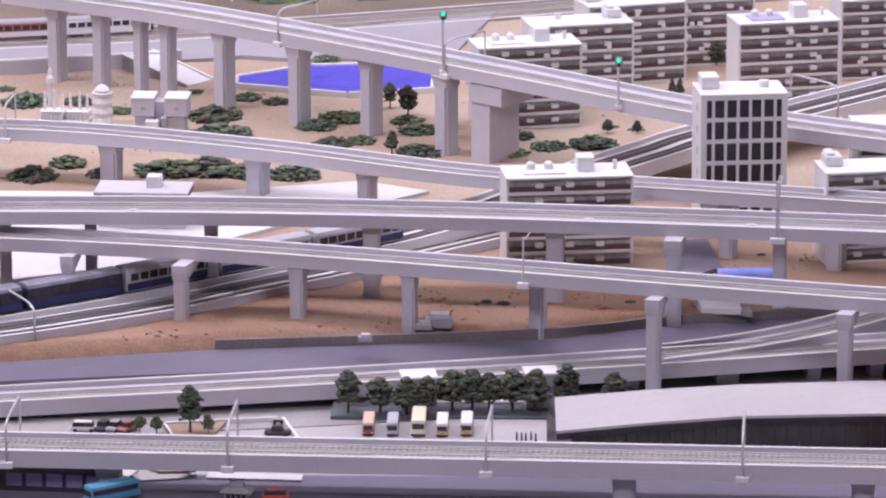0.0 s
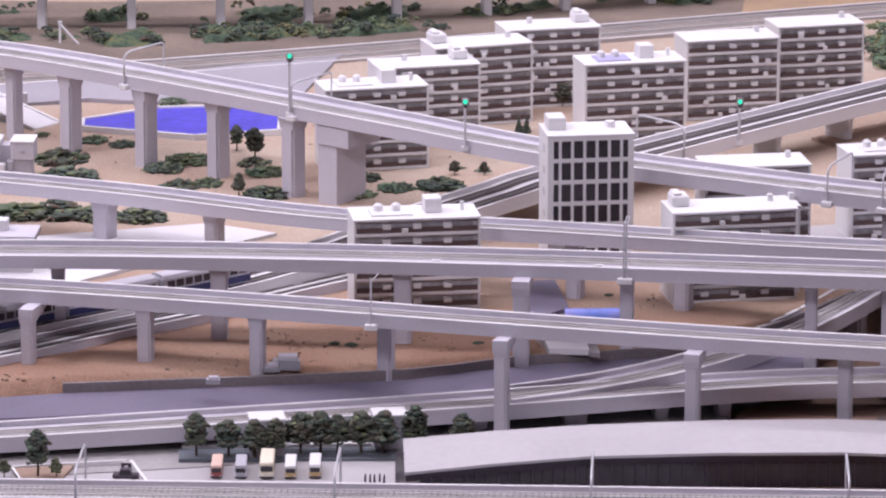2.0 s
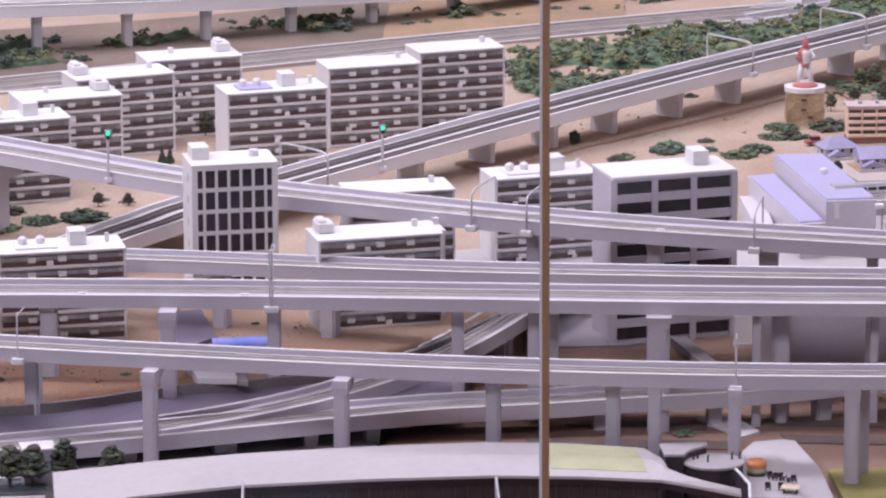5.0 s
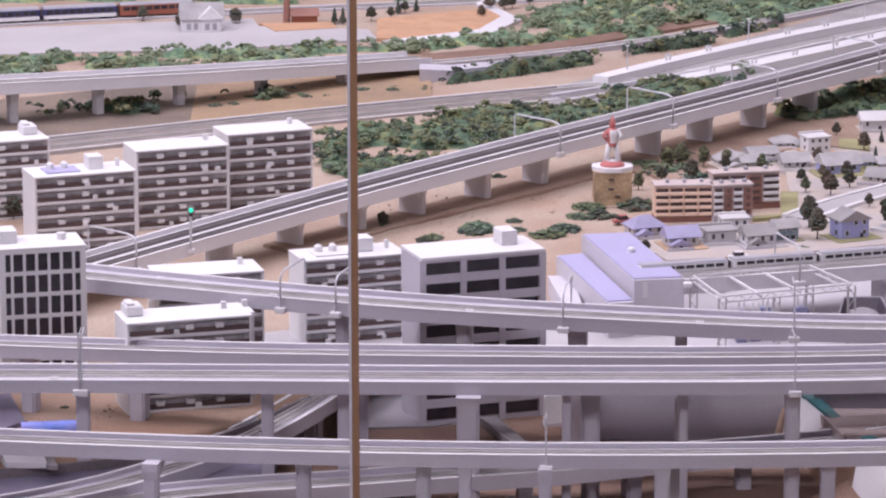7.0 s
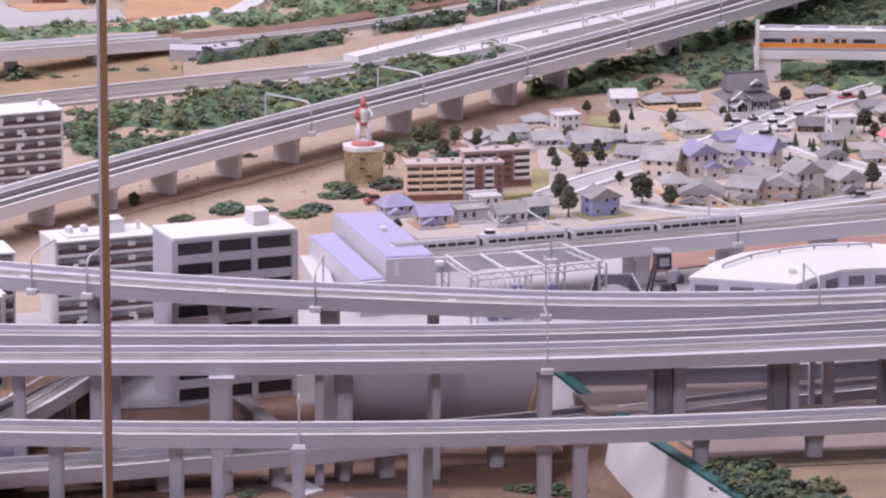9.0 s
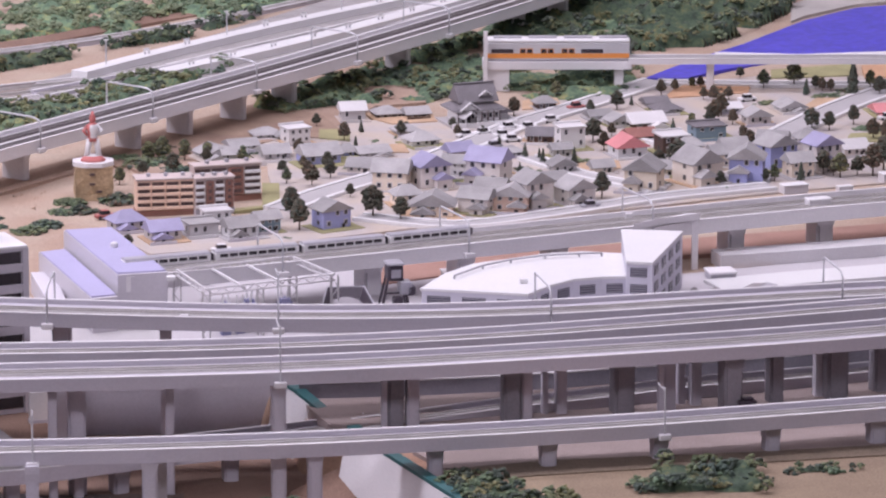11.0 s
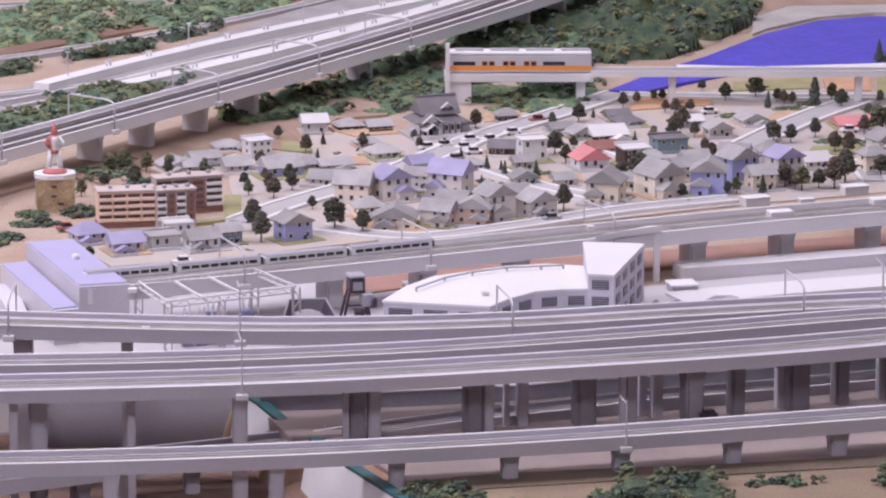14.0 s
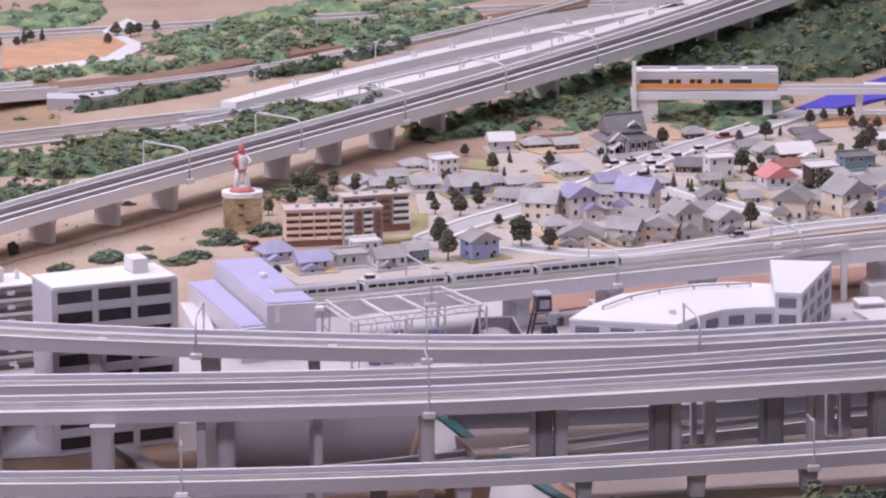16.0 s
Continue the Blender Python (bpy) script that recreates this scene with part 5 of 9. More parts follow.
def curved_office():
    top = thing("office_building", Matrix.Identity(4), "white curved office with louvred windows and a wedge tower", "office building")
    near = [(0.876, 7.987), (1.043, 7.929), (1.085, 7.984), (1.129, 8.023), (1.178, 8.034), (1.219, 8.033)]
    back = [(1.235, 8.196), (1.174, 8.219), (1.108, 8.21), (1.037, 8.176), (0.979, 8.149), (0.924, 8.082)]
    part("wall", prism(bmesh.new(), near + back, -0.01, 0.068), LILAC_WALL, top)
    ctr = np.mean(near + back, axis=0)
    rim = [tuple(ctr + (np.array(p) - ctr) * 1.012) for p in near + back]
    part("roof", prism(bmesh.new(), rim, 0.068, 0.072), WHITE, top, "bright white flat roof")
    rail = [(0.936, 8.043, 0.075), (0.991, 8.11, 0.075), (1.042, 8.146, 0.075), (1.103, 8.172, 0.075), (1.161, 8.178, 0.075), (1.199, 8.178, 0.075)]
    part("roof_rail", tube(bmesh.new(), [(x, y, 0.078) for x, y, z in rail], 0.0016, 6), GREY_PAINT, top)
    for x, y, z in rail:
        part("rail_post", tube(bmesh.new(), [(x, y, 0.071), (x, y, 0.078)], 0.0016, 6), GREY_PAINT, top)
    for a, b, fr in ((near[0], near[1], ((0.05, 0.27), (0.38, 0.60), (0.71, 0.93))), (near[1], near[2], ((0.1, 0.4), (0.6, 0.95))), (near[2], near[3], ((0.35, 0.85),)), (near[3], near[4], ((0.25, 0.78),)), (near[4], near[5], ((0.2, 0.85),))):
        for s0, s1 in fr:
            p = [(a[0] + (b[0] - a[0]) * s, a[1] + (b[1] - a[1]) * s) for s in (s0, s1)]
            louvred_window(p[0], p[1], 0.044, 0.060, top)
            louvred_window(p[0], p[1], 0.010, 0.028, top)
    wedge = [(1.243, 8.251), (1.217, 8.02), (1.258, 8.007), (1.343, 8.227)]
    part("tower_wall", prism(bmesh.new(), wedge, -0.01, 0.096), LILAC_WALL, top)
    ctr = np.mean(wedge, axis=0)
    part("tower_roof", prism(bmesh.new(), [tuple(ctr + (np.array(p) - ctr) * 1.02) for p in wedge], 0.096, 0.1005), WHITE, top, "bright white flat roof")
    a, b, c = wedge[1], wedge[2], wedge[3]
    for k in range(3):
        z = 0.074 - k * 0.028
        louvred_window((a[0] + (b[0] - a[0]) * 0.15, a[1] + (b[1] - a[1]) * 0.15), (a[0] + (b[0] - a[0]) * 0.8, a[1] + (b[1] - a[1]) * 0.8), z, z + 0.016, top)
        for i in range(4):
            p = [(b[0] + (c[0] - b[0]) * s, b[1] + (c[1] - b[1]) * s) for s in (0.06 + 0.24 * i, 0.19 + 0.24 * i)]
            louvred_window(p[0], p[1], z, z + 0.016, top)
    v = (1.045, 8.004)
    part("roof_box", boxed(v[0] - 0.006, v[1] - 0.006, 0.072, v[0] + 0.006, v[1] + 0.006, 0.080, bevel=0.0008), WHITE, top)
    part("aerial", tube(bmesh.new(), [(near[1][0] + 0.012, near[1][1] + 0.01, 0.07), (near[1][0] + 0.012, near[1][1] + 0.01, 0.105)], 0.0013, 6), STEEL, top)


LILAC_WALL = material("lilac_white_wall", (0.60, 0.585, 0.67), 0.6, 200, 0.03, 8.0, 0.06)
curved_office()


def hopper():
    """An open tapering bin on legs, its inside dark, half filled with a grey heap."""
    top = thing("hopper", Matrix.Identity(4), "dark open hopper half full of grey grit on legs", "hopper")
    rim = [Vector((x, y, 0.052)) for x, y in ((0.708, 7.944), (0.797, 7.949), (0.792, 8.092), (0.731, 8.091))]
    mid = sum(rim, Vector()) / 4
    low = [Vector((mid.x + (p.x - mid.x) * 0.6, mid.y + (p.y - mid.y) * 0.6, 0.018)) for p in rim]
    inn = [mid + (p - mid) * 0.95 for p in rim]
    pit = [Vector((mid.x + (p.x - mid.x) * 0.75, mid.y + (p.y - mid.y) * 0.75, 0.036)) for p in rim]
    bm = bmesh.new()
    rings = [[bm.verts.new(p) for p in r] for r in (low, rim, inn, pit)]
    for a, b in zip(rings, rings[1:]):
        for i in range(4):
            bm.faces.new((a[i], a[(i + 1) % 4], b[(i + 1) % 4], b[i]))
    bm.faces.new(rings[0][::-1])
    bm.faces.new(rings[-1])
    part("bin", bm, FASCIA, top)
    for a, b in zip(rim, rim[1:] + rim[:1]):
        part("rim", tube(bmesh.new(), [a, b], 0.0014, 6), GREY_PAINT, top, "worn pale rim")
    bm = bmesh.new()
    rows = []
    for k in range(5):
        s, z = (1.0, 0.80, 0.55, 0.28, 0.05)[k], 0.036 + (0.0, 0.006, 0.010, 0.012, 0.0125)[k]
        rows.append([bm.verts.new((mid.x + 0.030 * s * math.cos(a), mid.y + 0.052 * s * math.sin(a), z)) for a in (2 * math.pi * i / 16 for i in range(16))])
    for a, b in zip(rows, rows[1:]):
        for i in range(16):
            bm.faces.new((a[i], a[(i + 1) % 16], b[(i + 1) % 16], b[i]))
    bm.faces.new(rows[-1])
    part("heap", bm, ROADBED, top, "heap of grey grit", smooth=True)
    for p in low:
        part("leg", boxed(p.x - 0.002, p.y - 0.002, -0.01, p.x + 0.002, p.y + 0.002, 0.02), FASCIA, top)


hopper()


def coaling_tower():
    p = (0.84, 8.055)
    top = thing("loading_tower", pose(p[0], p[1] + 0.02, 0, 0, 0, 8), "black lattice loading tower with a pale chute head", "tower")
    for sx in (-1, 1):
        for y in (-0.012, 0.016):
            part("leg", tube(bmesh.new(), [(sx * 0.030, y, -0.01), (sx * 0.010, y * 0.6, 0.078)], 0.0022, 6), FASCIA, top)
    for z, w in ((0.02, 0.024), (0.045, 0.019)):
        part("brace", boxed(-w, -0.0125, z, w, -0.0095, z + 0.0025), FASCIA, top)
    part("head", boxed(-0.013, -0.014, 0.066, 0.013, 0.016, 0.092, bevel=0.003), FASCIA, top)
    part("head_roof", boxed(-0.015, -0.016, 0.092, 0.015, 0.018, 0.097, bevel=0.003), GREY_PAINT, top)
    part("opening", boxed(-0.008, -0.0155, 0.072, 0.008, -0.0135, 0.086), GREY_PAINT, top)
    part("chute", boxed(0.006, -0.02, 0.044, 0.026, 0.004, 0.066, bevel=0.002), GREY_PAINT, top)
    part("bucket", boxed(-0.004, -0.018, 0.020, 0.012, -0.002, 0.040, bevel=0.002), FASCIA, top)
    part("bucket", boxed(0.018, -0.02, 0.042, 0.032, -0.004, 0.058, bevel=0.002), FASCIA, top)


coaling_tower()


def beam(a, b, z0, z1, half):
    """A level square beam between two places."""
    d = Vector((b[0] - a[0], b[1] - a[1])).normalized() * half
    return prism(bmesh.new(), [(a[0] + d.y, a[1] - d.x), (b[0] + d.y, b[1] - d.x), (b[0] - d.y, b[1] + d.x), (a[0] - d.y, a[1] + d.x)], z0, z1)


def lattice_post(x, y, z1, half, parent):
    """A square lattice mast: four corner bars and zigzag braces."""
    mast_ob = part("post", boxed(x - half, y - half, -0.01, x - half + 0.002, y - half + 0.002, z1), STEEL_GREY, parent)
    for sx, sy in ((1, -1), (1, 1), (-1, 1)):
        part("bar", boxed(x + sx * half - 0.001, y + sy * half - 0.001, -0.01, x + sx * half + 0.001, y + sy * half + 0.001, z1), STEEL_GREY, mast_ob)
    n = max(3, int(z1 / 0.016))
    for k in range(n):
        za, zb = z1 * k / n, z1 * (k + 1) / n
        a, b = (-half, half) if k % 2 else (half, -half)
        part("brace", tube(bmesh.new(), [(x + a, y - half, za), (x + b, y - half, zb)], 0.0009, 5), STEEL_GREY, mast_ob)


def pipe_rack():
    """The tall open frame of trussed beams with transformers under it."""
    pts = [(0.522, 7.938), (0.737, 8.022), (0.680, 8.154), (0.484, 8.082)]
    top = thing("substation_frame", Matrix.Identity(4), "pale grey steel lattice frame over a model substation", "steel frame")
    for a, b in zip(pts, pts[1:] + pts[:1]):
        for z in (0.081, 0.091):
            part("beam", beam(a, b, z - 0.0012, z + 0.0012, 0.0014), PALE, top)
        ln = math.hypot(b[0] - a[0], b[1] - a[1])
        n = int(ln / 0.014)
        for k in range(n):
            p, q = (tuple(a[i] + (b[i] - a[i]) * s for i in (0, 1)) for s in (k / n, (k + 1) / n))
            part("brace", tube(bmesh.new(), [(*p, 0.081 if k % 2 else 0.091), (*q, 0.091 if k % 2 else 0.081)], 0.0009, 5), PALE, top)
    for s in (0.3, 0.6):
        a = tuple(pts[0][k] + (pts[1][k] - pts[0][k]) * s for k in (0, 1))
        b = tuple(pts[3][k] + (pts[2][k] - pts[3][k]) * s for k in (0, 1))
        part("beam", beam(a, b, 0.084, 0.0875, 0.0018), PALE, top)
    for p in pts:
        lattice_post(p[0], p[1], 0.088, 0.006, top)
    lattice_post(0.612, 7.975, 0.082, 0.005, top)
    for x, y, s in ((0.556, 7.985, 1.0), (0.580, 7.994, 1.0), (0.603, 8.003, 1.0), (0.56, 8.04, 0.9), (0.60, 8.056, 0.9), (0.655, 8.02, 1.1)):
        t = thing("transformer", pose(x, y, 0.004, 0, 0, 12) @ Matrix.Scale(s, 4), "small grey-blue transformer with pale insulators", "transformer", "substation transformers")
        part("tank", boxed(-0.008, -0.007, -0.001, 0.008, 0.007, 0.046, bevel=0.001), GREY_BLUE, t)
        for k in (-0.010, 0.010):
            part("cooling_fin", boxed(k - 0.0012, -0.005, 0.006, k + 0.0012, 0.005, 0.040), GREY_BLUE, t)
        for k in (-0.005, 0.005):
            part("insulator", tube(bmesh.new(), [(k, 0, 0.046), (k, 0, 0.050), (k, 0, 0.054), (k, 0, 0.058), (k, 0, 0.064)], [0.0024, 0.0016, 0.0024, 0.0016, 0.0008], 8), WHITE, t)


STEEL_GREY = material("grey_steel_paint", (0.55, 0.53, 0.54), 0.5, 300, 0.06, 20.0, 0.15)
GREY_BLUE = material("grey_blue_paint", (0.25, 0.25, 0.40), 0.5, 300, 0.06, 20.0, 0.15)
pipe_rack()


# ---- rail yard behind the trunk ----
PAVED_GREY = material("pale_grey_paving", (0.47, 0.45, 0.46), 0.85, 400, 0.06, 6.0, 0.12, 0.2)
BRICK_BED = material("brick_red_ballast", (0.40, 0.235, 0.19), 0.9, 600, 0.2, 8.0, 0.2, 0.4)
TAN_SOIL = material("tan_bank_soil", (0.225, 0.165, 0.115), 0.95, 260, 0.18, 6.0, bump=0.5, second=(0.31, 0.235, 0.158))
slab("bank_soil", [(1.737, 6.662), (1.863, 7.164), (1.61, 7.121), (1.332, 7.075), (1.118, 7.043), (0.916, 7.017), (0.803, 6.981), (0.835, 6.765)], 0.03, 0.0428, TAN_SOIL, "tan sandy soil of the raised bank", "ground")
slab("trackside_gravel", [(0.69, 7.21), (2.4, 7.21)] + [(x, y + 0.004) for x, y in YARD_EDGE[::-1]], -0.006, 0.020, GREY_GRAVEL, "grey pink gravel between the tracks", "ground")
slab("block_paving", [(-0.42, 7.70), (-0.13, 7.72), (-0.055, 7.935), (0.26, 7.935), (0.29, 7.69), (0.45, 7.69), (0.45, 8.25), (-0.02, 8.25), (-0.13, 8.1), (-0.42, 7.98)], -0.004, 0.0045, PAVED_GREY, "pale grey paving round the office building", "pavement")
slab("yard_floor", [(0.822, 7.668), (1.267, 7.654), (1.772, 7.856), (2.12, 7.993), (2.274, 8.594), (1.911, 8.49), (1.417, 8.337), (1.075, 8.25), (0.899, 8.394), (0.818, 8.454), (0.487, 8.418), (0.437, 8.043), (0.424, 7.82)], -0.004, 0.004, YARD, "pale concrete floor of the rail yard", "yard")
slab("red_track_bed", [(0.811, 8.283), (0.983, 8.359), (1.437, 8.459), (1.929, 8.573), (2.296, 8.679), (2.326, 8.793), (1.956, 8.693), (1.459, 8.588), (0.997, 8.485), (0.822, 8.398)], -0.004, 0.0065, BRICK_BED, "brick-red ballast under the pale viaduct", "track bed")


def platform(name, pts, width, z0, z1, mat, label):
    path = spline(pts)
    top = thing(name, Matrix.Identity(4), label, "platform")
    part("slab", sweep(bmesh.new(), path, [(0, z0), (0, z1), (width, z1), (width, z0)]), mat, top)
    part("edge_strip", sweep(bmesh.new(), path, [(-0.001, z1), (-0.001, z1 + 0.0012), (0.004, z1 + 0.0012), (0.004, z1)]), WHITE, top)
    return path, top


platform("yard_platform", [(1.433, 8.361, 0.0), (1.624, 8.395, 0.0), (1.905, 8.459, 0.0), (2.21, 8.541, 0.0)], 0.055, 0.0, 0.024, PALE, "long pale yard platform")
platform("yard_platform", [(1.408, 8.165, 0.0), (1.59, 8.214, 0.0), (1.864, 8.275, 0.0), (2.163, 8.353, 0.0)], 0.09, 0.0, 0.010, WHITE, "broad white yard platform")
for (x, y), s in zip([(1.418, 8.282), (1.861, 8.318), (1.813, 8.302), (0.97, 8.332), (0.53, 8.347)], (1.0, 1.3, 0.9, 0.9, 1.0)):
    t = thing("yard_hut", pose(x, y, 0.004, 0, 0, 6) @ Matrix.Scale(s, 4), "low grey yard hut with a pale flat roof", "hut", "yard huts")
    part("wall", boxed(-0.022, -0.02, -0.003, 0.022, 0.02, 0.012), GREY_PAINT, t)
    part("roof", boxed(-0.024, -0.022, 0.012, 0.024, 0.022, 0.0155, bevel=0.0006), PALE, t)
p = (1.451, 8.167)
t = thing("turntable_ramp", pose(p[0], p[1], 0.011, 0, 0, 35), "dark wedge-shaped loading ramp", "ramp")
part("plate", boxed(-0.05, -0.012, 0, 0.05, 0.012, 0.003), GREY_PAINT, t)
p = (1.371, 8.147)
t = thing("scrap_heap", pose(p[0], p[1], 0.004), "heap of dark rubble by the office", "rubble")
for k in range(14):
    rr = random.Random(k)
    m = part("lump", tube(bmesh.new(), [(0, 0, 0), (0, 0, 0.006), (0, 0, 0.010)], [0.008, 0.007, 0.003], 6), DARK_CONCRETE, t)
    m.matrix_basis = pose(rr.uniform(-0.025, 0.025), rr.uniform(-0.04, 0.04), -0.001, rr.uniform(-15, 15), rr.uniform(-15, 15), rr.uniform(0, 90))
# portal over the pale viaduct
a, b = (1.283, 8.295), (1.389, 8.374)
t = thing("gantry", Matrix.Identity(4), "pale concrete gantry beam over the viaduct", "gantry")
part("beam", prism(bmesh.new(), [(a[0] - 0.012, a[1]), (b[0] - 0.016, b[1] - 0.01), (b[0] + 0.006, b[1] - 0.01), (a[0] + 0.012, a[1] + 0.02)], 0.088, 0.100), PALE, t)
part("post", boxed(b[0] - 0.006, b[1] - 0.008, -0.01, b[0] + 0.004, b[1] + 0.002, 0.09), PALE, t)
part("post", boxed(a[0] - 0.008, a[1] + 0.12, -0.01, a[0] + 0.004, a[1] + 0.13, 0.09), PALE, t)


for (x, y), s in zip([(1.603, 8.611), (1.795, 8.685), (1.625, 8.498), (1.824, 8.578), (1.694, 8.611)], (1.0, 1.0, 0.9, 0.95, 0.6)):
    t = thing("relay_box", pose(x, y, 0.078, 0, 0, 13) @ Matrix.Scale(s, 4), "white relay box standing on the pale viaduct", "relay box", "relay boxes")
    part("case", boxed(-0.023, -0.012, -0.002, 0.023, 0.012, 0.012, bevel=0.001), PALE, t)
    part("lid", boxed(-0.024, -0.013, 0.012, 0.024, 0.013, 0.015, bevel=0.0008), WHITE, t)


# ---- station platforms behind the climbing viaduct ----
slab("station_bed", [(0.203, 9.661), (0.43, 9.868), (0.796, 10.265), (1.087, 10.59), (1.378, 10.981), (1.48, 11.38), (1.091, 11.125), (0.701, 10.578), (0.449, 10.277), (0.328, 10.128)], -0.004, 0.0055, BALLAST, "grey ballast bed under the station tracks", "track bed")
pf1, _ = platform("station_platform", [(0.43, 10.143, 0.02), (0.608, 10.347, 0.02), (0.787, 10.538, 0.02), (0.965, 10.716, 0.02), (1.143, 10.882, 0.02), (1.322, 11.036, 0.02), (1.5, 11.176, 0.02)], 0.04, -0.02, 0.0, WHITE, "long white upper station platform")
pf2, _ = platform("station_platform", [(0.6, 10.129, 0.02), (0.783, 10.304, 0.02), (0.967, 10.497, 0.02), (1.15, 10.71, 0.02), (1.333, 10.94, 0.02), (1.517, 11.189, 0.02), (1.7, 11.457, 0.02)], 0.045, -0.02, 0.0, WHITE, "long white lower station platform")
for path in (pf1, pf2):
    pts, nor = path
    for i in range(2, len(pts), 3):
        q = pts[i][:2] + nor[i] * 0.022
        if path is pf1 and i % 9 == 2:
            t = thing("lamp_post", pose(q[0], q[1], pts[i][2]), "thin white platform lamp post", "lamp post", "platform lamp posts")
            part("pole", tube(bmesh.new(), [(0, 0, -0.002), (0, 0, 0.05)], 0.0014, 6), STEEL, t)
            part("head", boxed(-0.005, -0.0015, 0.049, 0.005, 0.0015, 0.051), WHITE, t)
        else:
            s = thing("bench", pose(q[0], q[1], pts[i][2], 0, 0, 40), "small white platform bench", "bench", "platform benches")
            part("seat", boxed(-0.008, -0.002, 0.0055, 0.008, 0.002, 0.0075), WHITE, s)
            part("backrest", boxed(-0.008, 0.0012, 0.0075, 0.008, 0.002, 0.0120), WHITE, s)
            for lx in (-0.006, 0.005):
                part("leg", boxed(lx, -0.0015, -0.001, lx + 0.001, 0.0015, 0.0055), GREY_PAINT, s)
lower, upper = pf2[0], pf1[0]
divider = [(p[0], (p[1] + float(np.interp(p[0], upper[:, 0], upper[:, 1]))) / 2 + 0.02, 0.011) for p in lower[::4] if upper[0, 0] < p[0] < upper[-1, 0]]
platform("track_divider", divider, 0.010, -0.008, 0.0, WHITE, "narrow white strip between station tracks")
viaduct("ground_level_line", "station track between the white platforms", [(0.35, 9.959, 0.012), (0.583, 10.149, 0.012), (0.817, 10.361, 0.012), (1.05, 10.593, 0.012), (1.283, 10.847, 0.012), (1.517, 11.122, 0.012), (1.75, 11.417, 0.012)], 0.06, (), tracks=(0.5,), depth=0.014, lip=0.004)


# ---- catenary arches and signals ----
def arch(path, x, width, height=0.058, group="catenary arches"):
    p, n = along(path, x)
    a, b = p[:2] - n * 0.003, p[:2] + n * (width + 0.003)
    t = thing("catenary_arch", Matrix.Identity(4), "thin white steel arch over the track", "catenary arch", group)
    z = p[2] - 0.016
    pts = [(*a, z), (*a, z + height * 0.80)]
    for k in range(1, 6):
        s = k / 5 * math.pi / 2
        m = a + (b - a) * 0.22 * (1 - math.cos(s))
        pts.append((*m, z + height * (0.80 + 0.20 * math.sin(s))))
    pts += [(*(a + (b - a) * 0.95), z + height * 1.02), (*b, z + height * 0.97)]
    part("arch_tube", tube(bmesh.new(), pts, 0.0017, 6), STEEL, t, smooth=True)
    part("far_leg", tube(bmesh.new(), [(*b, z), (*b, z + height * 0.98)], 0.0015, 6), STEEL, t)
    foot = part("foot_bracket", boxed(-0.009, -0.006, -0.005, 0.009, 0.004, 0.004, bevel=0.001), PALE, t)
    foot.matrix_basis = pose(a[0], a[1], z - 0.002, 0, 0, math.degrees(math.atan2(-n[0], n[1])))


for path, width, xs in (
    (PATH_E, 0.105, [0.299, 0.52, 0.736, 0.958, 1.173, -0.441]),
    (PATH_D, 0.095, [-1.4, -1.084, -0.181, -0.095, 0.254, 1.031, 1.5]),
    (PATH_C, 0.07, [-1.775]),
    (PATH_L, 0.16, [-1.53]),
    (PATH_G, 0.11, [0.661, 0.982, 1.31]),
    (PATH_N, 0.115, [-1.452, -1.152, -0.804, -0.461, -0.118]),
):
    for x in xs:
        arch(path, x, width)


def signal(path, x, tall, width):
    p, n = along(path, x)
    a = p[:2] - n * 0.004
    t = thing("signal", pose(a[0], a[1], p[2] - 0.012), "railway signal showing a green light", "signal", "green signals")
    part("mast", tube(bmesh.new(), [(0, 0, 0), (0, 0, tall)], 0.0022, 8), STEEL, t)
    part("bracket", boxed(-0.006, -0.003, -0.004, 0.006, 0.006, 0.003), PALE, t)
    head = part("head", boxed(-0.005, -0.003, tall - 0.010, 0.007, 0.003, tall + 0.005, bevel=0.0015), DARK_CONCRETE, t)
    part("green_light", tube(bmesh.new(), [(0.001, -0.0034, tall), (0.001, -0.0052, tall)], 0.0036, 12), GREEN_LIGHT, head, "lit green lens")
    part("dark_lens", tube(bmesh.new(), [(0.001, -0.0032, tall - 0.008), (0.001, -0.0042, tall - 0.008)], 0.0028, 10), GLASS_DARK, head)


GREEN_LIGHT = material("green_signal_light", (0.02, 0.75, 0.45), 0.3, 100, 0.02, 20.0, 0.05, glow=1.0)
for path, width, x, tall in ((PATH_D, 0.095, -1.087, 0.100), (PATH_D, 0.095, -0.774, 0.078), (PATH_E, 0.105, -0.354, 0.072)):
    signal(path, x, tall, width)


def mast(path, x, width, tall):
    """A plain catenary mast on the near parapet."""
    p, n = along(path, x)
    a = p[:2] - n * 0.004
    t = thing("catenary_mast", pose(a[0], a[1], p[2] - 0.016, 0, 0, math.degrees(math.atan2(-n[0], n[1]))), "thin grey catenary mast on the parapet", "catenary mast", "catenary masts")
    part("mast_tube", tube(bmesh.new(), [(0, 0, 0), (0, 0, tall)], 0.0015, 6), STEEL, t)
    part("arm", tube(bmesh.new(), [(0, 0, tall * 0.93), (0, width * 0.5, tall * 0.97)], 0.0009, 5), STEEL, t)
    part("foot_bracket", boxed(-0.009, -0.005, -0.006, 0.009, 0.004, 0.003, bevel=0.001), PALE, t)


for path, width, xs, tall in ((PATH_B, 0.10, [-0.466, 0.585, 1.621, -0.47], 0.088), (PATH_A, 0.07, [-0.823, 0.209, 1.118], 0.072), (PATH_D, 0.095, [0.606, 1.628], 0.088)):
    for x in xs:
        mast(path, x, width, tall)


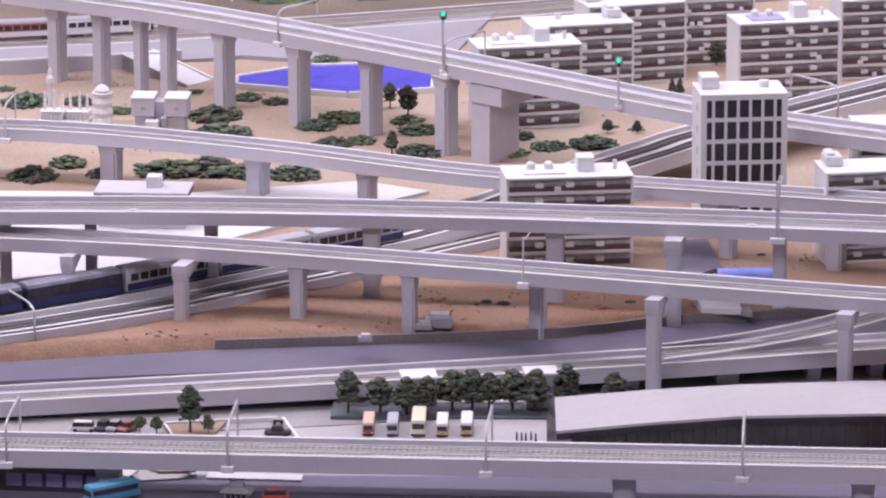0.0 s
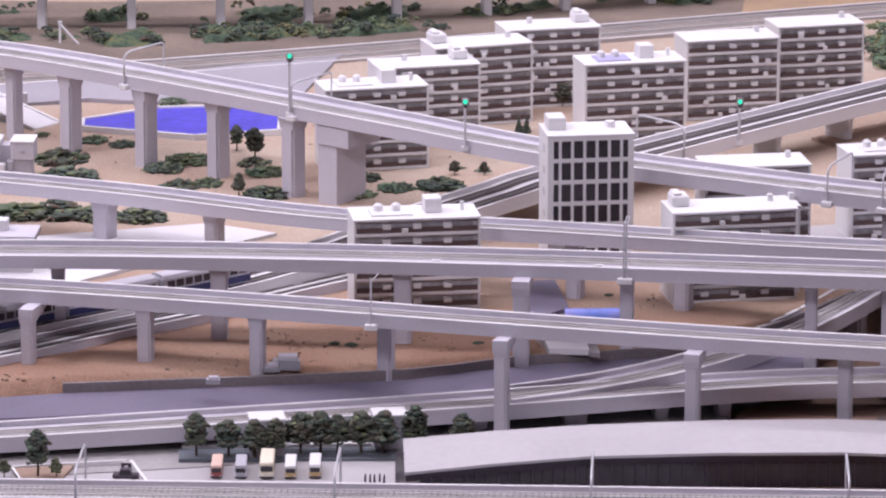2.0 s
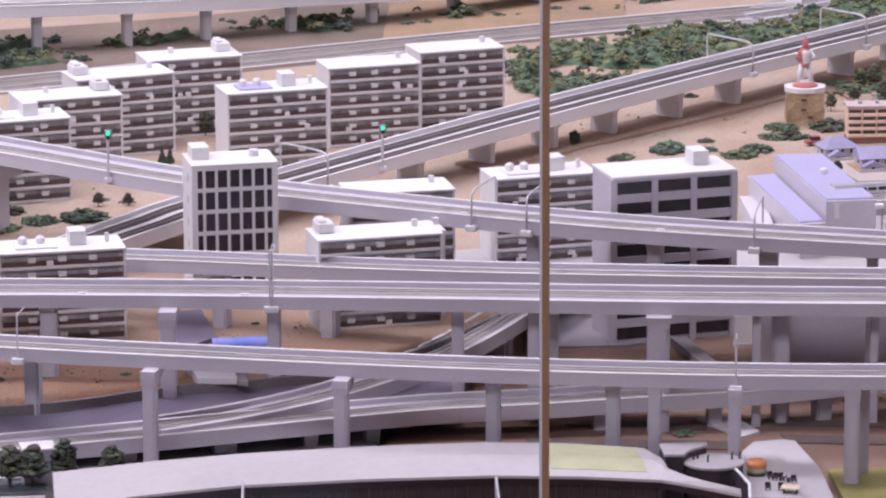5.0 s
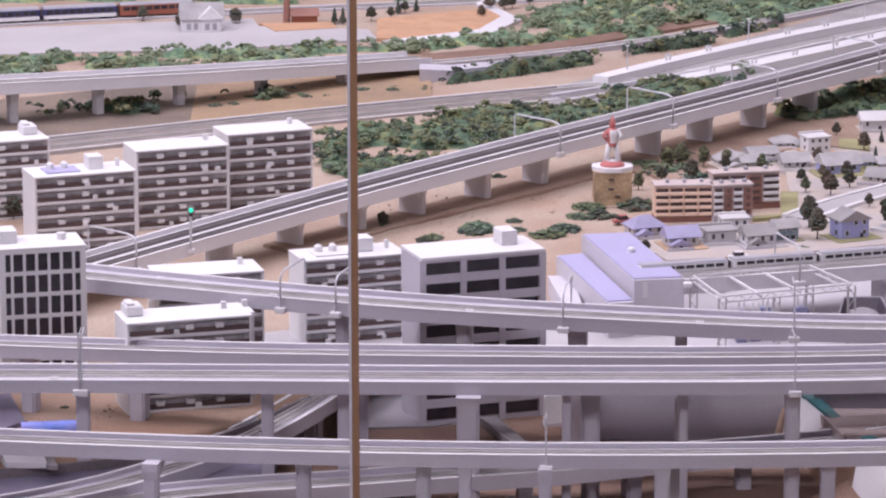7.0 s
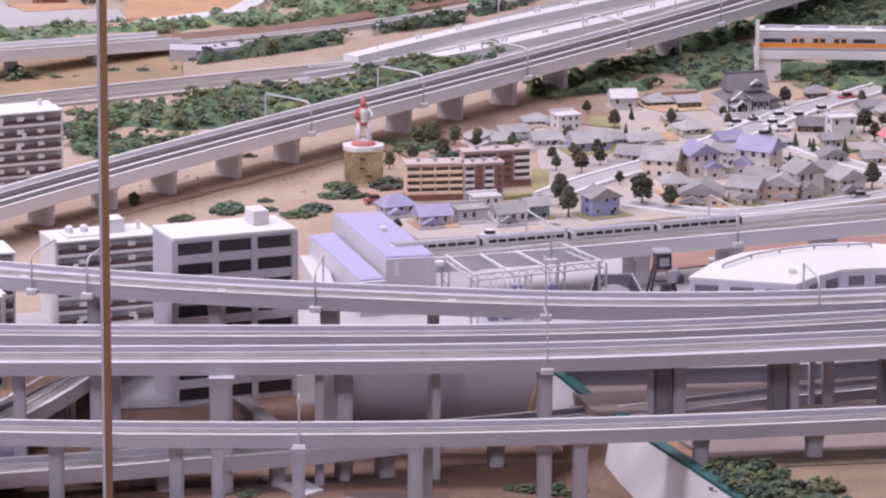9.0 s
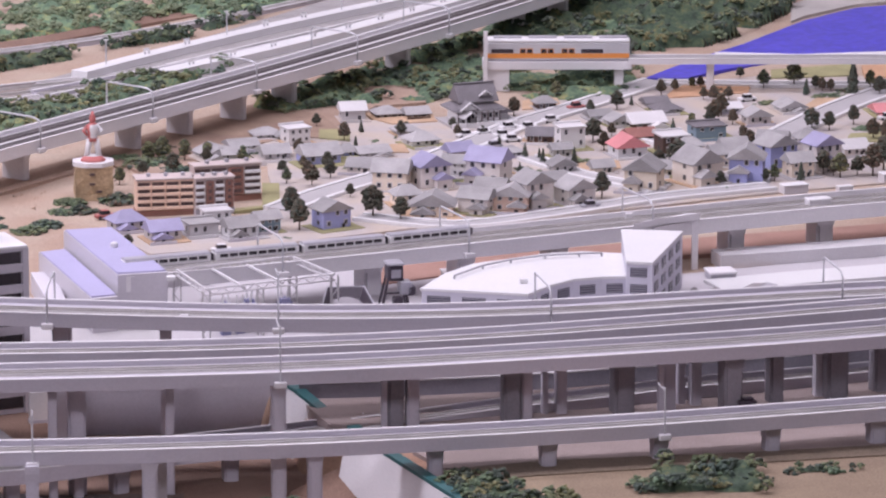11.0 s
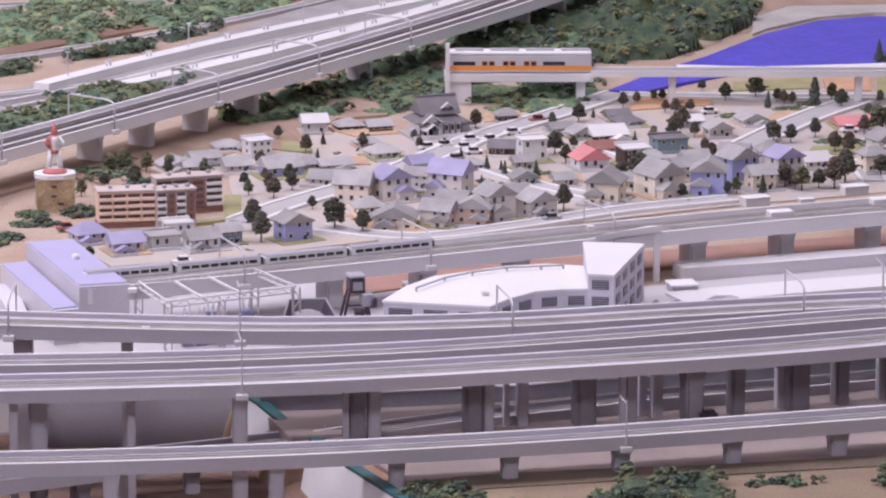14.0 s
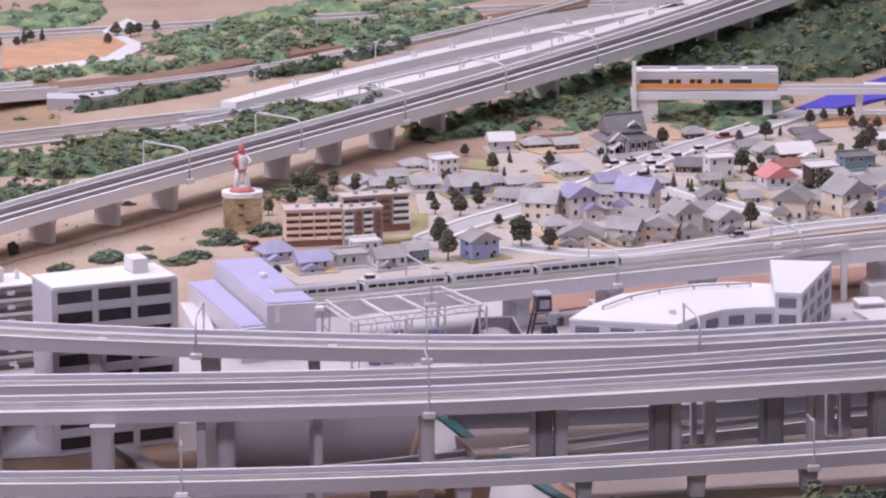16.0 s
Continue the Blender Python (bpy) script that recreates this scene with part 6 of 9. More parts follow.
# ---- pole in front of the layout ----
pole = thing("standing_pole", pose(-0.0533, 6.0, 0), "thin tan varnished pole standing before the layout", "pole")
part("shaft", boxed(-0.0028, -0.005, -0.715, 0.0060, 0.005, 4.39, bevel=0.0008), POLE_TAN, pole)
part("pale_edge", boxed(-0.0062, -0.0055, -0.715, -0.0028, 0.005, 4.39), PALE, pole, "pale metal edge strip")


# ---- left field: pool, plaza, substation ----
POOL = [(-1.522, 8.65), (-1.53, 8.713), (-1.413, 8.82), (-1.191, 8.866), (-1.169, 8.657), (-1.312, 8.599)]
slab("pool", POOL, -0.004, 0.006, TARP, "shiny folded bright blue pool sheet", "water")
t = thing("pool_rim", Matrix.Identity(4), "white kerb round the blue pool", "kerb")
for a, b in zip(POOL, POOL[1:] + POOL[:1]):
    v = Vector((b[0] - a[0], b[1] - a[1], 0))
    k = part("kerb", boxed(-0.002, -0.005, -0.004, v.length + 0.002, 0.002, 0.0095), WHITE, t)
    k.matrix_basis = pose(a[0], a[1], 0, 0, 0, math.degrees(math.atan2(v.y, v.x)))
WHITE_GROUND = material("white_plaza", (0.66, 0.645, 0.66), 0.7, 200, 0.04, 5.0, 0.12)
PAVED_STRIP = material("lavender_grey_paving", (0.34, 0.32, 0.355), 0.85, 400, 0.06, 5.0, 0.12, 0.2)
slab("plaza", [(-1.937, 7.057), (-1.647, 7.288), (-1.47, 7.411), (-1.292, 7.66), (-1.163, 7.823), (-1.077, 7.927), (-1.196, 7.982), (-1.457, 7.869), (-1.768, 7.843), (-2.138, 7.817)], -0.004, 0.005, WHITE_GROUND, "bright white plaza beside the walled track", "plaza")
p = (-1.563, 7.63)
t = thing("station_house", pose(p[0], p[1], 0.005, 0, 0, 3), "small white station house with a flat grey roof", "station house")
part("wall", boxed(0, 0, -0.002, 0.138, 0.06, 0.055), WHITE, t)
part("roof", boxed(-0.006, -0.012, 0.056, 0.144, 0.066, 0.060, bevel=0.0008), CONCRETE, t)
part("eave", boxed(-0.0055, -0.0115, 0.0500, 0.1435, 0.0655, 0.0558), FASCIA, t)
part("roof_box", boxed(0.074, 0.02, 0.060, 0.097, 0.045, 0.078, bevel=0.0008), PALE, t)
for i in range(5):
    part("window", boxed(0.012 + i * 0.025, -0.0012, 0.030, 0.030 + i * 0.025, 0.002, 0.044), GREY_PAINT, t)
slab("paved_strip", [(-2.334, 8.561), (-1.958, 8.708), (-1.766, 8.778), (-1.548, 8.889), (-1.41, 8.868), (-1.171, 8.935), (-1.155, 9.131), (-1.137, 9.326), (-1.391, 9.153), (-1.763, 8.979), (-2.0, 8.902), (-2.394, 8.787)], -0.004, 0.0062, PAVED_STRIP, "lavender-grey paved strip beside the double track", "pavement")
STRIP_EDGE = [(-2.33, 8.575), (-1.957, 8.703), (-1.843, 8.749), (-1.716, 8.795), (-1.650, 8.830)]
wall_along("retaining_wall_6", STRIP_EDGE, 0.010, -0.004, 0.024, CONCRETE, "low grey retaining wall below the double track")
wall_along("retaining_wall_coping", STRIP_EDGE, 0.011, 0.0243, 0.0262, WHITE, "white coping of the low retaining wall")
for (x, y), s in zip([(-1.788, 8.362), (-1.745, 8.367)], (1, 0.95)):
    t = thing("transformer", pose(x, y, 0) @ Matrix.Scale(s, 4), "silvery white transformer with ribbed insulators", "transformer", "silver transformers")
    part("plinth", boxed(-0.0225, -0.022, -0.004, 0.0225, 0.017, 0.005), WHITE, t)
    part("tank", boxed(-0.020, -0.015, 0.005, 0.020, 0.013, 0.018, bevel=0.002), BRIGHT_RAIL, t)
    for k in range(6):
        part("cooling_fin", boxed(-0.019 + k * 0.007, -0.019, 0.006, -0.016 + k * 0.007, -0.015, 0.016), STEEL, t)
    part("top_plate", boxed(-0.0215, -0.017, 0.018, 0.0215, 0.015, 0.0205, bevel=0.0006), WHITE, t)
    for k, tall in ((-0.015, 1.0), (0.002, 1.15), (0.016, 0.95)):
        bm = tube(bmesh.new(), [(k, 0, 0.0205 + tall * q) for q in (0, 0.004, 0.008, 0.012, 0.016, 0.020, 0.026, 0.031)], [0.0040, 0.0022, 0.0036, 0.0022, 0.0034, 0.0020, 0.0024, 0.0010], 8)
        part("insulator", bm, BRIGHT_RAIL, t)
t = thing("surge_post", pose(-1.802, 8.405, 0), "tall white ribbed post beside the transformers", "post")
part("shaft", tube(bmesh.new(), [(0, 0, -0.004), (0, 0, 0.05), (0, 0, 0.058), (0, 0, 0.066), (0, 0, 0.072)], [0.0055, 0.0050, 0.0075, 0.0070, 0.0030], 10), PALE, t)
part("finial", tube(bmesh.new(), [(0, 0, 0.072), (0, 0, 0.076), (0, 0, 0.084)], [0.0035, 0.0042, 0.0012], 8), WHITE, t)
t = thing("cooling_tower", pose(-1.700, 8.350, 0), "pale ribbed cooling stack with a domed cap", "stack")
part("shaft", tube(bmesh.new(), [(0, 0, -0.004 + 0.0085 * k) for k in range(8)], [0.0185 if k % 2 else 0.0160 for k in range(8)], 16), PALE, t)
part("cap", tube(bmesh.new(), [(0, 0, 0.0555), (0, 0, 0.060), (0, 0, 0.066), (0, 0, 0.069)], [0.0130, 0.0140, 0.0090, 0.0030], 14), PALE, t)
t = thing("pump_house", pose(-1.634, 8.271, 0, 0, 0, 3), "pale concrete pump house with two towers and a doorway", "pump house")
for x0, x1 in ((0.003, 0.036), (0.060, 0.093)):
    part("wall", boxed(x0 + 0.002, 0.002, -0.004, x1 - 0.002, 0.046, 0.034), CONCRETE, t)
    part("upper_wall", boxed(x0 - 0.003, -0.003, 0.034, x1 + 0.003, 0.050, 0.064, bevel=0.001), CONCRETE, t)
    part("roof", boxed(x0 - 0.004, -0.004, 0.064, x1 + 0.004, 0.051, 0.067, bevel=0.0006), PALE, t)
    part("vent", boxed(x0 + 0.014, -0.0040, 0.046, x0 + 0.022, -0.0025, 0.051), GREY_PAINT, t)
    part("plinth", boxed(x0 - 0.003, -0.008, -0.004, x0 + 0.010, 0.0, 0.006, bevel=0.001), WHITE, t)
part("link", boxed(0.0345, 0.014, -0.004, 0.0615, 0.044, 0.056), CONCRETE, t)
part("doorway", boxed(0.050, -0.006, -0.004, 0.062, 0.0145, 0.034, bevel=0.002), GREY_PAINT, t, "grey-lavender door recess")
part("porch", boxed(0.026, -0.022, -0.004, 0.048, -0.004, 0.030, bevel=0.001), WHITE, t)
# sloping ramp from the retaining wall down to the field
t = thing("field_ramp", Matrix.Identity(4), "pale sloping ramp with white edges beside the tall piers", "ramp")
near, far = ((-1.748, 8.775), (-1.606, 8.640)), ((-1.704, 8.822), (-1.572, 8.700))
part("slope", prism(bmesh.new(), [near[0], near[1], far[1], far[0]], -0.005, [0.025, 0.003, 0.003, 0.025]), PALE, t)
for (ax, ay), (bx, by) in (near, far):
    part("edge", prism(bmesh.new(), [(ax, ay), (bx, by), (bx + 0.003, by + 0.004), (ax + 0.003, ay + 0.004)], -0.005, [0.028, 0.006, 0.006, 0.028]), WHITE, t, "white edge strip")
# portal pier under the tall viaduct
p, n = along(PATH_D, -1.018)
c = p[:2] + n * 0.05
t = thing("portal_pier", pose(c[0], c[1], 0, 0, 0, math.degrees(math.atan2(-n[0], n[1]))), "broad grey portal pier under the tall viaduct", "pier")
part("column", boxed(-0.028, -0.045, -0.01, 0.012, 0.030, 0.100), CONCRETE, t)
part("crossbeam", boxed(-0.03, -0.048, 0.100, 0.040, 0.033, 0.131), CONCRETE, t)


# ---- small things round the mound ----
x, y = (-0.531, 7.469)
GLOSS_BLUE = material("glossy_blue_sheet", (0.17, 0.30, 0.85), 0.12, 60, 0.1, 20.0, second=(0.36, 0.36, 0.75))
t = thing("poly_tunnel", pose(x, y, 0, 0, 0, 8), "glossy blue half-round poly tunnel", "tunnel")
bm = bmesh.new()
prof = [(0.016 * math.cos(a), 0.016 * math.sin(a)) for a in (math.pi * k / 10 for k in range(11))]
r0 = [bm.verts.new((-0.042, v, h - 0.002)) for v, h in prof]
r1 = [bm.verts.new((0.042, v, h - 0.002)) for v, h in prof]
for i in range(10):
    bm.faces.new((r0[i], r1[i], r1[i + 1], r0[i + 1]))
bm.faces.new(r0)
bm.faces.new(r1[::-1])
bmesh.ops.recalc_face_normals(bm, faces=bm.faces[:])
part("sheet", bm, GLOSS_BLUE, t)
tagged(ob_from("slope_apron", prism(bmesh.new(), [(-0.580, 7.262), (-0.520, 7.262), (-0.541, 7.335), (-0.606, 7.330)], -0.003, [0.006, 0.006, 0.030, 0.030]), PALE), "pale tilted concrete apron on the mound", "apron", kind="structure")
tagged(ob_from("slope_gutter", prism(bmesh.new(), [(-0.519, 7.255), (-0.503, 7.250), (-0.524, 7.340), (-0.540, 7.340)], -0.003, [0.004, 0.004, 0.024, 0.024]), DARK_CONCRETE), "dark gutter beside the tilted apron", "gutter", kind="structure")
slab("tower_forecourt", [(-0.625, 7.418), (-0.569, 7.505), (-0.604, 7.672), (-0.655, 7.654)], -0.003, 0.0055, ROAD, "grey forecourt of the office tower", "pavement")
for (x, y), s in zip([(-0.956, 7.134), (-0.975, 7.118), (-1.052, 7.045)], (1.0, 0.6, 0.5)):
    t = thing("equipment_box", pose(x, y, -0.001, 0, 0, 5) @ Matrix.Scale(s, 4), "small grey trackside equipment box", "equipment box", "equipment boxes")
    part("case", boxed(-0.02, -0.012, 0, 0.02, 0.012, 0.014, bevel=0.001), GREY_PAINT, t)
    part("lid", boxed(-0.012, -0.010, 0.014, 0.016, 0.010, 0.022, bevel=0.001), CONCRETE, t)
for (x, y), s in zip([(-0.955, 6.913), (-0.785, 6.963)], (1.0, 0.95)):
    t = thing("trackside_hut", pose(x, y, -0.07, 0, 0, 14) @ Matrix.Scale(s, 4), "small hut with a bright white flat roof", "hut", "white-roofed huts")
    part("wall", boxed(-0.024, -0.014, 0, 0.024, 0.026, 0.056), CONCRETE, t)
    part("roof", boxed(-0.026, -0.017, 0.056, 0.026, 0.029, 0.060, bevel=0.0006), WHITE, t)
# plain pegs standing in for a row of five tiny model figures
for i, (x, y) in enumerate([(-0.801, 6.801), (-0.794, 6.8), (-0.788, 6.8), (-0.781, 6.804), (-0.774, 6.799)]):
    t = thing("bollard", pose(x, y, -0.069), "tiny dark peg in place of a model figure on the paving", "bollard", "bollards by the station")
    part("peg", tube(bmesh.new(), [(0, 0, -0.001), (0, 0, 0.009), (0, 0, 0.012)], [0.0016, 0.0013, 0.0007], 8), FASCIA, t)
x, y = (-1.14, 6.798)
t = thing("sign_board", pose(x, y, -0.069), "small dark sign board with a pale disc", "sign")
part("panel", boxed(-0.007, -0.001, 0.006, 0.007, 0.001, 0.018), FASCIA, t)
part("frame", boxed(-0.0085, -0.0006, 0.0045, 0.0085, 0.0016, 0.0195), WHITE, t)
part("disc", tube(bmesh.new(), [(0, -0.0010, 0.012), (0, -0.0018, 0.012)], 0.0034, 12), WHITE, t)
part("post", boxed(-0.001, 0, -0.001, 0.001, 0.0015, 0.006), FASCIA, t)
slab("planting_bed", [(-1.282, 6.743), (-1.227, 6.750), (-1.221, 6.830), (-1.306, 6.804)], -0.08, -0.0655, MID_SOIL, "reddish planting bed in the yard", "planting bed")
for pts in ([(-1.306, 6.804), (-1.282, 6.743), (-1.279, 6.744), (-1.303, 6.806)], [(-1.308, 6.8065), (-1.150, 6.8545), (-1.150, 6.8585), (-1.308, 6.8105)], [(-1.145, 6.855), (-1.100, 6.740), (-1.096, 6.741), (-1.141, 6.857)]):
    slab("bed_kerb", pts, -0.08, -0.0635, WHITE, "thin white kerb in the yard", "kerb")
slab("white_kerb", [(-1.082, 6.936), (-0.773, 6.98), (-0.774, 6.991), (-1.085, 6.953)], -0.08, -0.064, WHITE, "low white kerb behind the buses", "kerb")
slab("dark_hedge_bed", [(-1.077, 6.873), (-0.768, 6.906), (-0.775, 6.968), (-1.085, 6.924)], -0.08, -0.0655, TEAL_GREY, "dark teal strip behind the buses", "bed")
# front row under the first viaduct
slab("front_road", [(-1.643, 6.224), (-0.167, 6.408), (-0.176, 6.68), (-1.053, 6.589), (-1.719, 6.524)], -0.08, -0.0655, ROAD, "grey front road", "road")
slab("traffic_island", [(-1.342, 6.582), (-1.332, 6.535), (-1.300, 6.523), (-1.235, 6.545), (-1.215, 6.565), (-1.259, 6.600)], -0.08, -0.0625, PAVING, "pale paved island under the viaduct", "island")
slab("traffic_island", [(-1.330, 6.578), (-1.322, 6.545), (-1.303, 6.532), (-1.296, 6.570)], -0.07, -0.0590, WHITE_GROUND, "white paint patch on the island", "island")
slab("planting_bed", [(-1.295, 6.585), (-1.268, 6.560), (-1.225, 6.566), (-1.255, 6.594)], -0.07, -0.0588, MID_SOIL, "small brown planting bed on the island", "planting bed")
slab("front_kerb", [(-1.200, 6.552), (-1.068, 6.556), (-1.070, 6.584), (-1.200, 6.578)], -0.08, -0.0625, PALE, "pale kerb strip under the viaduct", "kerb")
x, y = (-1.391, 6.47)
t = thing("shop_row", pose(x, y, -0.066), "dark low shop front under the viaduct", "shop")
part("wall", boxed(-0.08, 0, -0.004, 0.075, 0.06, 0.04), FASCIA, t)
for i in range(5):
    part("window", boxed(-0.07 + i * 0.028, -0.0015, 0.008, -0.048 + i * 0.028, 0.001, 0.026), GREY_BLUE, t)
x, y = (-1.143, 6.475)
t = thing("gate_house", pose(x, y, -0.066), "small grey two-tier gate house", "gate house")
part("wall", boxed(-0.016, -0.012, -0.004, 0.016, 0.012, 0.012), CONCRETE, t)
for k in range(4):
    part("window", boxed(-0.013 + k * 0.007, -0.0128, 0.002, -0.008 + k * 0.007, -0.0118, 0.008), GLASS_DARK, t)
bm = prism(bmesh.new(), [(-0.022, -0.018), (0.022, -0.018), (0.022, 0.018), (-0.022, 0.018)], 0.012, 0.018)
for v in bm.verts:
    if v.co.z > 0.015:
        v.co.x *= 0.5
        v.co.y *= 0.5
part("roof", bm, GREY_PAINT, t)
part("upper_tier", boxed(-0.009, -0.007, 0.018, 0.009, 0.007, 0.026, bevel=0.001), CONCRETE, t)


# ---- small yard and trackside things ----
t = thing("track_trolley", pose(*(1.298, 7.331), 0.031, 0, 0, 8), "small black inspection trolley on the siding", "trolley")
part("body", boxed(-0.014, -0.007, 0.004, 0.014, 0.007, 0.012, bevel=0.0015), FASCIA, t)
part("cab", boxed(-0.008, -0.006, 0.012, 0.010, 0.006, 0.017, bevel=0.002), FASCIA, t)
for wx in (-0.009, 0.009):
    part("wheel", tube(bmesh.new(), [(wx, -0.006, 0.003), (wx, 0.006, 0.003)], 0.003, 10), DARK_RAIL, t)
slab("inspection_pit", [(1.406, 8.123), (1.429, 8.12), (1.48, 8.196), (1.459, 8.198)], 0.008, 0.0148, DARK_CONCRETE, "dark inspection pit cover in the yard", "pit cover")
x, y = (0.23, 7.726)
t = thing("white_panel", pose(x, y, -0.064, 0, 0, 8), "plain white panel standing beside the office", "panel")
part("board", boxed(0, 0, -0.003, 0.028, 0.012, 0.047, bevel=0.0006), WHITE, t)
part("foot", boxed(-0.001, -0.002, -0.003, 0.029, 0.014, 0.002), CONCRETE, t)
slab("sloping_beam", [(0.178, 7.577), (0.201, 7.582), (0.154, 7.741), (0.129, 7.735)], -0.075, -0.054, DARK_CONCRETE, "dark beam lying in the basin", "beam")
x, y = (-1.686, 9.37)
t = thing("crossing_barrier", pose(x, y, 0), "white level crossing barrier with a lowered arm", "barrier")
part("post", boxed(-0.0022, -0.002, -0.004, 0.0022, 0.002, 0.047), WHITE, t)
part("arm", tube(bmesh.new(), [(-0.001, -0.002, 0.044), (0.037, -0.004, 0.003)], 0.0022, 6), WHITE, t)
part("counterweight", boxed(-0.004, -0.003, 0.040, 0.004, 0.0015, 0.047, bevel=0.0008), STEEL, t)
for path, x in ((PATH_B, -1.433), (PATH_B, -0.75), (PATH_B, -0.508), (PATH_D, 0.109), (PATH_D, 0.462), (PATH_D, -0.197)):
    p, n = along(path, x)
    t = thing("junction_box", pose(*(p[:2] + n * 0.008), p[2] - 0.007, 0, 0, math.degrees(math.atan2(-n[0], n[1]))), "small white junction box on the viaduct deck", "junction box", "junction boxes")
    part("case", boxed(-0.006, -0.0025, -0.0005, 0.006, 0.0025, 0.009, bevel=0.0006), WHITE, t)
    part("lid", boxed(-0.0066, -0.003, 0.009, 0.0066, 0.003, 0.0102), PALE, t)


# ---- statue on its rock ----
STATUE_RED = material("faded_red_paint", (0.55, 0.17, 0.16), 0.5, 300, 0.1, 60.0, 0.2)


def statue():
    x, y = (0.392, 9.053)
    ROCK = material("ochre_rock", (0.47, 0.34, 0.21), 0.95, 200, 0.2, 30.0, 0.3, 0.5)
    t = thing("rock_pedestal", pose(x, y, 0), "square ochre rock pedestal with a pale cap", "pedestal")
    bm = prism(bmesh.new(), [(-0.034, -0.03), (0.034, -0.03), (0.034, 0.03), (-0.034, 0.03)], -0.005, 0.062)
    bmesh.ops.subdivide_edges(bm, edges=bm.edges[:], cuts=3, use_grid_fill=True)
    for v in bm.verts:
        v.co += Vector(noise.noise_vector(v.co * 40)) * 0.003
    part("rock", bm, ROCK, t)
    part("cap", prism(bmesh.new(), [(0.040 * math.cos(a), 0.036 * math.sin(a)) for a in (2 * math.pi * k / 8 + 0.39 for k in range(8))], 0.062, 0.070), PALE, t)
    for dx, dz in ((-0.008, 0.048), (-0.008, 0.03), (0.004, 0.016)):
        part("slot", boxed(dx, -0.0335, dz, dx + 0.010, -0.028, dz + 0.004), DARK_BROWN, t)
    bm = bmesh.new()
    tube(bm, [(0, 0, -0.001), (0, 0, 0.004), (0, 0, 0.009)], [0.024, 0.021, 0.014], 12)
    for sx in (-1, 1):
        tube(bm, [(sx * 0.011, 0, 0.006), (sx * 0.009, 0, 0.022), (sx * 0.005, 0, 0.040)], [0.0058, 0.0050, 0.0062], 10)
        tube(bm, [(sx * 0.008, 0, 0.064), (sx * 0.0165, -0.002, 0.055), (sx * 0.009, -0.004, 0.046)], [0.0042, 0.0036, 0.0030], 8)
    tube(bm, [(0, 0, 0.036), (0, 0, 0.042), (0, 0, 0.050), (0, 0, 0.060), (0, 0, 0.067), (0, 0, 0.070)], [0.0095, 0.0085, 0.0090, 0.0120, 0.0090, 0.0035], 12)
    tube(bm, [(0, 0, 0.069), (0, 0, 0.073), (0, 0, 0.079), (0, 0, 0.084), (0, 0, 0.091)], [0.0040, 0.0058, 0.0060, 0.0036, 0.0012], 10)
    me = bpy.data.meshes.new("statue")
    bm.to_mesh(me)
    bm.free()
    me.materials.append(STATUE_RED)
    me.materials.append(WHITE)
    for f in me.polygons:
        f.use_smooth = True
        f.material_index = 1 if (0.009 < f.center.z < 0.036 or (0.044 < f.center.z < 0.067 and f.center.x > -0.004)) else 0
    ob = new("statue", me)
    ob.matrix_basis = pose(x, y, 0.070)
    tagged(ob, "small red and white statue on a rock pedestal", "statue")


statue()


# ---- brown flats at the town's edge ----
BRICK = material("brick_brown", (0.33, 0.17, 0.135), 0.8, 500, 0.12, 20.0, 0.2)
ORANGE_BEIGE = material("apricot_plaster", (0.80, 0.59, 0.46), 0.7, 200, 0.05, 15.0, 0.1)


def small_flats(x, y, w, d, n, yaw, wall, base, bands, brown_cols, label):
    t = thing("apartment_block", pose(x, y, 0, 0, 0, yaw), label, "apartment block")
    fh = 0.0125
    part("wall", boxed(0, 0.004, -0.005, w, d, n * fh + 0.004), wall, t)
    part("base", boxed(-0.001, 0.002, -0.005, w + 0.001, d + 0.001, fh * 0.9), base, t)
    part("roof", boxed(-0.002, 0, n * fh + 0.004, w + 0.002, d + 0.002, n * fh + 0.0075, bevel=0.0005), ROOF_TAN, t)
    cols = 4
    for f in range(1, n):
        z = f * fh + 0.002
        for c in range(cols):
            x0, x1 = w * c / cols + 0.002, w * (c + 1) / cols - 0.002
            if c in brown_cols:
                part("panel", boxed(x0, 0.0005, z - 0.001, x1, 0.0045, z + fh - 0.002), BRICK, t)
                part("window", boxed(x0 + 0.004, 0.0, z + 0.002, x1 - 0.004, 0.003, z + 0.008), DARK_BROWN, t)
            else:
                part("window", boxed(x0, 0.003, z + 0.0045, x1, 0.0048, z + fh - 0.002), DARK_BROWN, t)
                part("balcony", boxed(x0 - 0.001, -0.002, z - 0.0012, x1 + 0.001, 0.0045, z + 0.0042, bevel=0.0005), bands, t)
    for c in range(3):
        part("roof_box", boxed(w * (0.2 + 0.3 * c), d * 0.4, n * fh + 0.0075, w * (0.2 + 0.3 * c) + 0.006, d * 0.4 + 0.010, n * fh + 0.013), GREY_PAINT, t)


ROOF_TAN = material("pinkish_roof", (0.52, 0.44, 0.42), 0.8, 300, 0.06, 15.0, 0.1)
small_flats(*(0.462, 8.878), 0.103, 0.045, 5, 4, ORANGE_BEIGE, BRICK, ORANGE_BEIGE, (), "apricot apartment block with a brick base")
small_flats(*(0.567, 8.876), 0.072, 0.03, 5, 12, ROOF_TAN, CONCRETE, WHITE, (1, 3), "apartment block with white balconies and brick panels")
small_flats(*(0.572, 8.978), 0.125, 0.035, 5, 12, ROOF_TAN, BRICK, WHITE, (2,), "longer apartment block with white balconies and brick panels")


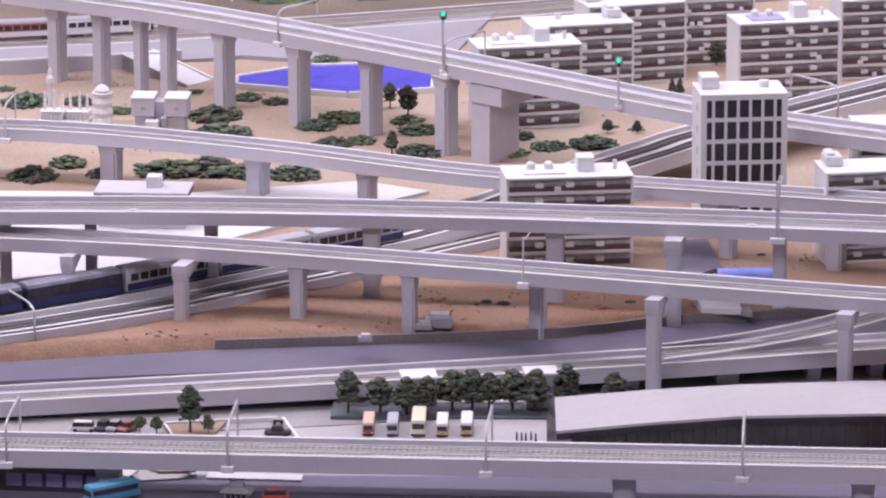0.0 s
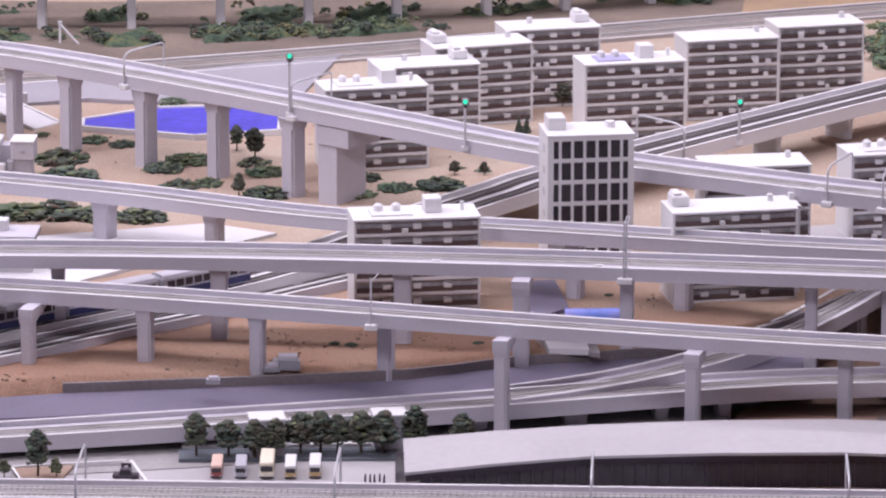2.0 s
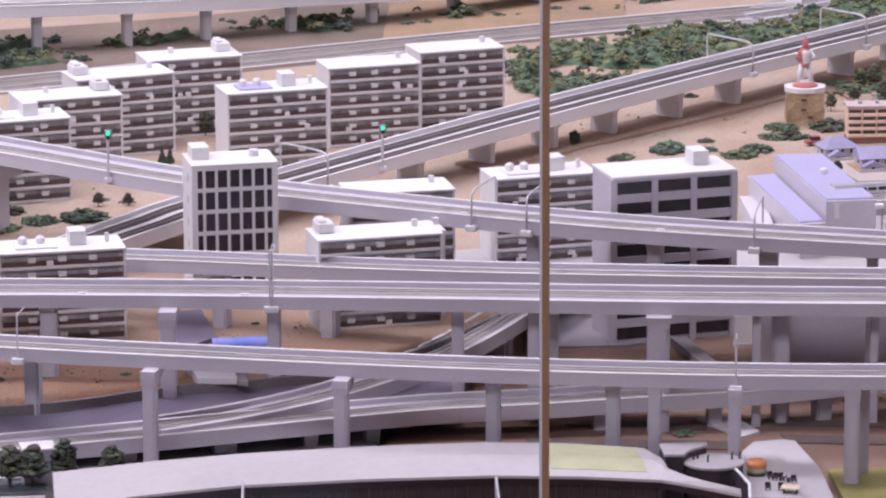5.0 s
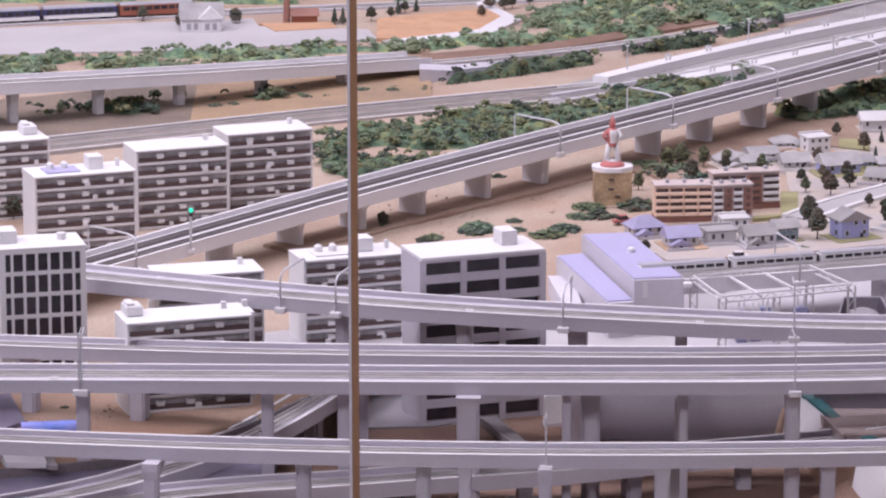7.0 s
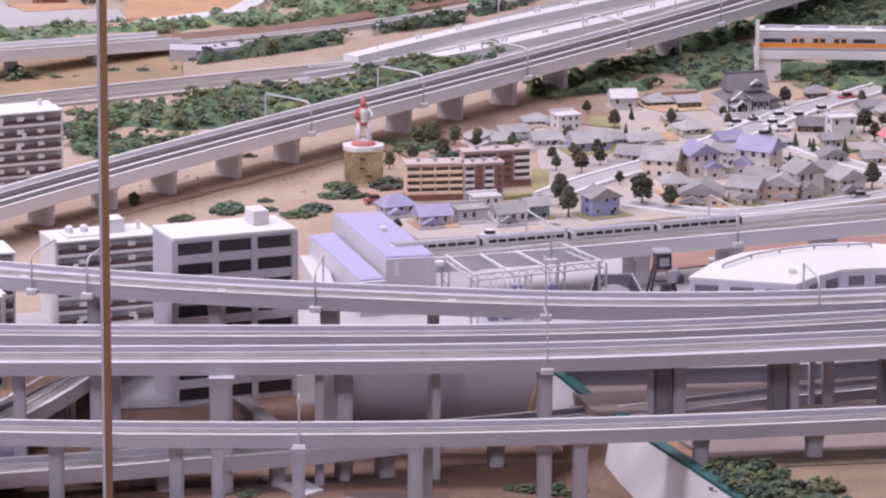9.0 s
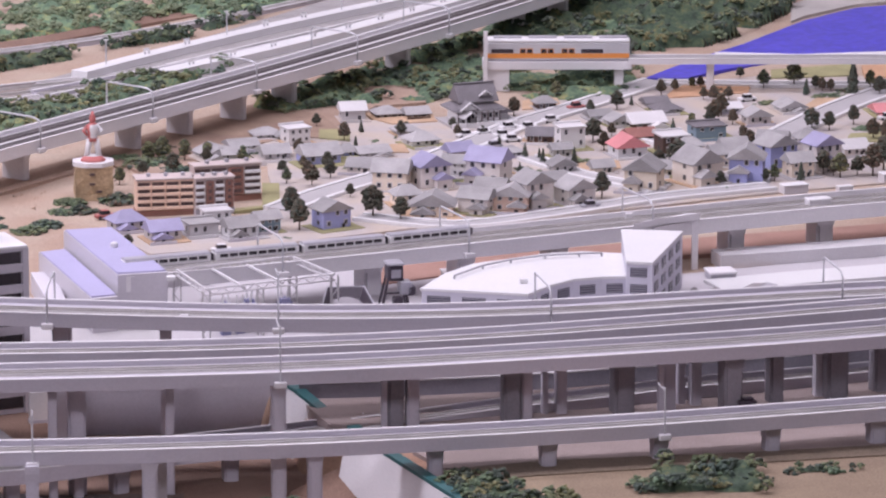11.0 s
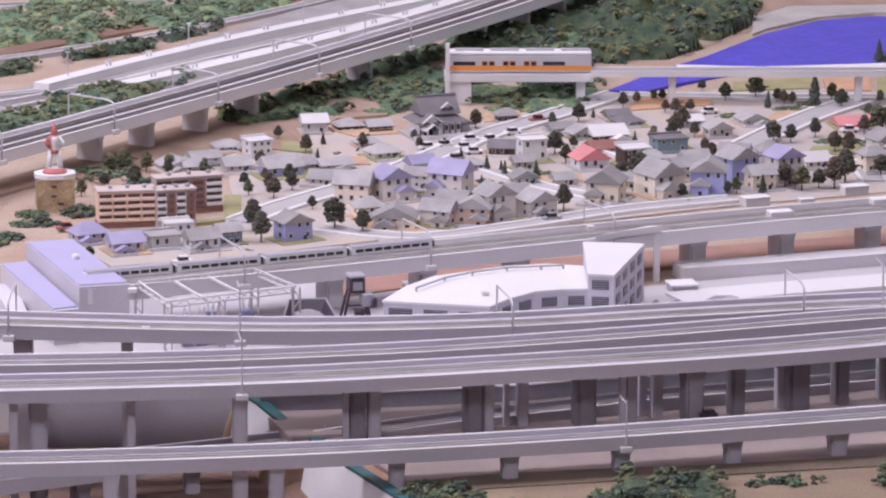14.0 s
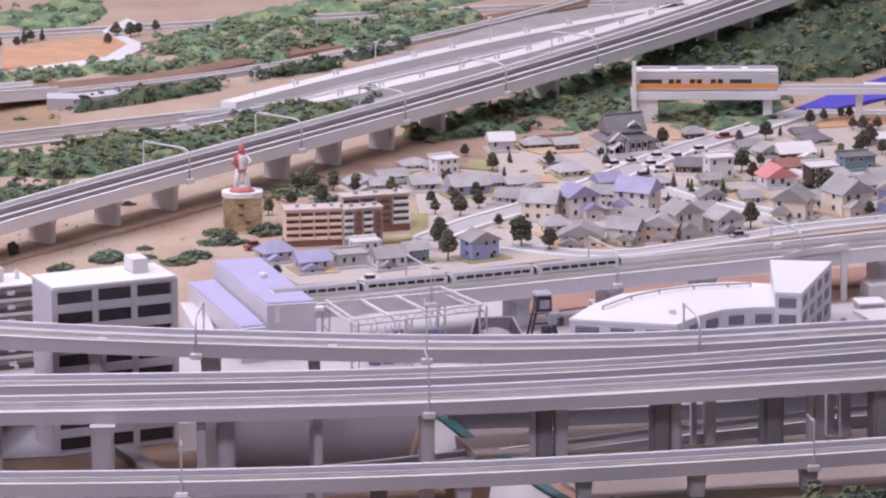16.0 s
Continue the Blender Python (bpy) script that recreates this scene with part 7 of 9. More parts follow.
# ---- town ----
TOWN = [(0.467, 8.569), (0.666, 8.613), (0.934, 8.717), (1.292, 8.816), (1.622, 8.937), (2.034, 9.049), (2.42, 9.159), (2.691, 10.216), (2.226, 9.927), (1.879, 10.054), (1.573, 9.967), (1.398, 9.868), (1.194, 9.692), (0.892, 9.669), (0.742, 9.576), (0.722, 9.191), (0.719, 8.902), (0.56, 8.804), (0.482, 8.835), (0.39, 8.799)]
TOWN_GROUND = material("town_paving", (0.43, 0.39, 0.385), 0.9, 300, 0.08, 14.0, bump=0.2, second=(0.47, 0.40, 0.34))
slab("town_ground", TOWN, -0.004, 0.0045, TOWN_GROUND, "pale grey ground of the model town", "ground")
LOT = (material("sandy_lot", (0.52, 0.36, 0.24), 0.95, 300, 0.12, 20.0, 0.15, 0.3), material("grassy_lot", (0.33, 0.31, 0.16), 0.95, 300, 0.15, 20.0, 0.2, 0.3), material("orange_lot", (0.55, 0.33, 0.20), 0.95, 300, 0.12, 20.0, 0.15, 0.3))
for pts, k in (
    ([(1.561, 9.817), (1.739, 9.856), (1.76, 9.942), (1.657, 9.982), (1.599, 9.912)], 2), ([(1.259, 9.103), (1.381, 9.175), (1.385, 9.241), (1.308, 9.223)], 0), ([(2.001, 9.988), (2.091, 9.966), (2.115, 10.115), (2.019, 10.107)], 2),
    ([(2.096, 9.936), (2.225, 9.922), (2.271, 10.129), (2.133, 10.113)], 1), ([(1.81, 9.996), (1.988, 10.007), (2.005, 10.127), (1.826, 10.084)], 1), ([(1.81, 9.677), (1.884, 9.709), (1.92, 9.779), (1.864, 9.785)], 0),
    ([(1.837, 9.348), (1.939, 9.363), (1.961, 9.441), (1.865, 9.435)], 1), ([(0.636, 8.883), (0.721, 8.921), (0.736, 9.111), (0.705, 9.114), (0.69, 8.924), (0.638, 8.906)], 1), ([(0.845, 9.507), (0.901, 9.474), (0.911, 9.58), (0.852, 9.587)], 1),
    ([(2.106, 9.788), (2.182, 9.723), (2.206, 9.836), (2.135, 9.872)], 2), ([(0.998, 9.625), (1.089, 9.643), (1.086, 9.715), (0.97, 9.672)], 0), ([(1.267, 9.735), (1.348, 9.754), (1.352, 9.868), (1.278, 9.819)], 0),
    ([(0.918, 9.368), (1.003, 9.359), (1.001, 9.437), (0.935, 9.429)], 0), ([(2.169, 10.202), (2.254, 10.206), (2.285, 10.349), (2.198, 10.339)], 2),
):
    slab("garden_lot", pts, -0.003, 0.0068, LOT[k], ("sandy", "dry grassy", "orange sandy")[k] + " garden plot in the town", "plot")


def street(pts, width, label="pale grey town street with white kerbs"):
    path = spline([(x, y, 0.0) for x, y in pts])
    t = thing("street", Matrix.Identity(4), label, "street", "town streets")
    part("surface", sweep(bmesh.new(), path, [(-width / 2, 0.003), (-width / 2, 0.0082), (width / 2, 0.0082), (width / 2, 0.003)]), PAVING, t)
    for o in (-width / 2 - 0.009, width / 2):
        part("kerb", sweep(bmesh.new(), path, [(o, 0.002), (o, 0.0105), (o + 0.009, 0.0105), (o + 0.009, 0.002)]), WHITE, t)


street([(0.718, 8.888), (0.799, 9.002), (0.881, 9.095), (0.988, 9.217), (1.155, 9.458), (1.249, 9.598), (1.395, 9.766), (1.577, 9.991)], 0.050)
street([(1.656, 9.315), (1.796, 9.54), (1.921, 9.722), (2.041, 9.865)], 0.055)
street([(0.853, 8.813), (1.016, 8.727), (1.207, 8.798), (1.408, 8.907), (1.629, 8.98)], 0.035)
street([(1.219, 9.284), (1.294, 9.124), (1.356, 9.044), (1.417, 8.964)], 0.030)
street([(1.832, 9.322), (1.919, 9.26), (1.92, 9.107)], 0.04)
street([(1.574, 9.973), (1.855, 9.92), (2.216, 9.882), (2.484, 9.865)], 0.030)
street([(1.453, 9.479), (1.569, 9.246), (1.678, 9.312)], 0.03)

WALLS = {"grey": material("grey_wall", (0.55, 0.53, 0.54), 0.8, 200, 0.05, 20.0, 0.1, random_tint=0.12), "greyw": material("warm_grey_wall", (0.70, 0.65, 0.63), 0.8, 200, 0.05, 20.0, 0.1, random_tint=0.1), "white": WHITE, "beige": material("beige_wall", (0.80, 0.69, 0.58), 0.8, 200, 0.05, 20.0, 0.1, random_tint=0.1), "beigew": material("sand_wall", (0.74, 0.67, 0.60), 0.8, 200, 0.05, 20.0, 0.1, random_tint=0.1),
         "cream": material("cream_wall", (0.72, 0.63, 0.52), 0.8, 200, 0.04, 20.0, 0.08), "pink": material("peach_wall", (0.70, 0.52, 0.43), 0.8, 200, 0.04, 20.0, 0.08), "blue": material("periwinkle_wall", (0.40, 0.42, 0.72), 0.8, 200, 0.04, 20.0, 0.08, random_tint=0.12), "teal": material("dull_teal_wall", (0.22, 0.30, 0.37), 0.8, 200, 0.05, 20.0, 0.1), "brown": material("dark_timber_wall", (0.085, 0.05, 0.042), 0.8, 300, 0.15, 20.0, 0.2, random_tint=0.2)}
ROOFS = {"grey": material("grey_tiles", (0.36, 0.345, 0.35), 0.75, 500, 0.12, 30.0, 0.2, 0.3, random_tint=0.2), "lav": material("lavender_tiles", (0.33, 0.31, 0.46), 0.7, 500, 0.08, 30.0, 0.12, 0.3, random_tint=0.1), "dark": material("dark_tiles", (0.19, 0.175, 0.19), 0.7, 500, 0.12, 30.0, 0.2, 0.3), "white": material("pale_roofing", (0.62, 0.60, 0.61), 0.7, 300, 0.05, 20.0, 0.1, random_tint=0.1), "red": material("pink_red_tiles", (0.62, 0.24, 0.25), 0.7, 400, 0.08, 30.0, 0.12, 0.2), "rust": material("red_brown_tiles", (0.30, 0.13, 0.11), 0.75, 400, 0.1, 30.0, 0.15, 0.3)}
WALL_WORDS = {"grey": "grey", "greyw": "warm grey", "white": "white", "beige": "beige", "beigew": "sand-coloured", "cream": "cream", "pink": "peach", "blue": "periwinkle blue", "teal": "dull teal", "brown": "dark timber"}
ROOF_WORDS = {"grey": "grey tiled", "lav": "lavender tiled", "dark": "dark tiled", "white": "pale", "red": "pink-red tiled", "rust": "red-brown tiled"}


def roof_mesh(w, d, h, kind, rise):
    """A roof with eaves on a w x d plan whose near edge is y = 0 and whose walls end at h."""
    o, th = 0.0045, 0.0016
    x0, x1, y0, y1 = -w / 2 - o, w / 2 + o, -o, d + o
    bm = bmesh.new()
    if kind == "gable":
        ridge = [(x0, d / 2), (x1, d / 2)]
    elif kind == "gable_y":
        ridge = [(0, y0), (0, y1)]
    else:
        k = min(w, d) * 0.42
        ridge = [(x0 + o + k, d / 2), (x1 - o - k, d / 2)] if w >= d else [(0, y0 + o + k), (0, y1 - o - k)]
    lo = [bm.verts.new((x, y, h - 0.001)) for x, y in ((x0, y0), (x1, y0), (x1, y1), (x0, y1))]
    un = [bm.verts.new((x, y, h - 0.001 - th)) for x, y in ((x0, y0), (x1, y0), (x1, y1), (x0, y1))]
    r = [bm.verts.new((x, y, h + rise)) for x, y in ridge]
    if kind == "gable_y" or (kind == "hip" and w < d):
        faces = [(lo[0], lo[1], r[0]), (lo[1], lo[2], r[1], r[0]), (lo[2], lo[3], r[1]), (lo[3], lo[0], r[0], r[1])]
    else:
        faces = [(lo[0], lo[1], r[1], r[0]), (lo[1], lo[2], r[1]), (lo[2], lo[3], r[0], r[1]), (lo[3], lo[0], r[0])]
    for f in faces:
        bm.faces.new(f)
    for i in range(4):
        bm.faces.new((un[i], un[(i + 1) % 4], lo[(i + 1) % 4], lo[i]))
    bm.faces.new(un[::-1])
    bmesh.ops.recalc_face_normals(bm, faces=bm.faces[:])
    return bm


def house(x, y, w, h, kind, yaw, wall, roof):
    """A model house whose near wall stands on (x, y)."""
    rnd = random.Random(int(x * 7919) ^ int(y * 104729))
    if kind == "hip" and rnd.random() < 0.55:
        kind = rnd.choice(("gable", "gable_y"))
    flat = kind == "flat"
    wd = w * 0.90
    d = wd * rnd.uniform(0.72, 0.95)
    rise = 0.0 if flat else min(0.40 * h, 0.38 * d)
    hw = h - 0.22 * d - rise * 0.75
    hw = max(hw, 0.010)
    t = thing("house", pose(x, y, 0.0035, 0, 0, yaw), WALL_WORDS[wall] + " model house under a " + ROOF_WORDS[roof] + (" flat roof" if flat else " pitched roof"), "house", "town houses")
    bm = prism(bmesh.new(), [(-wd / 2, 0), (wd / 2, 0), (wd / 2, d), (-wd / 2, d)], -0.004, hw)
    part("wall", bm, WALLS[wall], t)
    if flat:
        part("roof", boxed(-wd / 2 - 0.003, -0.003, hw, wd / 2 + 0.003, d + 0.003, hw + 0.003, bevel=0.0005), ROOFS[roof], t)
        part("roof_kerb", boxed(-wd / 2 - 0.0028, d - 0.004, hw + 0.003, wd / 2 + 0.0028, d + 0.0028, hw + 0.006), ROOFS[roof], t)
    else:
        part("roof", roof_mesh(wd, d, hw, kind, rise), ROOFS[roof], t)
        ends = {"gable": ((-wd / 2, d / 2, 0), (wd / 2, d / 2, 1)), "gable_y": ((0, 0, 2), (0, d, 3))}.get(kind, ())
        for ex, ey, side in ends:
            bm = bmesh.new()
            if side < 2:
                s = -0.0008 if side == 0 else 0.0008
                vs = [(ex + s, 0.001, hw - 0.002), (ex + s, d - 0.001, hw - 0.002), (ex + s, d / 2, hw + rise * 0.9), (ex - s * 2, 0.001, hw - 0.002), (ex - s * 2, d - 0.001, hw - 0.002), (ex - s * 2, d / 2, hw + rise * 0.9)]
            else:
                s = -0.0008 if side == 2 else 0.0008
                vs = [(-wd / 2 + 0.001, ey + s, hw - 0.002), (wd / 2 - 0.001, ey + s, hw - 0.002), (0, ey + s, hw + rise * 0.9), (-wd / 2 + 0.001, ey - s * 2, hw - 0.002), (wd / 2 - 0.001, ey - s * 2, hw - 0.002), (0, ey - s * 2, hw + rise * 0.9)]
            v = [bm.verts.new(q) for q in vs]
            for f in ((0, 1, 2), (5, 4, 3), (0, 3, 4, 1), (1, 4, 5, 2), (2, 5, 3, 0)):
                bm.faces.new([v[i] for i in f])
            bmesh.ops.recalc_face_normals(bm, faces=bm.faces[:])
            part("gable_wall", bm, WALLS[wall], t)
        if wd > 0.05 and rnd.random() < 0.6:
            pw, pd, ph = wd * rnd.uniform(0.4, 0.55), d * 0.3, hw * 0.5
            px = rnd.choice((-1, 1)) * (wd - pw) * 0.4
            por = part("porch", prism(bmesh.new(), [(px - pw / 2, -pd), (px + pw / 2, -pd), (px + pw / 2, 0.001), (px - pw / 2, 0.001)], -0.004, ph), WALLS[wall], t)
            r = part("porch_roof", roof_mesh(pw, pd, ph, "gable_y", rise * 0.5), ROOFS[roof], por)
            r.matrix_basis = pose(px, -pd, 0)
            part("door", boxed(px - 0.003, -pd - 0.0008, -0.002, px + 0.003, -pd + 0.001, min(ph - 0.003, 0.010)), GLASS_DARK, por)
        else:
            part("door", boxed(wd * 0.18, -0.0008, -0.002, wd * 0.18 + 0.006, 0.001, min(hw - 0.003, 0.010)), GLASS_DARK, t)
    gw, gd = wd * rnd.uniform(0.62, 0.8), d * rnd.uniform(0.35, 0.6)
    part("garden_plot", boxed(-gw, -gd, -0.004, gw, d + gd * 0.4, 0.0022 + rnd.uniform(0, 0.0012)), rnd.choice((LOT[0], LOT[1], LOT[1], PAVING, TOWN_GROUND)), t)
    if rnd.random() < 0.6:
        part("garden_wall", boxed(-gw, -gd - 0.0015, -0.004, gw * rnd.uniform(0.2, 1.0), -gd, 0.0065), rnd.choice((WHITE_GROUND, CONCRETE, WALLS[wall])), t)
    levels = 2 if hw > 0.023 else 1
    ww = wd * 0.11
    for lv in range(levels):
        z = hw * (lv + 0.45) / levels if levels > 1 else hw * 0.42
        for fx in (-0.3, 0.02, 0.32):
            if rnd.random() < 0.8:
                wh = hw / levels * 0.42
                win = part("window", boxed(fx * wd - ww / 2, -0.0010, z, fx * wd + ww / 2, 0.001, z + wh), GLASS_SOFT, t)
                part("frame", boxed(fx * wd - ww / 2 - 0.0009, -0.0006, z - 0.0009, fx * wd + ww / 2 + 0.0009, 0.0006, z + wh + 0.0009), WHITE, win)
        for sx in (-1, 1):
            win = part("window", boxed(min(sx * (wd / 2 - 0.001), sx * (wd / 2 + 0.001)), d * 0.35, z, max(sx * (wd / 2 - 0.001), sx * (wd / 2 + 0.001)), d * 0.35 + ww, z + hw / levels * 0.4), GLASS_SOFT, t)


GLASS_SOFT = material("house_window", (0.07, 0.065, 0.075), 0.25, 100, 0.15, 20.0, 0.2)
for row in (
    (0.445, 8.752, 0.064, 0.042, 'hip', 20, 'grey', 'lav'),
    (0.502, 8.666, 0.061, 0.042, 'gable', 15, 'grey', 'lav'),
    (0.57, 8.698, 0.059, 0.032, 'flat', 15, 'grey', 'grey'),
    (0.639, 8.678, 0.061, 0.042, 'hip', 18, 'white', 'grey'),
    (0.603, 8.817, 0.053, 0.025, 'flat', 12, 'white', 'white'),
    (0.686, 8.717, 0.048, 0.042, 'gable', 20, 'teal', 'grey'),
    (0.647, 9.349, 0.073, 0.032, 'gable_y', 20, 'white', 'grey'),
    (0.748, 9.521, 0.055, 0.027, 'hip', 10, 'grey', 'grey'),
    (0.75, 9.323, 0.054, 0.035, 'hip', 12, 'grey', 'grey'),
    (0.697, 9.421, 0.059, 0.024, 'hip', 15, 'white', 'grey'),
    (0.804, 9.467, 0.05, 0.038, 'flat', 20, 'white', 'white'),
    (0.832, 9.273, 0.077, 0.045, 'hip', 15, 'blue', 'grey'),
    (0.807, 8.731, 0.062, 0.057, 'gable_y', 25, 'blue', 'grey'),
    (0.928, 9.674, 0.051, 0.041, 'hip', 5, 'grey', 'white'),
    (0.999, 9.694, 0.054, 0.028, 'hip', 10, 'brown', 'grey'),
    (1.057, 9.688, 0.049, 0.025, 'gable', 12, 'brown', 'grey'),
    (1.041, 9.415, 0.062, 0.035, 'hip', 20, 'white', 'grey'),
    (0.936, 9.333, 0.066, 0.024, 'gable', 15, 'grey', 'grey'),
    (0.93, 9.025, 0.07, 0.065, 'gable', -18, 'beige', 'grey'),
    (1.017, 9.04, 0.066, 0.07, 'gable_y', 22, 'greyw', 'lav'),
    (1.107, 9.065, 0.075, 0.075, 'gable', -30, 'greyw', 'lav'),
    (1.088, 9.215, 0.051, 0.053, 'gable', 20, 'greyw', 'lav'),
    (0.984, 8.803, 0.082, 0.05, 'hip', -12, 'beige', 'grey'),
    (1.059, 8.822, 0.062, 0.053, 'gable', -30, 'greyw', 'grey'),
    (1.127, 8.824, 0.069, 0.056, 'gable_y', -18, 'pink', 'grey'),
    (1.186, 8.855, 0.063, 0.074, 'gable_y', 25, 'greyw', 'grey'),
    (1.259, 9.418, 0.052, 0.035, 'gable', -12, 'brown', 'dark'),
    (1.316, 9.738, 0.042, 0.031, 'hip', 10, 'brown', 'grey'),
    (1.315, 9.355, 0.054, 0.051, 'flat', 12, 'white', 'white'),
    (1.286, 9.285, 0.04, 0.032, 'gable', 10, 'grey', 'grey'),
    (1.265, 8.875, 0.063, 0.056, 'gable_y', 25, 'greyw', 'grey'),
    (1.441, 9.559, 0.051, 0.03, 'gable_y', 20, 'grey', 'grey'),
    (1.49, 9.538, 0.075, 0.038, 'gable', 12, 'brown', 'white'),
    (1.552, 9.674, 0.056, 0.025, 'hip', 15, 'grey', 'dark'),
    (1.417, 9.271, 0.066, 0.048, 'hip', 14, 'white', 'red'),
    (1.461, 9.423, 0.057, 0.03, 'hip', 12, 'greyw', 'rust'),
    (1.503, 9.293, 0.059, 0.045, 'flat', 12, 'brown', 'white'),
    (1.591, 9.42, 0.069, 0.035, 'flat', 12, 'teal', 'dark'),
    (1.519, 9.02, 0.076, 0.075, 'gable_y', 28, 'beigew', 'grey'),
    (1.591, 9.032, 0.069, 0.073, 'hip', -15, 'blue', 'grey'),
    (1.386, 8.976, 0.068, 0.07, 'gable_y', -24, 'cream', 'grey'),
    (1.707, 9.542, 0.053, 0.038, 'hip', 12, 'grey', 'grey'),
    (1.796, 9.659, 0.056, 0.031, 'hip', 12, 'white', 'grey'),
    (1.682, 9.141, 0.07, 0.071, 'gable_y', 28, 'blue', 'grey'),
    (1.703, 9.059, 0.051, 0.052, 'gable', 15, 'beige', 'grey'),
    (1.763, 9.117, 0.063, 0.074, 'gable_y', 25, 'greyw', 'lav'),
    (1.986, 9.605, 0.073, 0.028, 'gable', 5, 'white', 'red'),
    (1.942, 9.184, 0.054, 0.056, 'hip', 15, 'beige', 'grey'),
    (2.021, 9.217, 0.075, 0.064, 'gable_y', 22, 'greyw', 'grey'),
    (1.995, 9.107, 0.056, 0.04, 'gable', 10, 'grey', 'dark'),
    (2.082, 9.159, 0.068, 0.064, 'gable', 18, 'beigew', 'grey'),
    (2.193, 9.408, 0.065, 0.049, 'hip', 12, 'white', 'grey'),
    (2.232, 9.68, 0.062, 0.042, 'gable', 10, 'grey', 'lav'),
    (1.195, 9.305, 0.047, 0.024, 'hip', 15, 'grey', 'grey'),
    (1.614, 9.26, 0.052, 0.04, 'gable', 12, 'greyw', 'grey'),
    (0.67, 9.336, 0.047, 0.029, 'gable', 10, 'grey', 'grey'),
    (0.785, 9.506, 0.043, 0.024, 'hip', 12, 'grey', 'grey'),
    (0.89, 9.187, 0.051, 0.034, 'gable', -20, 'greyw', 'grey'),
    (1.021, 9.523, 0.048, 0.027, 'hip', 14, 'grey', 'grey'),
    (0.888, 9.338, 0.052, 0.029, 'hip', 16, 'blue', 'grey'),
    (1.064, 9.143, 0.051, 0.044, 'gable', -20, 'grey', 'grey'),
    (1.15, 9.158, 0.046, 0.039, 'gable_y', 22, 'greyw', 'grey'),
    (1.27, 9.146, 0.051, 0.034, 'hip', 10, 'grey', 'grey'),
    (1.343, 9.138, 0.042, 0.029, 'gable', 12, 'beigew', 'grey'),
    (1.53, 9.269, 0.054, 0.04, 'hip', 12, 'greyw', 'grey'),
    (1.449, 9.101, 0.051, 0.034, 'gable', -18, 'beigew', 'grey'),
    (1.576, 9.163, 0.051, 0.048, 'gable', 16, 'cream', 'grey'),
    (1.678, 9.253, 0.059, 0.053, 'gable', -20, 'blue', 'grey'),
    (1.762, 9.296, 0.052, 0.046, 'hip', 10, 'greyw', 'grey'),
    (1.838, 9.236, 0.052, 0.037, 'gable', 12, 'white', 'white'),
    (2.008, 9.375, 0.06, 0.049, 'gable_y', 20, 'greyw', 'grey'),
    (2.078, 9.367, 0.06, 0.052, 'gable', 14, 'beige', 'grey'),
    (1.101, 8.93, 0.059, 0.046, 'gable', -25, 'greyw', 'grey'),
    (0.954, 8.899, 0.056, 0.043, 'hip', 10, 'beige', 'grey'),
    (1.227, 8.945, 0.05, 0.051, 'gable', 16, 'greyw', 'grey'),
    (1.538, 9.743, 0.049, 0.022, 'hip', 10, 'grey', 'dark'),
    (1.409, 9.628, 0.049, 0.025, 'gable', 14, 'white', 'grey'),
    (1.674, 9.672, 0.044, 0.022, 'hip', 10, 'white', 'white'),
    (2.129, 9.524, 0.049, 0.033, 'hip', 10, 'grey', 'rust'),
):
    house(*row)


def skirt_roof(w, d, z0, over, z1, inset):
    """A hipped skirt from the eaves at z0 up to an inner rectangle at z1."""
    bm = bmesh.new()
    rings = []
    for x, y, z in ((w / 2 + over, d / 2 + over, z0 - 0.0016), (w / 2 + over, d / 2 + over, z0), (w / 2 - inset, d / 2 - inset, z1)):
        rings.append([bm.verts.new((sx * x, sy * y, z)) for sx, sy in ((-1, -1), (1, -1), (1, 1), (-1, 1))])
    for a, b in zip(rings, rings[1:]):
        for i in range(4):
            bm.faces.new((a[i], a[(i + 1) % 4], b[(i + 1) % 4], b[i]))
    bm.faces.new(rings[0][::-1])
    bm.faces.new(rings[-1])
    return bm


def gable_front(w, d, z0, rise, over=0.003):
    """A small gabled roof whose ridge runs from y = 0 to d: two thick slopes."""
    bm = bmesh.new()
    th = 0.0018
    for y in (-over, d):
        for x, z in ((-w / 2 - over, z0 - 0.001), (0, z0 + rise), (w / 2 + over, z0 - 0.001), (w / 2 + over, z0 - 0.001 - th), (0, z0 + rise - th * 1.6), (-w / 2 - over, z0 - 0.001 - th)):
            bm.verts.new((x, y, z))
    bm.verts.ensure_lookup_table()
    v = bm.verts
    for i in range(6):
        bm.faces.new((v[i], v[(i + 1) % 6], v[6 + (i + 1) % 6], v[6 + i]))
    for o in (0, 6):
        bm.faces.new((v[o], v[o + 1], v[o + 4], v[o + 5]))
        bm.faces.new((v[o + 1], v[o + 2], v[o + 3], v[o + 4]))
    bmesh.ops.recalc_face_normals(bm, faces=bm.faces[:])
    return bm


def gable_panel(w, y, z0, rise, thick=0.002):
    """A three-cornered upright board."""
    bm = bmesh.new()
    v = [bm.verts.new(q) for q in ((-w / 2, y, z0), (w / 2, y, z0), (0, y, z0 + rise), (-w / 2, y + thick, z0), (w / 2, y + thick, z0), (0, y + thick, z0 + rise))]
    for f in ((0, 1, 2), (5, 4, 3), (0, 3, 4, 1), (1, 4, 5, 2), (2, 5, 3, 0)):
        bm.faces.new([v[i] for i in f])
    bmesh.ops.recalc_face_normals(bm, faces=bm.faces[:])
    return bm


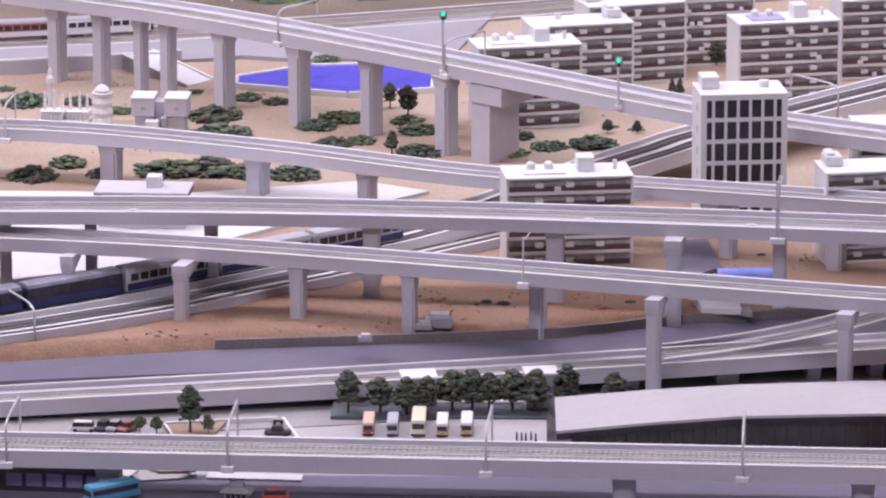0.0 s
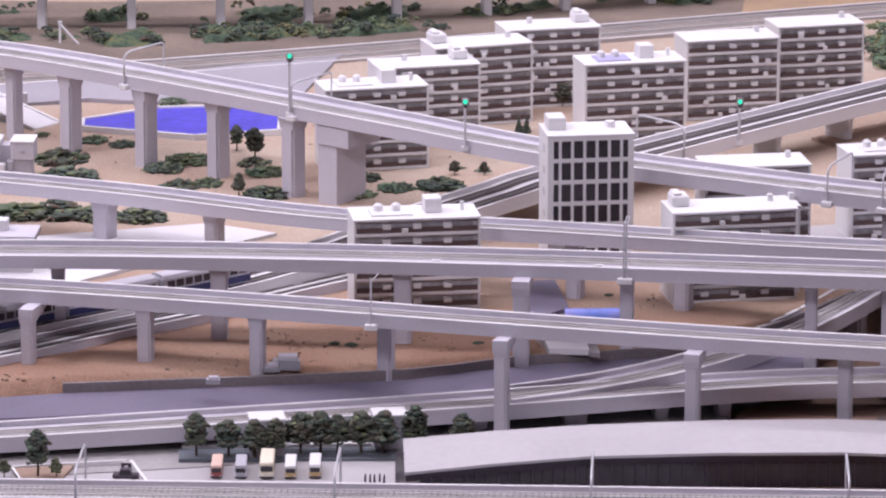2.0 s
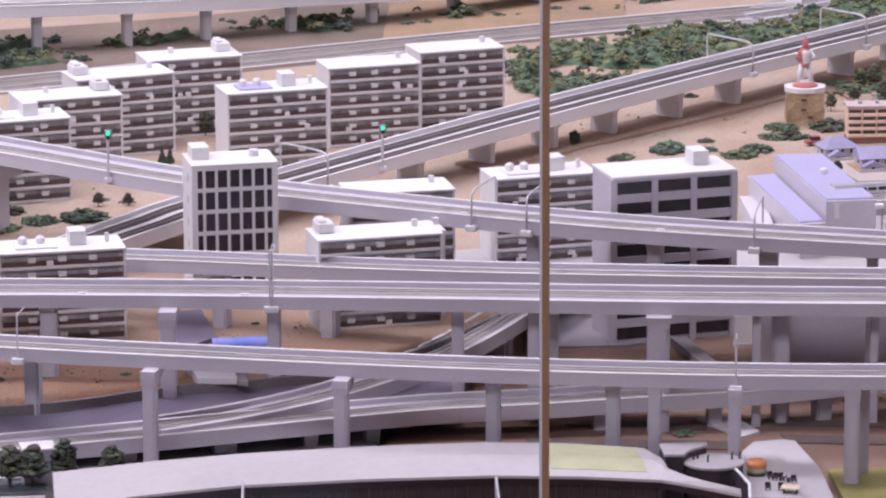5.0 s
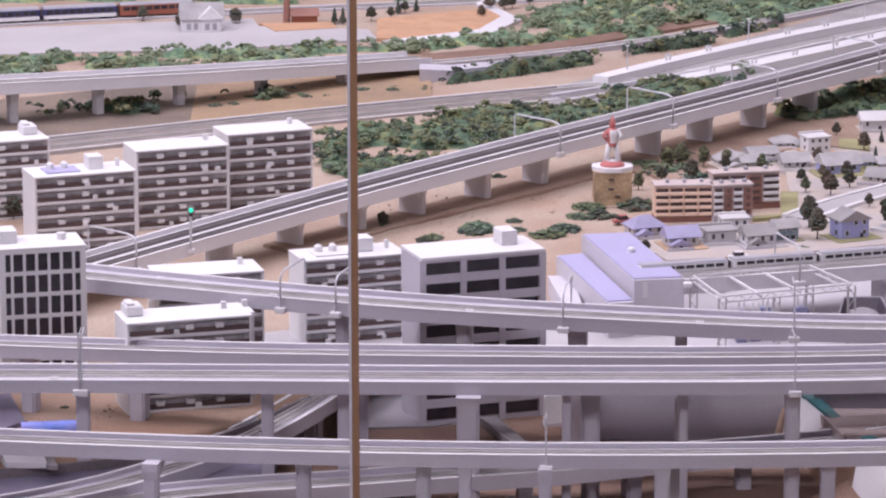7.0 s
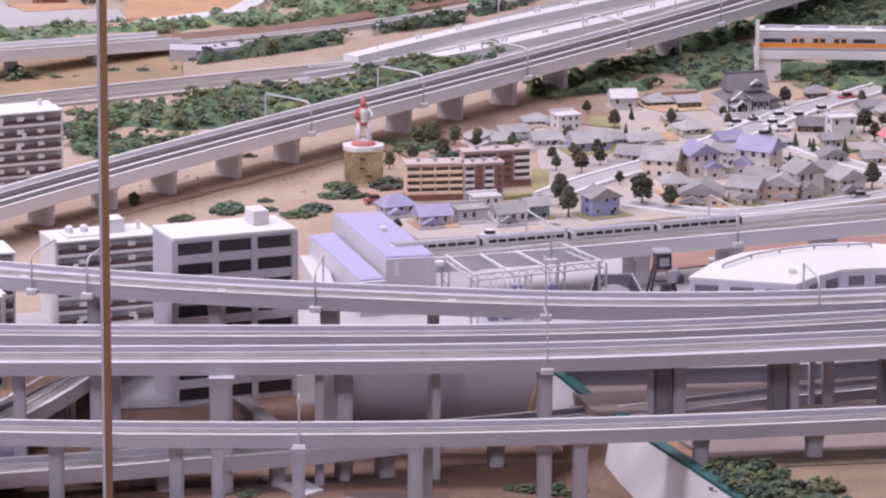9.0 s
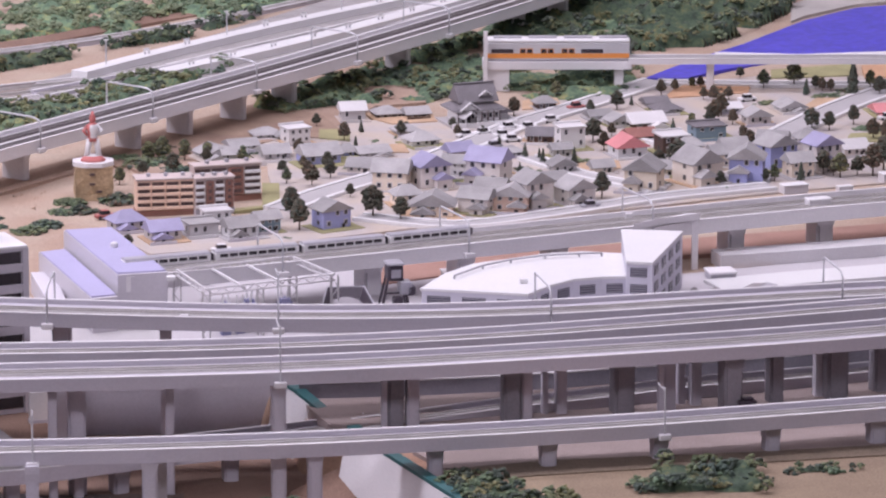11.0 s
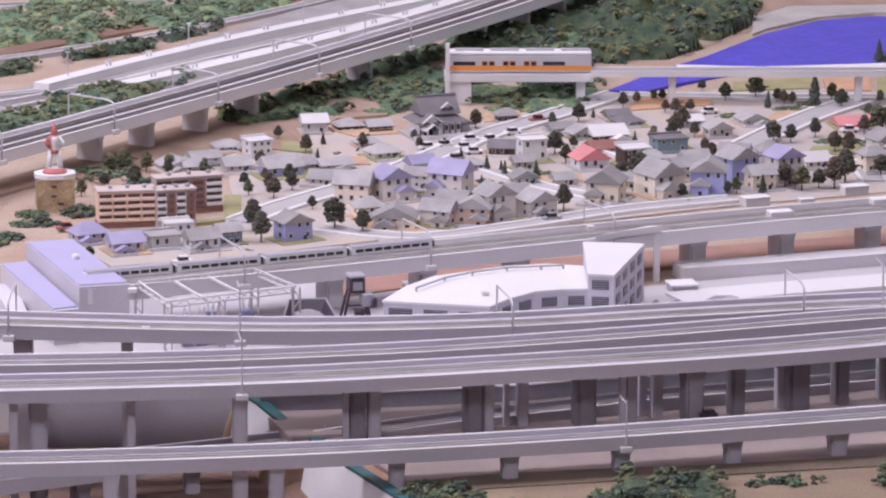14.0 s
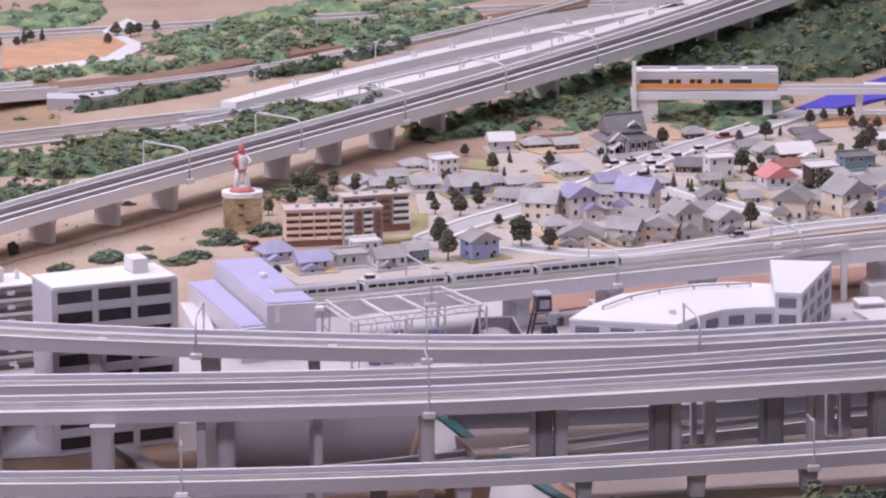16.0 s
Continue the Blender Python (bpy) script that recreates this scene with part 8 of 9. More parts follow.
def temple():
    """A two-tiered hall with a steep roof, white-edged gables and a porch, on a walled terrace."""
    t = thing("temple", pose(1.158, 9.640, 0.0045, 0, 0, 14), "dark-roofed temple hall with white-edged gables and a walled terrace", "temple")
    part("terrace", boxed(-0.064, -0.058, -0.004, 0.068, 0.04, 0.005), PAVING, t)
    part("terrace_wall", boxed(-0.066, -0.061, -0.004, 0.070, -0.058, 0.010), WHITE, t)
    part("terrace_wall", boxed(0.068, -0.058, -0.004, 0.071, 0.04, 0.010), WHITE, t)
    part("wall", boxed(-0.042, -0.030, 0.005, 0.044, 0.030, 0.030), WHITE, t)
    for i in range(8):
        x = -0.042 + i * 0.0123
        part("timber_post", boxed(x - 0.0012, -0.0312, 0.005, x + 0.0012, -0.0298, 0.029), DARK_BROWN, t)
    for i in (1, 2, 4, 5, 6):
        part("window", boxed(-0.039 + i * 0.0123, -0.0308, 0.012, -0.0335 + i * 0.0123, -0.0296, 0.022), GLASS_DARK, t)
    part("lower_roof", skirt_roof(0.086, 0.06, 0.030, 0.010, 0.040, 0.006), ROOFS["dark"], t, "dark tiled skirt roof")
    part("eaves_board", skirt_roof(0.086, 0.06, 0.0284, 0.0095, 0.0285, 0.0), WHITE, t, "white board under the eaves")
    part("upper_wall", boxed(-0.033, -0.021, 0.039, 0.035, 0.021, 0.046), WHITE, t)
    r = part("roof", roof_mesh(0.074, 0.05, 0.046, "gable", 0.030), ROOFS["dark"], t, "steep dark tiled roof")
    r.matrix_basis = pose(0.001, -0.025, 0)
    for sx in (-1, 1):
        g = part("gable", gable_panel(0.046, 0, 0.047, 0.026), WHITE, t)
        g.matrix_basis = pose(0.001 + sx * 0.037, 0, 0, 0, 0, 90)
    ridge = part("ridge", boxed(-0.041, -0.0022, 0.0755, 0.043, 0.0022, 0.0785, bevel=0.0006), ROOFS["dark"], t)
    for x, y, w, z, rise in ((-0.026, -0.052, 0.034, 0.034, 0.015), (0.016, -0.024, 0.020, 0.056, 0.009)):
        d = part("dormer_roof", gable_front(w, 0.04, z, rise), ROOFS["dark"], t)
        d.matrix_basis = pose(x, y, 0)
        g = part("gable", gable_panel(w - 0.004, 0.002, z - 0.001, rise - 0.0012), WHITE, t)
        g.matrix_basis = pose(x, y, 0)
        e = part("gable_edge", gable_front(w, 0.0016, z + 0.0012, rise, 0.0036), WHITE, t, "white gable edge board")
        e.matrix_basis = pose(x, y - 0.002, 0)
    p = part("porch_roof", gable_front(0.030, 0.03, 0.021, 0.012), ROOFS["white"], t, "pale porch roof")
    p.matrix_basis = pose(-0.026, -0.064, 0)
    for px in (-0.038, -0.014):
        part("post", boxed(px - 0.0014, -0.063, -0.003, px + 0.0014, -0.060, 0.021), WHITE, t)
    part("entrance", boxed(-0.034, -0.0322, 0.005, -0.018, -0.0305, 0.020), GLASS_DARK, t)
    part("wing", boxed(0.044, -0.016, 0.005, 0.066, 0.022, 0.020), WHITE, t)
    w = part("wing_roof", roof_mesh(0.030, 0.044, 0.020, "gable_y", 0.010), ROOFS["dark"], t)
    w.matrix_basis = pose(0.056, -0.019, 0)


temple()

# ---- river and far shore ----
slab("river", [(1.557, 10.028), (1.64, 10.019), (1.722, 10.094), (1.908, 10.21), (2.098, 10.265), (2.304, 10.282), (2.843, 10.328), (2.966, 10.789), (2.413, 10.776), (2.269, 10.805), (2.135, 10.763), (1.997, 10.628), (1.817, 10.371), (1.682, 10.209)], -0.004, 0.006, TARP, "bright blue model river", "water")
BANK = material("grey_bank", (0.45, 0.42, 0.40), 0.9, 300, 0.12, 10.0, 0.2, 0.3)
slab("river_bank", [(1.965, 10.623), (2.008, 10.686), (2.144, 10.809), (2.279, 10.851), (2.423, 10.822), (2.983, 10.849), (3.024, 11.004), (2.299, 10.948), (2.108, 10.954), (2.002, 10.824)], -0.004, 0.0055, BANK, "grey pebbly river bank", "bank")
slab("shore_soil", [(2.002, 10.826), (2.108, 10.956), (2.299, 10.950), (3.0, 11.006), (3.0, 11.7), (1.95, 11.6)], -0.004, 0.0058, MID_SOIL, "brown soil on the far shore", "ground")
slab("far_path", [(1.736, 10.246), (1.904, 10.191), (2.289, 10.213), (2.821, 10.246), (2.831, 10.283), (2.3, 10.262), (1.913, 10.24), (1.742, 10.283)], -0.004, 0.0075, PALE, "pale riverside path", "path")


# ---- the country halt at the back ----
x, y = (-0.415, 10.749)
t = thing("country_house", pose(x, y, 0, 0, 0, 6), "white country house with a steep grey roof", "house")
part("wall", boxed(-0.045, 0, -0.004, 0.042, 0.06, 0.034), WHITE, t)
r = part("roof", roof_mesh(0.087, 0.06, 0.034, "gable", 0.03), ROOFS["grey"], t)
r.matrix_basis = pose(-0.0015, 0, 0)
g = part("gable", roof_mesh(0.044, 0.035, 0.036, "gable_y", 0.022), WHITE, t)
g.matrix_basis = pose(0.016, -0.008, 0)
part("gable_wall", boxed(-0.005, -0.007, -0.004, 0.037, 0.02, 0.036), WHITE, t)
for wx in (-0.035, -0.02, 0.004, 0.020):
    part("window", boxed(wx, -0.0085 if wx > 0 else -0.001, 0.010, wx + 0.009, -0.006 if wx > 0 else 0.002, 0.024), GREY_PAINT, t)
part("plinth", boxed(-0.065, -0.03, -0.004, 0.075, 0.0, 0.003), DARK_CONCRETE, t)
slab("halt_paving", [(-1.056, 10.47), (-0.706, 10.519), (-0.351, 10.549), (-0.042, 10.664), (-0.06, 10.77), (-0.298, 10.816), (-0.313, 10.911), (-0.725, 10.826), (-1.085, 10.767)], -0.004, 0.005, PAVED_GREY, "pale grey paving of the country halt", "pavement")
slab("sand_field", [(-0.297, 10.843), (-0.14, 10.852), (-0.127, 10.785), (-0.26, 10.748)], -0.004, 0.0065, LOT[2], "sandy ground round the barn", "ground")
PATH_Z = viaduct("ground_level_line", "country track at the back of the layout", [(-2.2, 10.429, 0.004), (-1.567, 10.638, 0.004), (-0.933, 10.823, 0.004), (-0.3, 10.984, 0.004), (0.333, 11.121, 0.004), (0.967, 11.235, 0.004), (1.6, 11.324, 0.004)], 0.05, (), tracks=(0.5,), depth=0.01, lip=0.004)
zp = PATH_Z[0]
run = np.concatenate([[0], np.cumsum(np.linalg.norm(np.diff(zp[:, :2], axis=0), axis=1))])
halt_end = float(np.interp(-0.601, zp[:, 0], run))
for k, (body, label) in enumerate(((NAVY, "navy coach with a pale window band at the halt"), (NAVY, "navy coach with a pale window band at the halt"), (RUST, "rust-red freight wagon at the halt"))):
    rail_car(PATH_Z, halt_end + (k - 2) * 0.17, 0.166, 0.03, 0.032, 0.025, 0.0, body, GREY_PAINT, WHITE if k < 2 else None, label, "country train")
x, y = (-0.201, 10.851)
t = thing("barn", pose(x, y, 0, 0, 0, 5), "dark red barn with a tall brick chimney", "barn")
part("wall", boxed(-0.024, 0, -0.004, 0.03, 0.04, 0.022), RUST, t)
r = part("roof", roof_mesh(0.054, 0.04, 0.022, "gable", 0.012), BRICK, t)
r.matrix_basis = pose(0.003, 0, 0)
part("chimney", tube(bmesh.new(), [(-0.036, 0.01, -0.004), (-0.036, 0.01, 0.09)], [0.008, 0.006], 10), BRICK, t)
slab("sand_field", [(-0.042, 10.664), (0.055, 10.675), (0.176, 10.738), (0.241, 10.918), (0.206, 11.023), (-0.042, 10.904)], -0.004, 0.005, LOT[2], "orange sandy field at the halt", "ground")
slab("far_road", [(-0.03, 10.638), (0.078, 10.635), (0.2, 10.711), (0.271, 10.884), (0.242, 10.966), (0.207, 11.079), (0.259, 11.177), (0.235, 11.235), (0.176, 11.079), (0.229, 10.919), (0.177, 10.765), (0.055, 10.688)], -0.004, 0.0058, PALE, "pale curving country road", "road")
slab("far_track_bed", [(0.053, 10.382), (0.303, 10.502), (0.615, 10.774), (1.008, 11.074), (1.281, 11.283), (1.294, 11.394), (1.015, 11.159), (0.62, 10.862), (0.305, 10.585), (0.053, 10.482)], -0.004, 0.0055, LOAM, "reddish track bed behind the viaduct", "track bed")
viaduct("ground_level_line", "single pale track beside a hedge strip", [(0.06, 10.342, 0.01), (0.283, 10.44, 0.01), (0.507, 10.576, 0.01), (0.73, 10.748, 0.01), (0.953, 10.957, 0.01), (1.177, 11.202, 0.01), (1.4, 11.485, 0.01)], 0.03, (), tracks=(0.5,), depth=0.012, lip=0.003)
slab("abutment", [(0.047, 10.185), (0.11, 10.22), (0.24, 10.351), (0.241, 10.4), (0.11, 10.28), (0.047, 10.245)], -0.005, [0.030, 0.021, 0.008, 0.008, 0.021, 0.030], CONCRETE, "grey abutment at the viaduct's end", "abutment")


fp, fn = PATH_F
kp = PATH_K[0]
xs = np.linspace(-2.25, 0.07, 40)
near = [(x, float(np.interp(x, fp[:, 0] + fn[:, 0] * 0.137, fp[:, 1] + fn[:, 1] * 0.137))) for x in xs]
far = [(x, float(np.interp(x, kp[:, 0], kp[:, 1])) + 0.30) for x in xs]
grid_slab("back_soil", near[:32], far[:32], -0.006, 0.0050, 0.0050, GREY_SOIL, "grey-brown soil below the slim viaduct", "ground")
grid_slab("back_soil", near[31:], far[31:], -0.006, 0.0050, 0.0050, BACK_SOIL, "tan brown soil beside the slim viaduct", "ground")
ep, en = PATH_E
pick = [i for i in range(0, len(ep), 3) if -0.25 < ep[i][0] < 1.6]
# brown strip along the deck, its colour standing in for the deck's shade
under_shade = [tuple(ep[i][:2] + en[i] * 0.004) for i in pick] + [tuple(ep[i][:2] + en[i] * 0.09) for i in pick[::-1]]
slab("slope_soil_and_shade", under_shade, -0.006, 0.0056, MID_SOIL, "reddish brown soil strip painted as shade below the climbing viaduct", "ground")

slab("slope_soil_and_shade", [(0.447, 9.291), (0.578, 9.357), (0.627, 9.455), (0.742, 9.548), (0.873, 9.501), (0.893, 9.595), (0.868, 9.735), (0.756, 9.86), (0.599, 9.683), (0.428, 9.462), (0.393, 9.388)], -0.006, 0.0064, BROWN_SOIL, "dark reddish brown soil between the viaduct and the town", "ground")
slab("hillside_soil", [(0.466, 9.293), (0.567, 9.573), (0.702, 9.776), (0.832, 10.002), (0.944, 10.229), (1.033, 10.294), (1.093, 10.093), (1.087, 9.831), (0.983, 9.803), (0.914, 9.665), (0.848, 9.542), (0.757, 9.499), (0.653, 9.406), (0.559, 9.263), (0.498, 9.205)], -0.006, 0.0060, MID_SOIL, "reddish brown soil of the slope by the town", "ground")

# ---- foliage ----
PHI = (1 + 5 ** 0.5) / 2
ICO_V = np.array([(-1, PHI, 0), (1, PHI, 0), (-1, -PHI, 0), (1, -PHI, 0), (0, -1, PHI), (0, 1, PHI), (0, -1, -PHI), (0, 1, -PHI), (PHI, 0, -1), (PHI, 0, 1), (-PHI, 0, -1), (-PHI, 0, 1)]) / math.sqrt(1 + PHI * PHI)
ICO_F = np.array([(0, 11, 5), (0, 5, 1), (0, 1, 7), (0, 7, 10), (0, 10, 11), (1, 5, 9), (5, 11, 4), (11, 10, 2), (10, 7, 6), (7, 1, 8), (3, 9, 4), (3, 4, 2), (3, 2, 6), (3, 6, 8), (3, 8, 9), (4, 9, 5), (2, 4, 11), (6, 2, 10), (8, 6, 7), (9, 8, 1)])


def clump_mesh(name, centres, radii, mats, kinds, seed):
    """Many small uneven leaf clumps in one mesh."""
    rng = np.random.default_rng(seed)
    n = len(centres)
    jitter = rng.uniform(0.55, 1.35, (n, 12, 1))
    squash = np.stack([rng.uniform(0.8, 1.3, n), rng.uniform(0.8, 1.3, n), rng.uniform(0.55, 0.95, n)], 1)[:, None, :]
    a = rng.uniform(0, 6.28, n)
    rot = np.zeros((n, 3, 3))
    rot[:, 0, 0], rot[:, 0, 1], rot[:, 1, 0], rot[:, 1, 1], rot[:, 2, 2] = np.cos(a), -np.sin(a), np.sin(a), np.cos(a), 1
    v = np.einsum("nij,nkj->nki", rot, ICO_V[None] * jitter * squash) * np.asarray(radii)[:, None, None] + np.asarray(centres)[:, None, :]
    f = (ICO_F[None] + 12 * np.arange(n)[:, None, None]).reshape(-1, 3)
    me = bpy.data.meshes.new(name)
    me.from_pydata(v.reshape(-1, 3).tolist(), [], f.tolist())
    for m in mats:
        me.materials.append(m)
    me.polygons.foreach_set("material_index", np.repeat(np.asarray(kinds, np.int32), 20))
    me.polygons.foreach_set("use_smooth", np.ones(20 * n, bool))
    me.update()
    return me


def inside(poly, x, y):
    c = False
    j = len(poly) - 1
    for i in range(len(poly)):
        if (poly[i][1] > y) != (poly[j][1] > y) and x < (poly[j][0] - poly[i][0]) * (y - poly[i][1]) / (poly[j][1] - poly[i][1]) + poly[i][0]:
            c = not c
        j = i
    return c


FOLIAGE = [LEAF, LEAF_DARK, LEAF_OLIVE, LEAF_RUST, LEAF_TREE, LEAF_PALE]


def undergrowth(poly, height, seed, gaps, turf):
    """The turf mound below a patch of shrubs."""
    step = 0.010
    xs = np.arange(min(p[0] for p in poly), max(p[0] for p in poly), step)
    ys = np.arange(min(p[1] for p in poly), max(p[1] for p in poly), step)
    gx, gy = np.meshgrid(xs, ys)
    hit = np.zeros(gx.shape, bool)
    for (x0, y0), (x1, y1) in zip(poly, poly[1:] + poly[:1]):
        if y0 != y1:
            hit ^= ((y0 > gy) != (y1 > gy)) & (gx < (x1 - x0) * (gy - y0) / (y1 - y0) + x0)
    fade = hit.astype(float)
    for _ in range(4):
        pad = np.pad(fade, 1)
        fade = (pad[1:-1, 1:-1] + pad[:-2, 1:-1] + pad[2:, 1:-1] + pad[1:-1, :-2] + pad[1:-1, 2:]) / 5
    z = np.full(gx.shape, -1.0)
    for j, i in np.argwhere(hit):
        x, y = gx[j, i], gy[j, i]
        gap = noise.noise((x * 7, y * 7, seed * 1.7)) - gaps + 0.12 * noise.noise((x * 40, y * 40, seed))
        hill = height * (0.5 + 0.9 * max(0, noise.noise((x * 14, y * 14, 5.0 + seed)) + 0.35))
        tuft = noise.noise((x * 60, y * 60, seed)) * 0.35 + noise.noise((x * 130, y * 130, seed)) * 0.25
        rise = min(max(gap / 0.22, 0), 1) * min(max((fade[j, i] - 0.5) / 0.45, 0), 1)
        z[j, i] = gz(x, y) - 0.006 + rise * (0.006 + hill * (0.75 + tuft))
    w = len(xs)
    ok = z > -0.5
    quads = ok[:-1, :-1] & ok[1:, :-1] & ok[:-1, 1:] & ok[1:, 1:]
    rim = ok & ~(np.pad(ok, 1)[:-2, 1:-1] & np.pad(ok, 1)[2:, 1:-1] & np.pad(ok, 1)[1:-1, :-2] & np.pad(ok, 1)[1:-1, 2:])
    z[rim] = np.array([gz(a, b) for a, b in zip(gx[rim], gy[rim])]) - 0.006
    me = bpy.data.meshes.new("undergrowth")
    me.from_pydata(np.stack([gx.ravel(), gy.ravel(), np.where(ok, z, 0).ravel()], 1).tolist(), [], [(j * w + i, j * w + i + 1, (j + 1) * w + i + 1, (j + 1) * w + i) for j, i in np.argwhere(quads).tolist()])
    me.materials.append(turf)
    me.polygons.foreach_set("use_smooth", np.ones(len(me.polygons), bool))
    me.update()
    tagged(new("undergrowth", me), "mottled green scenery turf under the shrubs", "undergrowth", kind="stuff")


def thicket(poly, count, size, weights, seed, label, height=0.02, gaps=-0.28, pale=False):
    """A dense patch of low shrubs."""
    rnd = random.Random(seed)
    xs, ys = [p[0] for p in poly], [p[1] for p in poly]
    centres, radii, kinds = [], [], []
    count, size = int(count * 3.4), size * 0.85
    for _ in range(count * 3):
        x, y = rnd.uniform(min(xs), max(xs)), rnd.uniform(min(ys), max(ys))
        if not inside(poly, x, y) or noise.noise((x * 7, y * 7, seed * 1.7)) < gaps:
            continue
        hill = height * (0.5 + 0.9 * max(0, noise.noise((x * 14, y * 14, 5.0 + seed)) + 0.35))
        tone = noise.noise((x * 10, y * 10, 9.0 + seed))
        kind = rnd.choices((0, 1, 2, 3), weights)[0] if rnd.random() < 0.6 else (2 if tone > 0.22 else 0 if tone > -0.1 else 1)
        big = size * rnd.uniform(0.45, 1.2)
        base = gz(x, y) + rnd.uniform(0.35, 0.85) * hill
        for k in range(16):
            a, up = rnd.uniform(0, 2 * math.pi), rnd.random() ** 0.7
            out = big * math.sqrt(1 - up * up) * rnd.uniform(0.75, 1.1)
            centres.append((x + out * math.cos(a), y + out * math.sin(a), base + big * 0.9 * up * rnd.uniform(0.8, 1.1)))
            radii.append(big * rnd.uniform(0.22, 0.40))
            kinds.append(kind if rnd.random() < 0.8 else rnd.choices((0, 1, 2, 3), weights)[0])
        if len(centres) >= count:
            break
    if pale:
        kinds = [{0: 5, 1: 0, 2: 5}.get(k, k) for k in kinds]
    undergrowth(poly, height, seed, gaps, TURF_PALE if pale else TURF_DARK if weights[1] > weights[0] else TURF)
    me = clump_mesh("shrubs", centres, radii, FOLIAGE, kinds, seed)
    tagged(new("shrubs", me), label, "shrubs", kind="stuff")


thicket([(-0.156, 9.648), (0.1, 9.855), (0.384, 10.0), (0.575, 10.167), (0.748, 10.323), (0.715, 10.185), (0.42, 9.783), (0.205, 9.566), (0.073, 9.365), (-0.075, 9.222), (-0.152, 9.335)], 2600, 0.013, (5, 3, 3, 0), 3, "dense mixed green shrubs between the tracks", 0.022)
thicket([(-0.545, 9.255), (-0.382, 9.347), (-0.164, 9.622), (-0.16, 9.336), (-0.272, 9.192), (-0.473, 9.058)], 300, 0.012, (5, 3, 3, 0), 4, "green shrubs behind the apartment blocks", 0.018)
thicket([(-0.972, 10.191), (-0.69, 10.274), (-0.041, 10.444), (0.245, 10.577), (0.618, 10.819), (0.882, 11.074), (0.893, 11.216), (0.508, 11.111), (0.292, 10.976), (0.249, 10.76), (-0.042, 10.571), (-0.351, 10.54), (-0.704, 10.485), (-0.994, 10.435)], 2600, 0.014, (6, 1, 3, 0), 5, "bright green hedge strip along the back", 0.018, pale=True)
thicket([(0.086, 10.148), (0.237, 10.241), (0.422, 10.371), (0.427, 10.484), (0.265, 10.412), (0.11, 10.256)], 330, 0.012, (3, 6, 0, 0), 6, "row of dark bushes beside the line", 0.022)
thicket([(0.48, 10.47), (0.646, 10.575), (0.837, 10.8), (0.844, 10.895), (0.653, 10.685), (0.484, 10.572)], 330, 0.012, (3, 6, 0, 0), 7, "row of dark bushes beside the platform", 0.022)
thicket([(1.302, 10.57), (1.555, 10.987), (1.919, 11.506), (2.088, 11.335), (2.004, 10.766), (1.835, 10.475), (1.673, 10.3), (1.579, 10.348), (1.526, 9.999), (1.281, 9.977), (1.217, 9.972)], 2800, 0.016, (4, 5, 2, 0), 8, "wooded hillside of dense dark green trees", 0.045)
thicket([(1.217, 9.972), (1.116, 9.788), (1.024, 9.764), (0.964, 9.832), (0.789, 9.75), (0.727, 9.812), (0.805, 9.946), (0.945, 10.108), (1.113, 10.384), (1.292, 10.584)], 900, 0.014, (5, 3, 2, 0), 9, "green scrub on the slope below the viaduct", 0.026)
thicket([(1.088, 10.153), (1.185, 10.391), (1.298, 10.638), (1.387, 10.763), (1.609, 10.672), (1.554, 10.104), (1.548, 9.915), (1.474, 9.841), (1.377, 9.8), (1.284, 9.867), (1.251, 9.97), (1.182, 9.965), (1.098, 9.824), (1.032, 9.837), (0.998, 9.956)], 760, 0.014, (5, 4, 2, 0), 19, "green scrub round the raised halt", 0.016, -0.34)
thicket([(-1.433, 9.369), (-1.124, 9.476), (-0.919, 9.595), (-0.711, 9.749), (-0.494, 9.84), (-0.161, 9.957), (-0.163, 10.084), (-0.613, 9.964), (-0.934, 9.758), (-1.139, 9.609), (-1.464, 9.578)], 900, 0.013, (4, 5, 1, 0), 10, "green bushes along the slim viaduct", 0.022, 0.02)
thicket([(-2.083, 9.295), (-1.876, 9.351), (-1.719, 9.273), (-1.411, 9.376), (-1.133, 9.498), (-0.925, 9.604), (-0.944, 9.801), (-1.381, 9.702), (-1.934, 9.648), (-2.145, 9.583)], 900, 0.013, (4, 6, 0, 1), 11, "green bushes below the slim viaduct", 0.022, 0.04)
thicket([(0.465, 10.632), (0.614, 10.721), (0.846, 10.899), (1.022, 11.063), (1.04, 11.256), (0.737, 11.106), (0.48, 10.951)], 700, 0.014, (6, 2, 3, 0), 12, "green hedge strip beyond the station", 0.018, pale=True)
thicket([(0.775, 6.878), (0.796, 6.96), (0.824, 6.988), (0.867, 6.976), (0.881, 6.912), (0.906, 6.863), (0.969, 6.829), (0.966, 6.721), (0.794, 6.733)], 520, 0.013, (5, 6, 0, 0), 13, "dark green bushes on the raised bank", 0.016, -0.5)
thicket([(1.037, 6.836), (1.115, 6.971), (1.211, 7.003), (1.261, 6.936), (1.243, 6.812)], 300, 0.013, (5, 6, 0, 0), 14, "deep green bushes on the raised bank", 0.022)
thicket([(1.274, 6.916), (1.333, 6.903), (1.398, 6.92), (1.392, 6.951), (1.294, 6.957)], 90, 0.011, (5, 6, 0, 0), 15, "low green bushes on the raised bank", 0.012)
thicket([(1.423, 6.942), (1.507, 6.988), (1.656, 7.015), (1.626, 6.882), (1.484, 6.874)], 260, 0.012, (5, 6, 0, 0), 16, "low green bushes on the raised bank", 0.016)
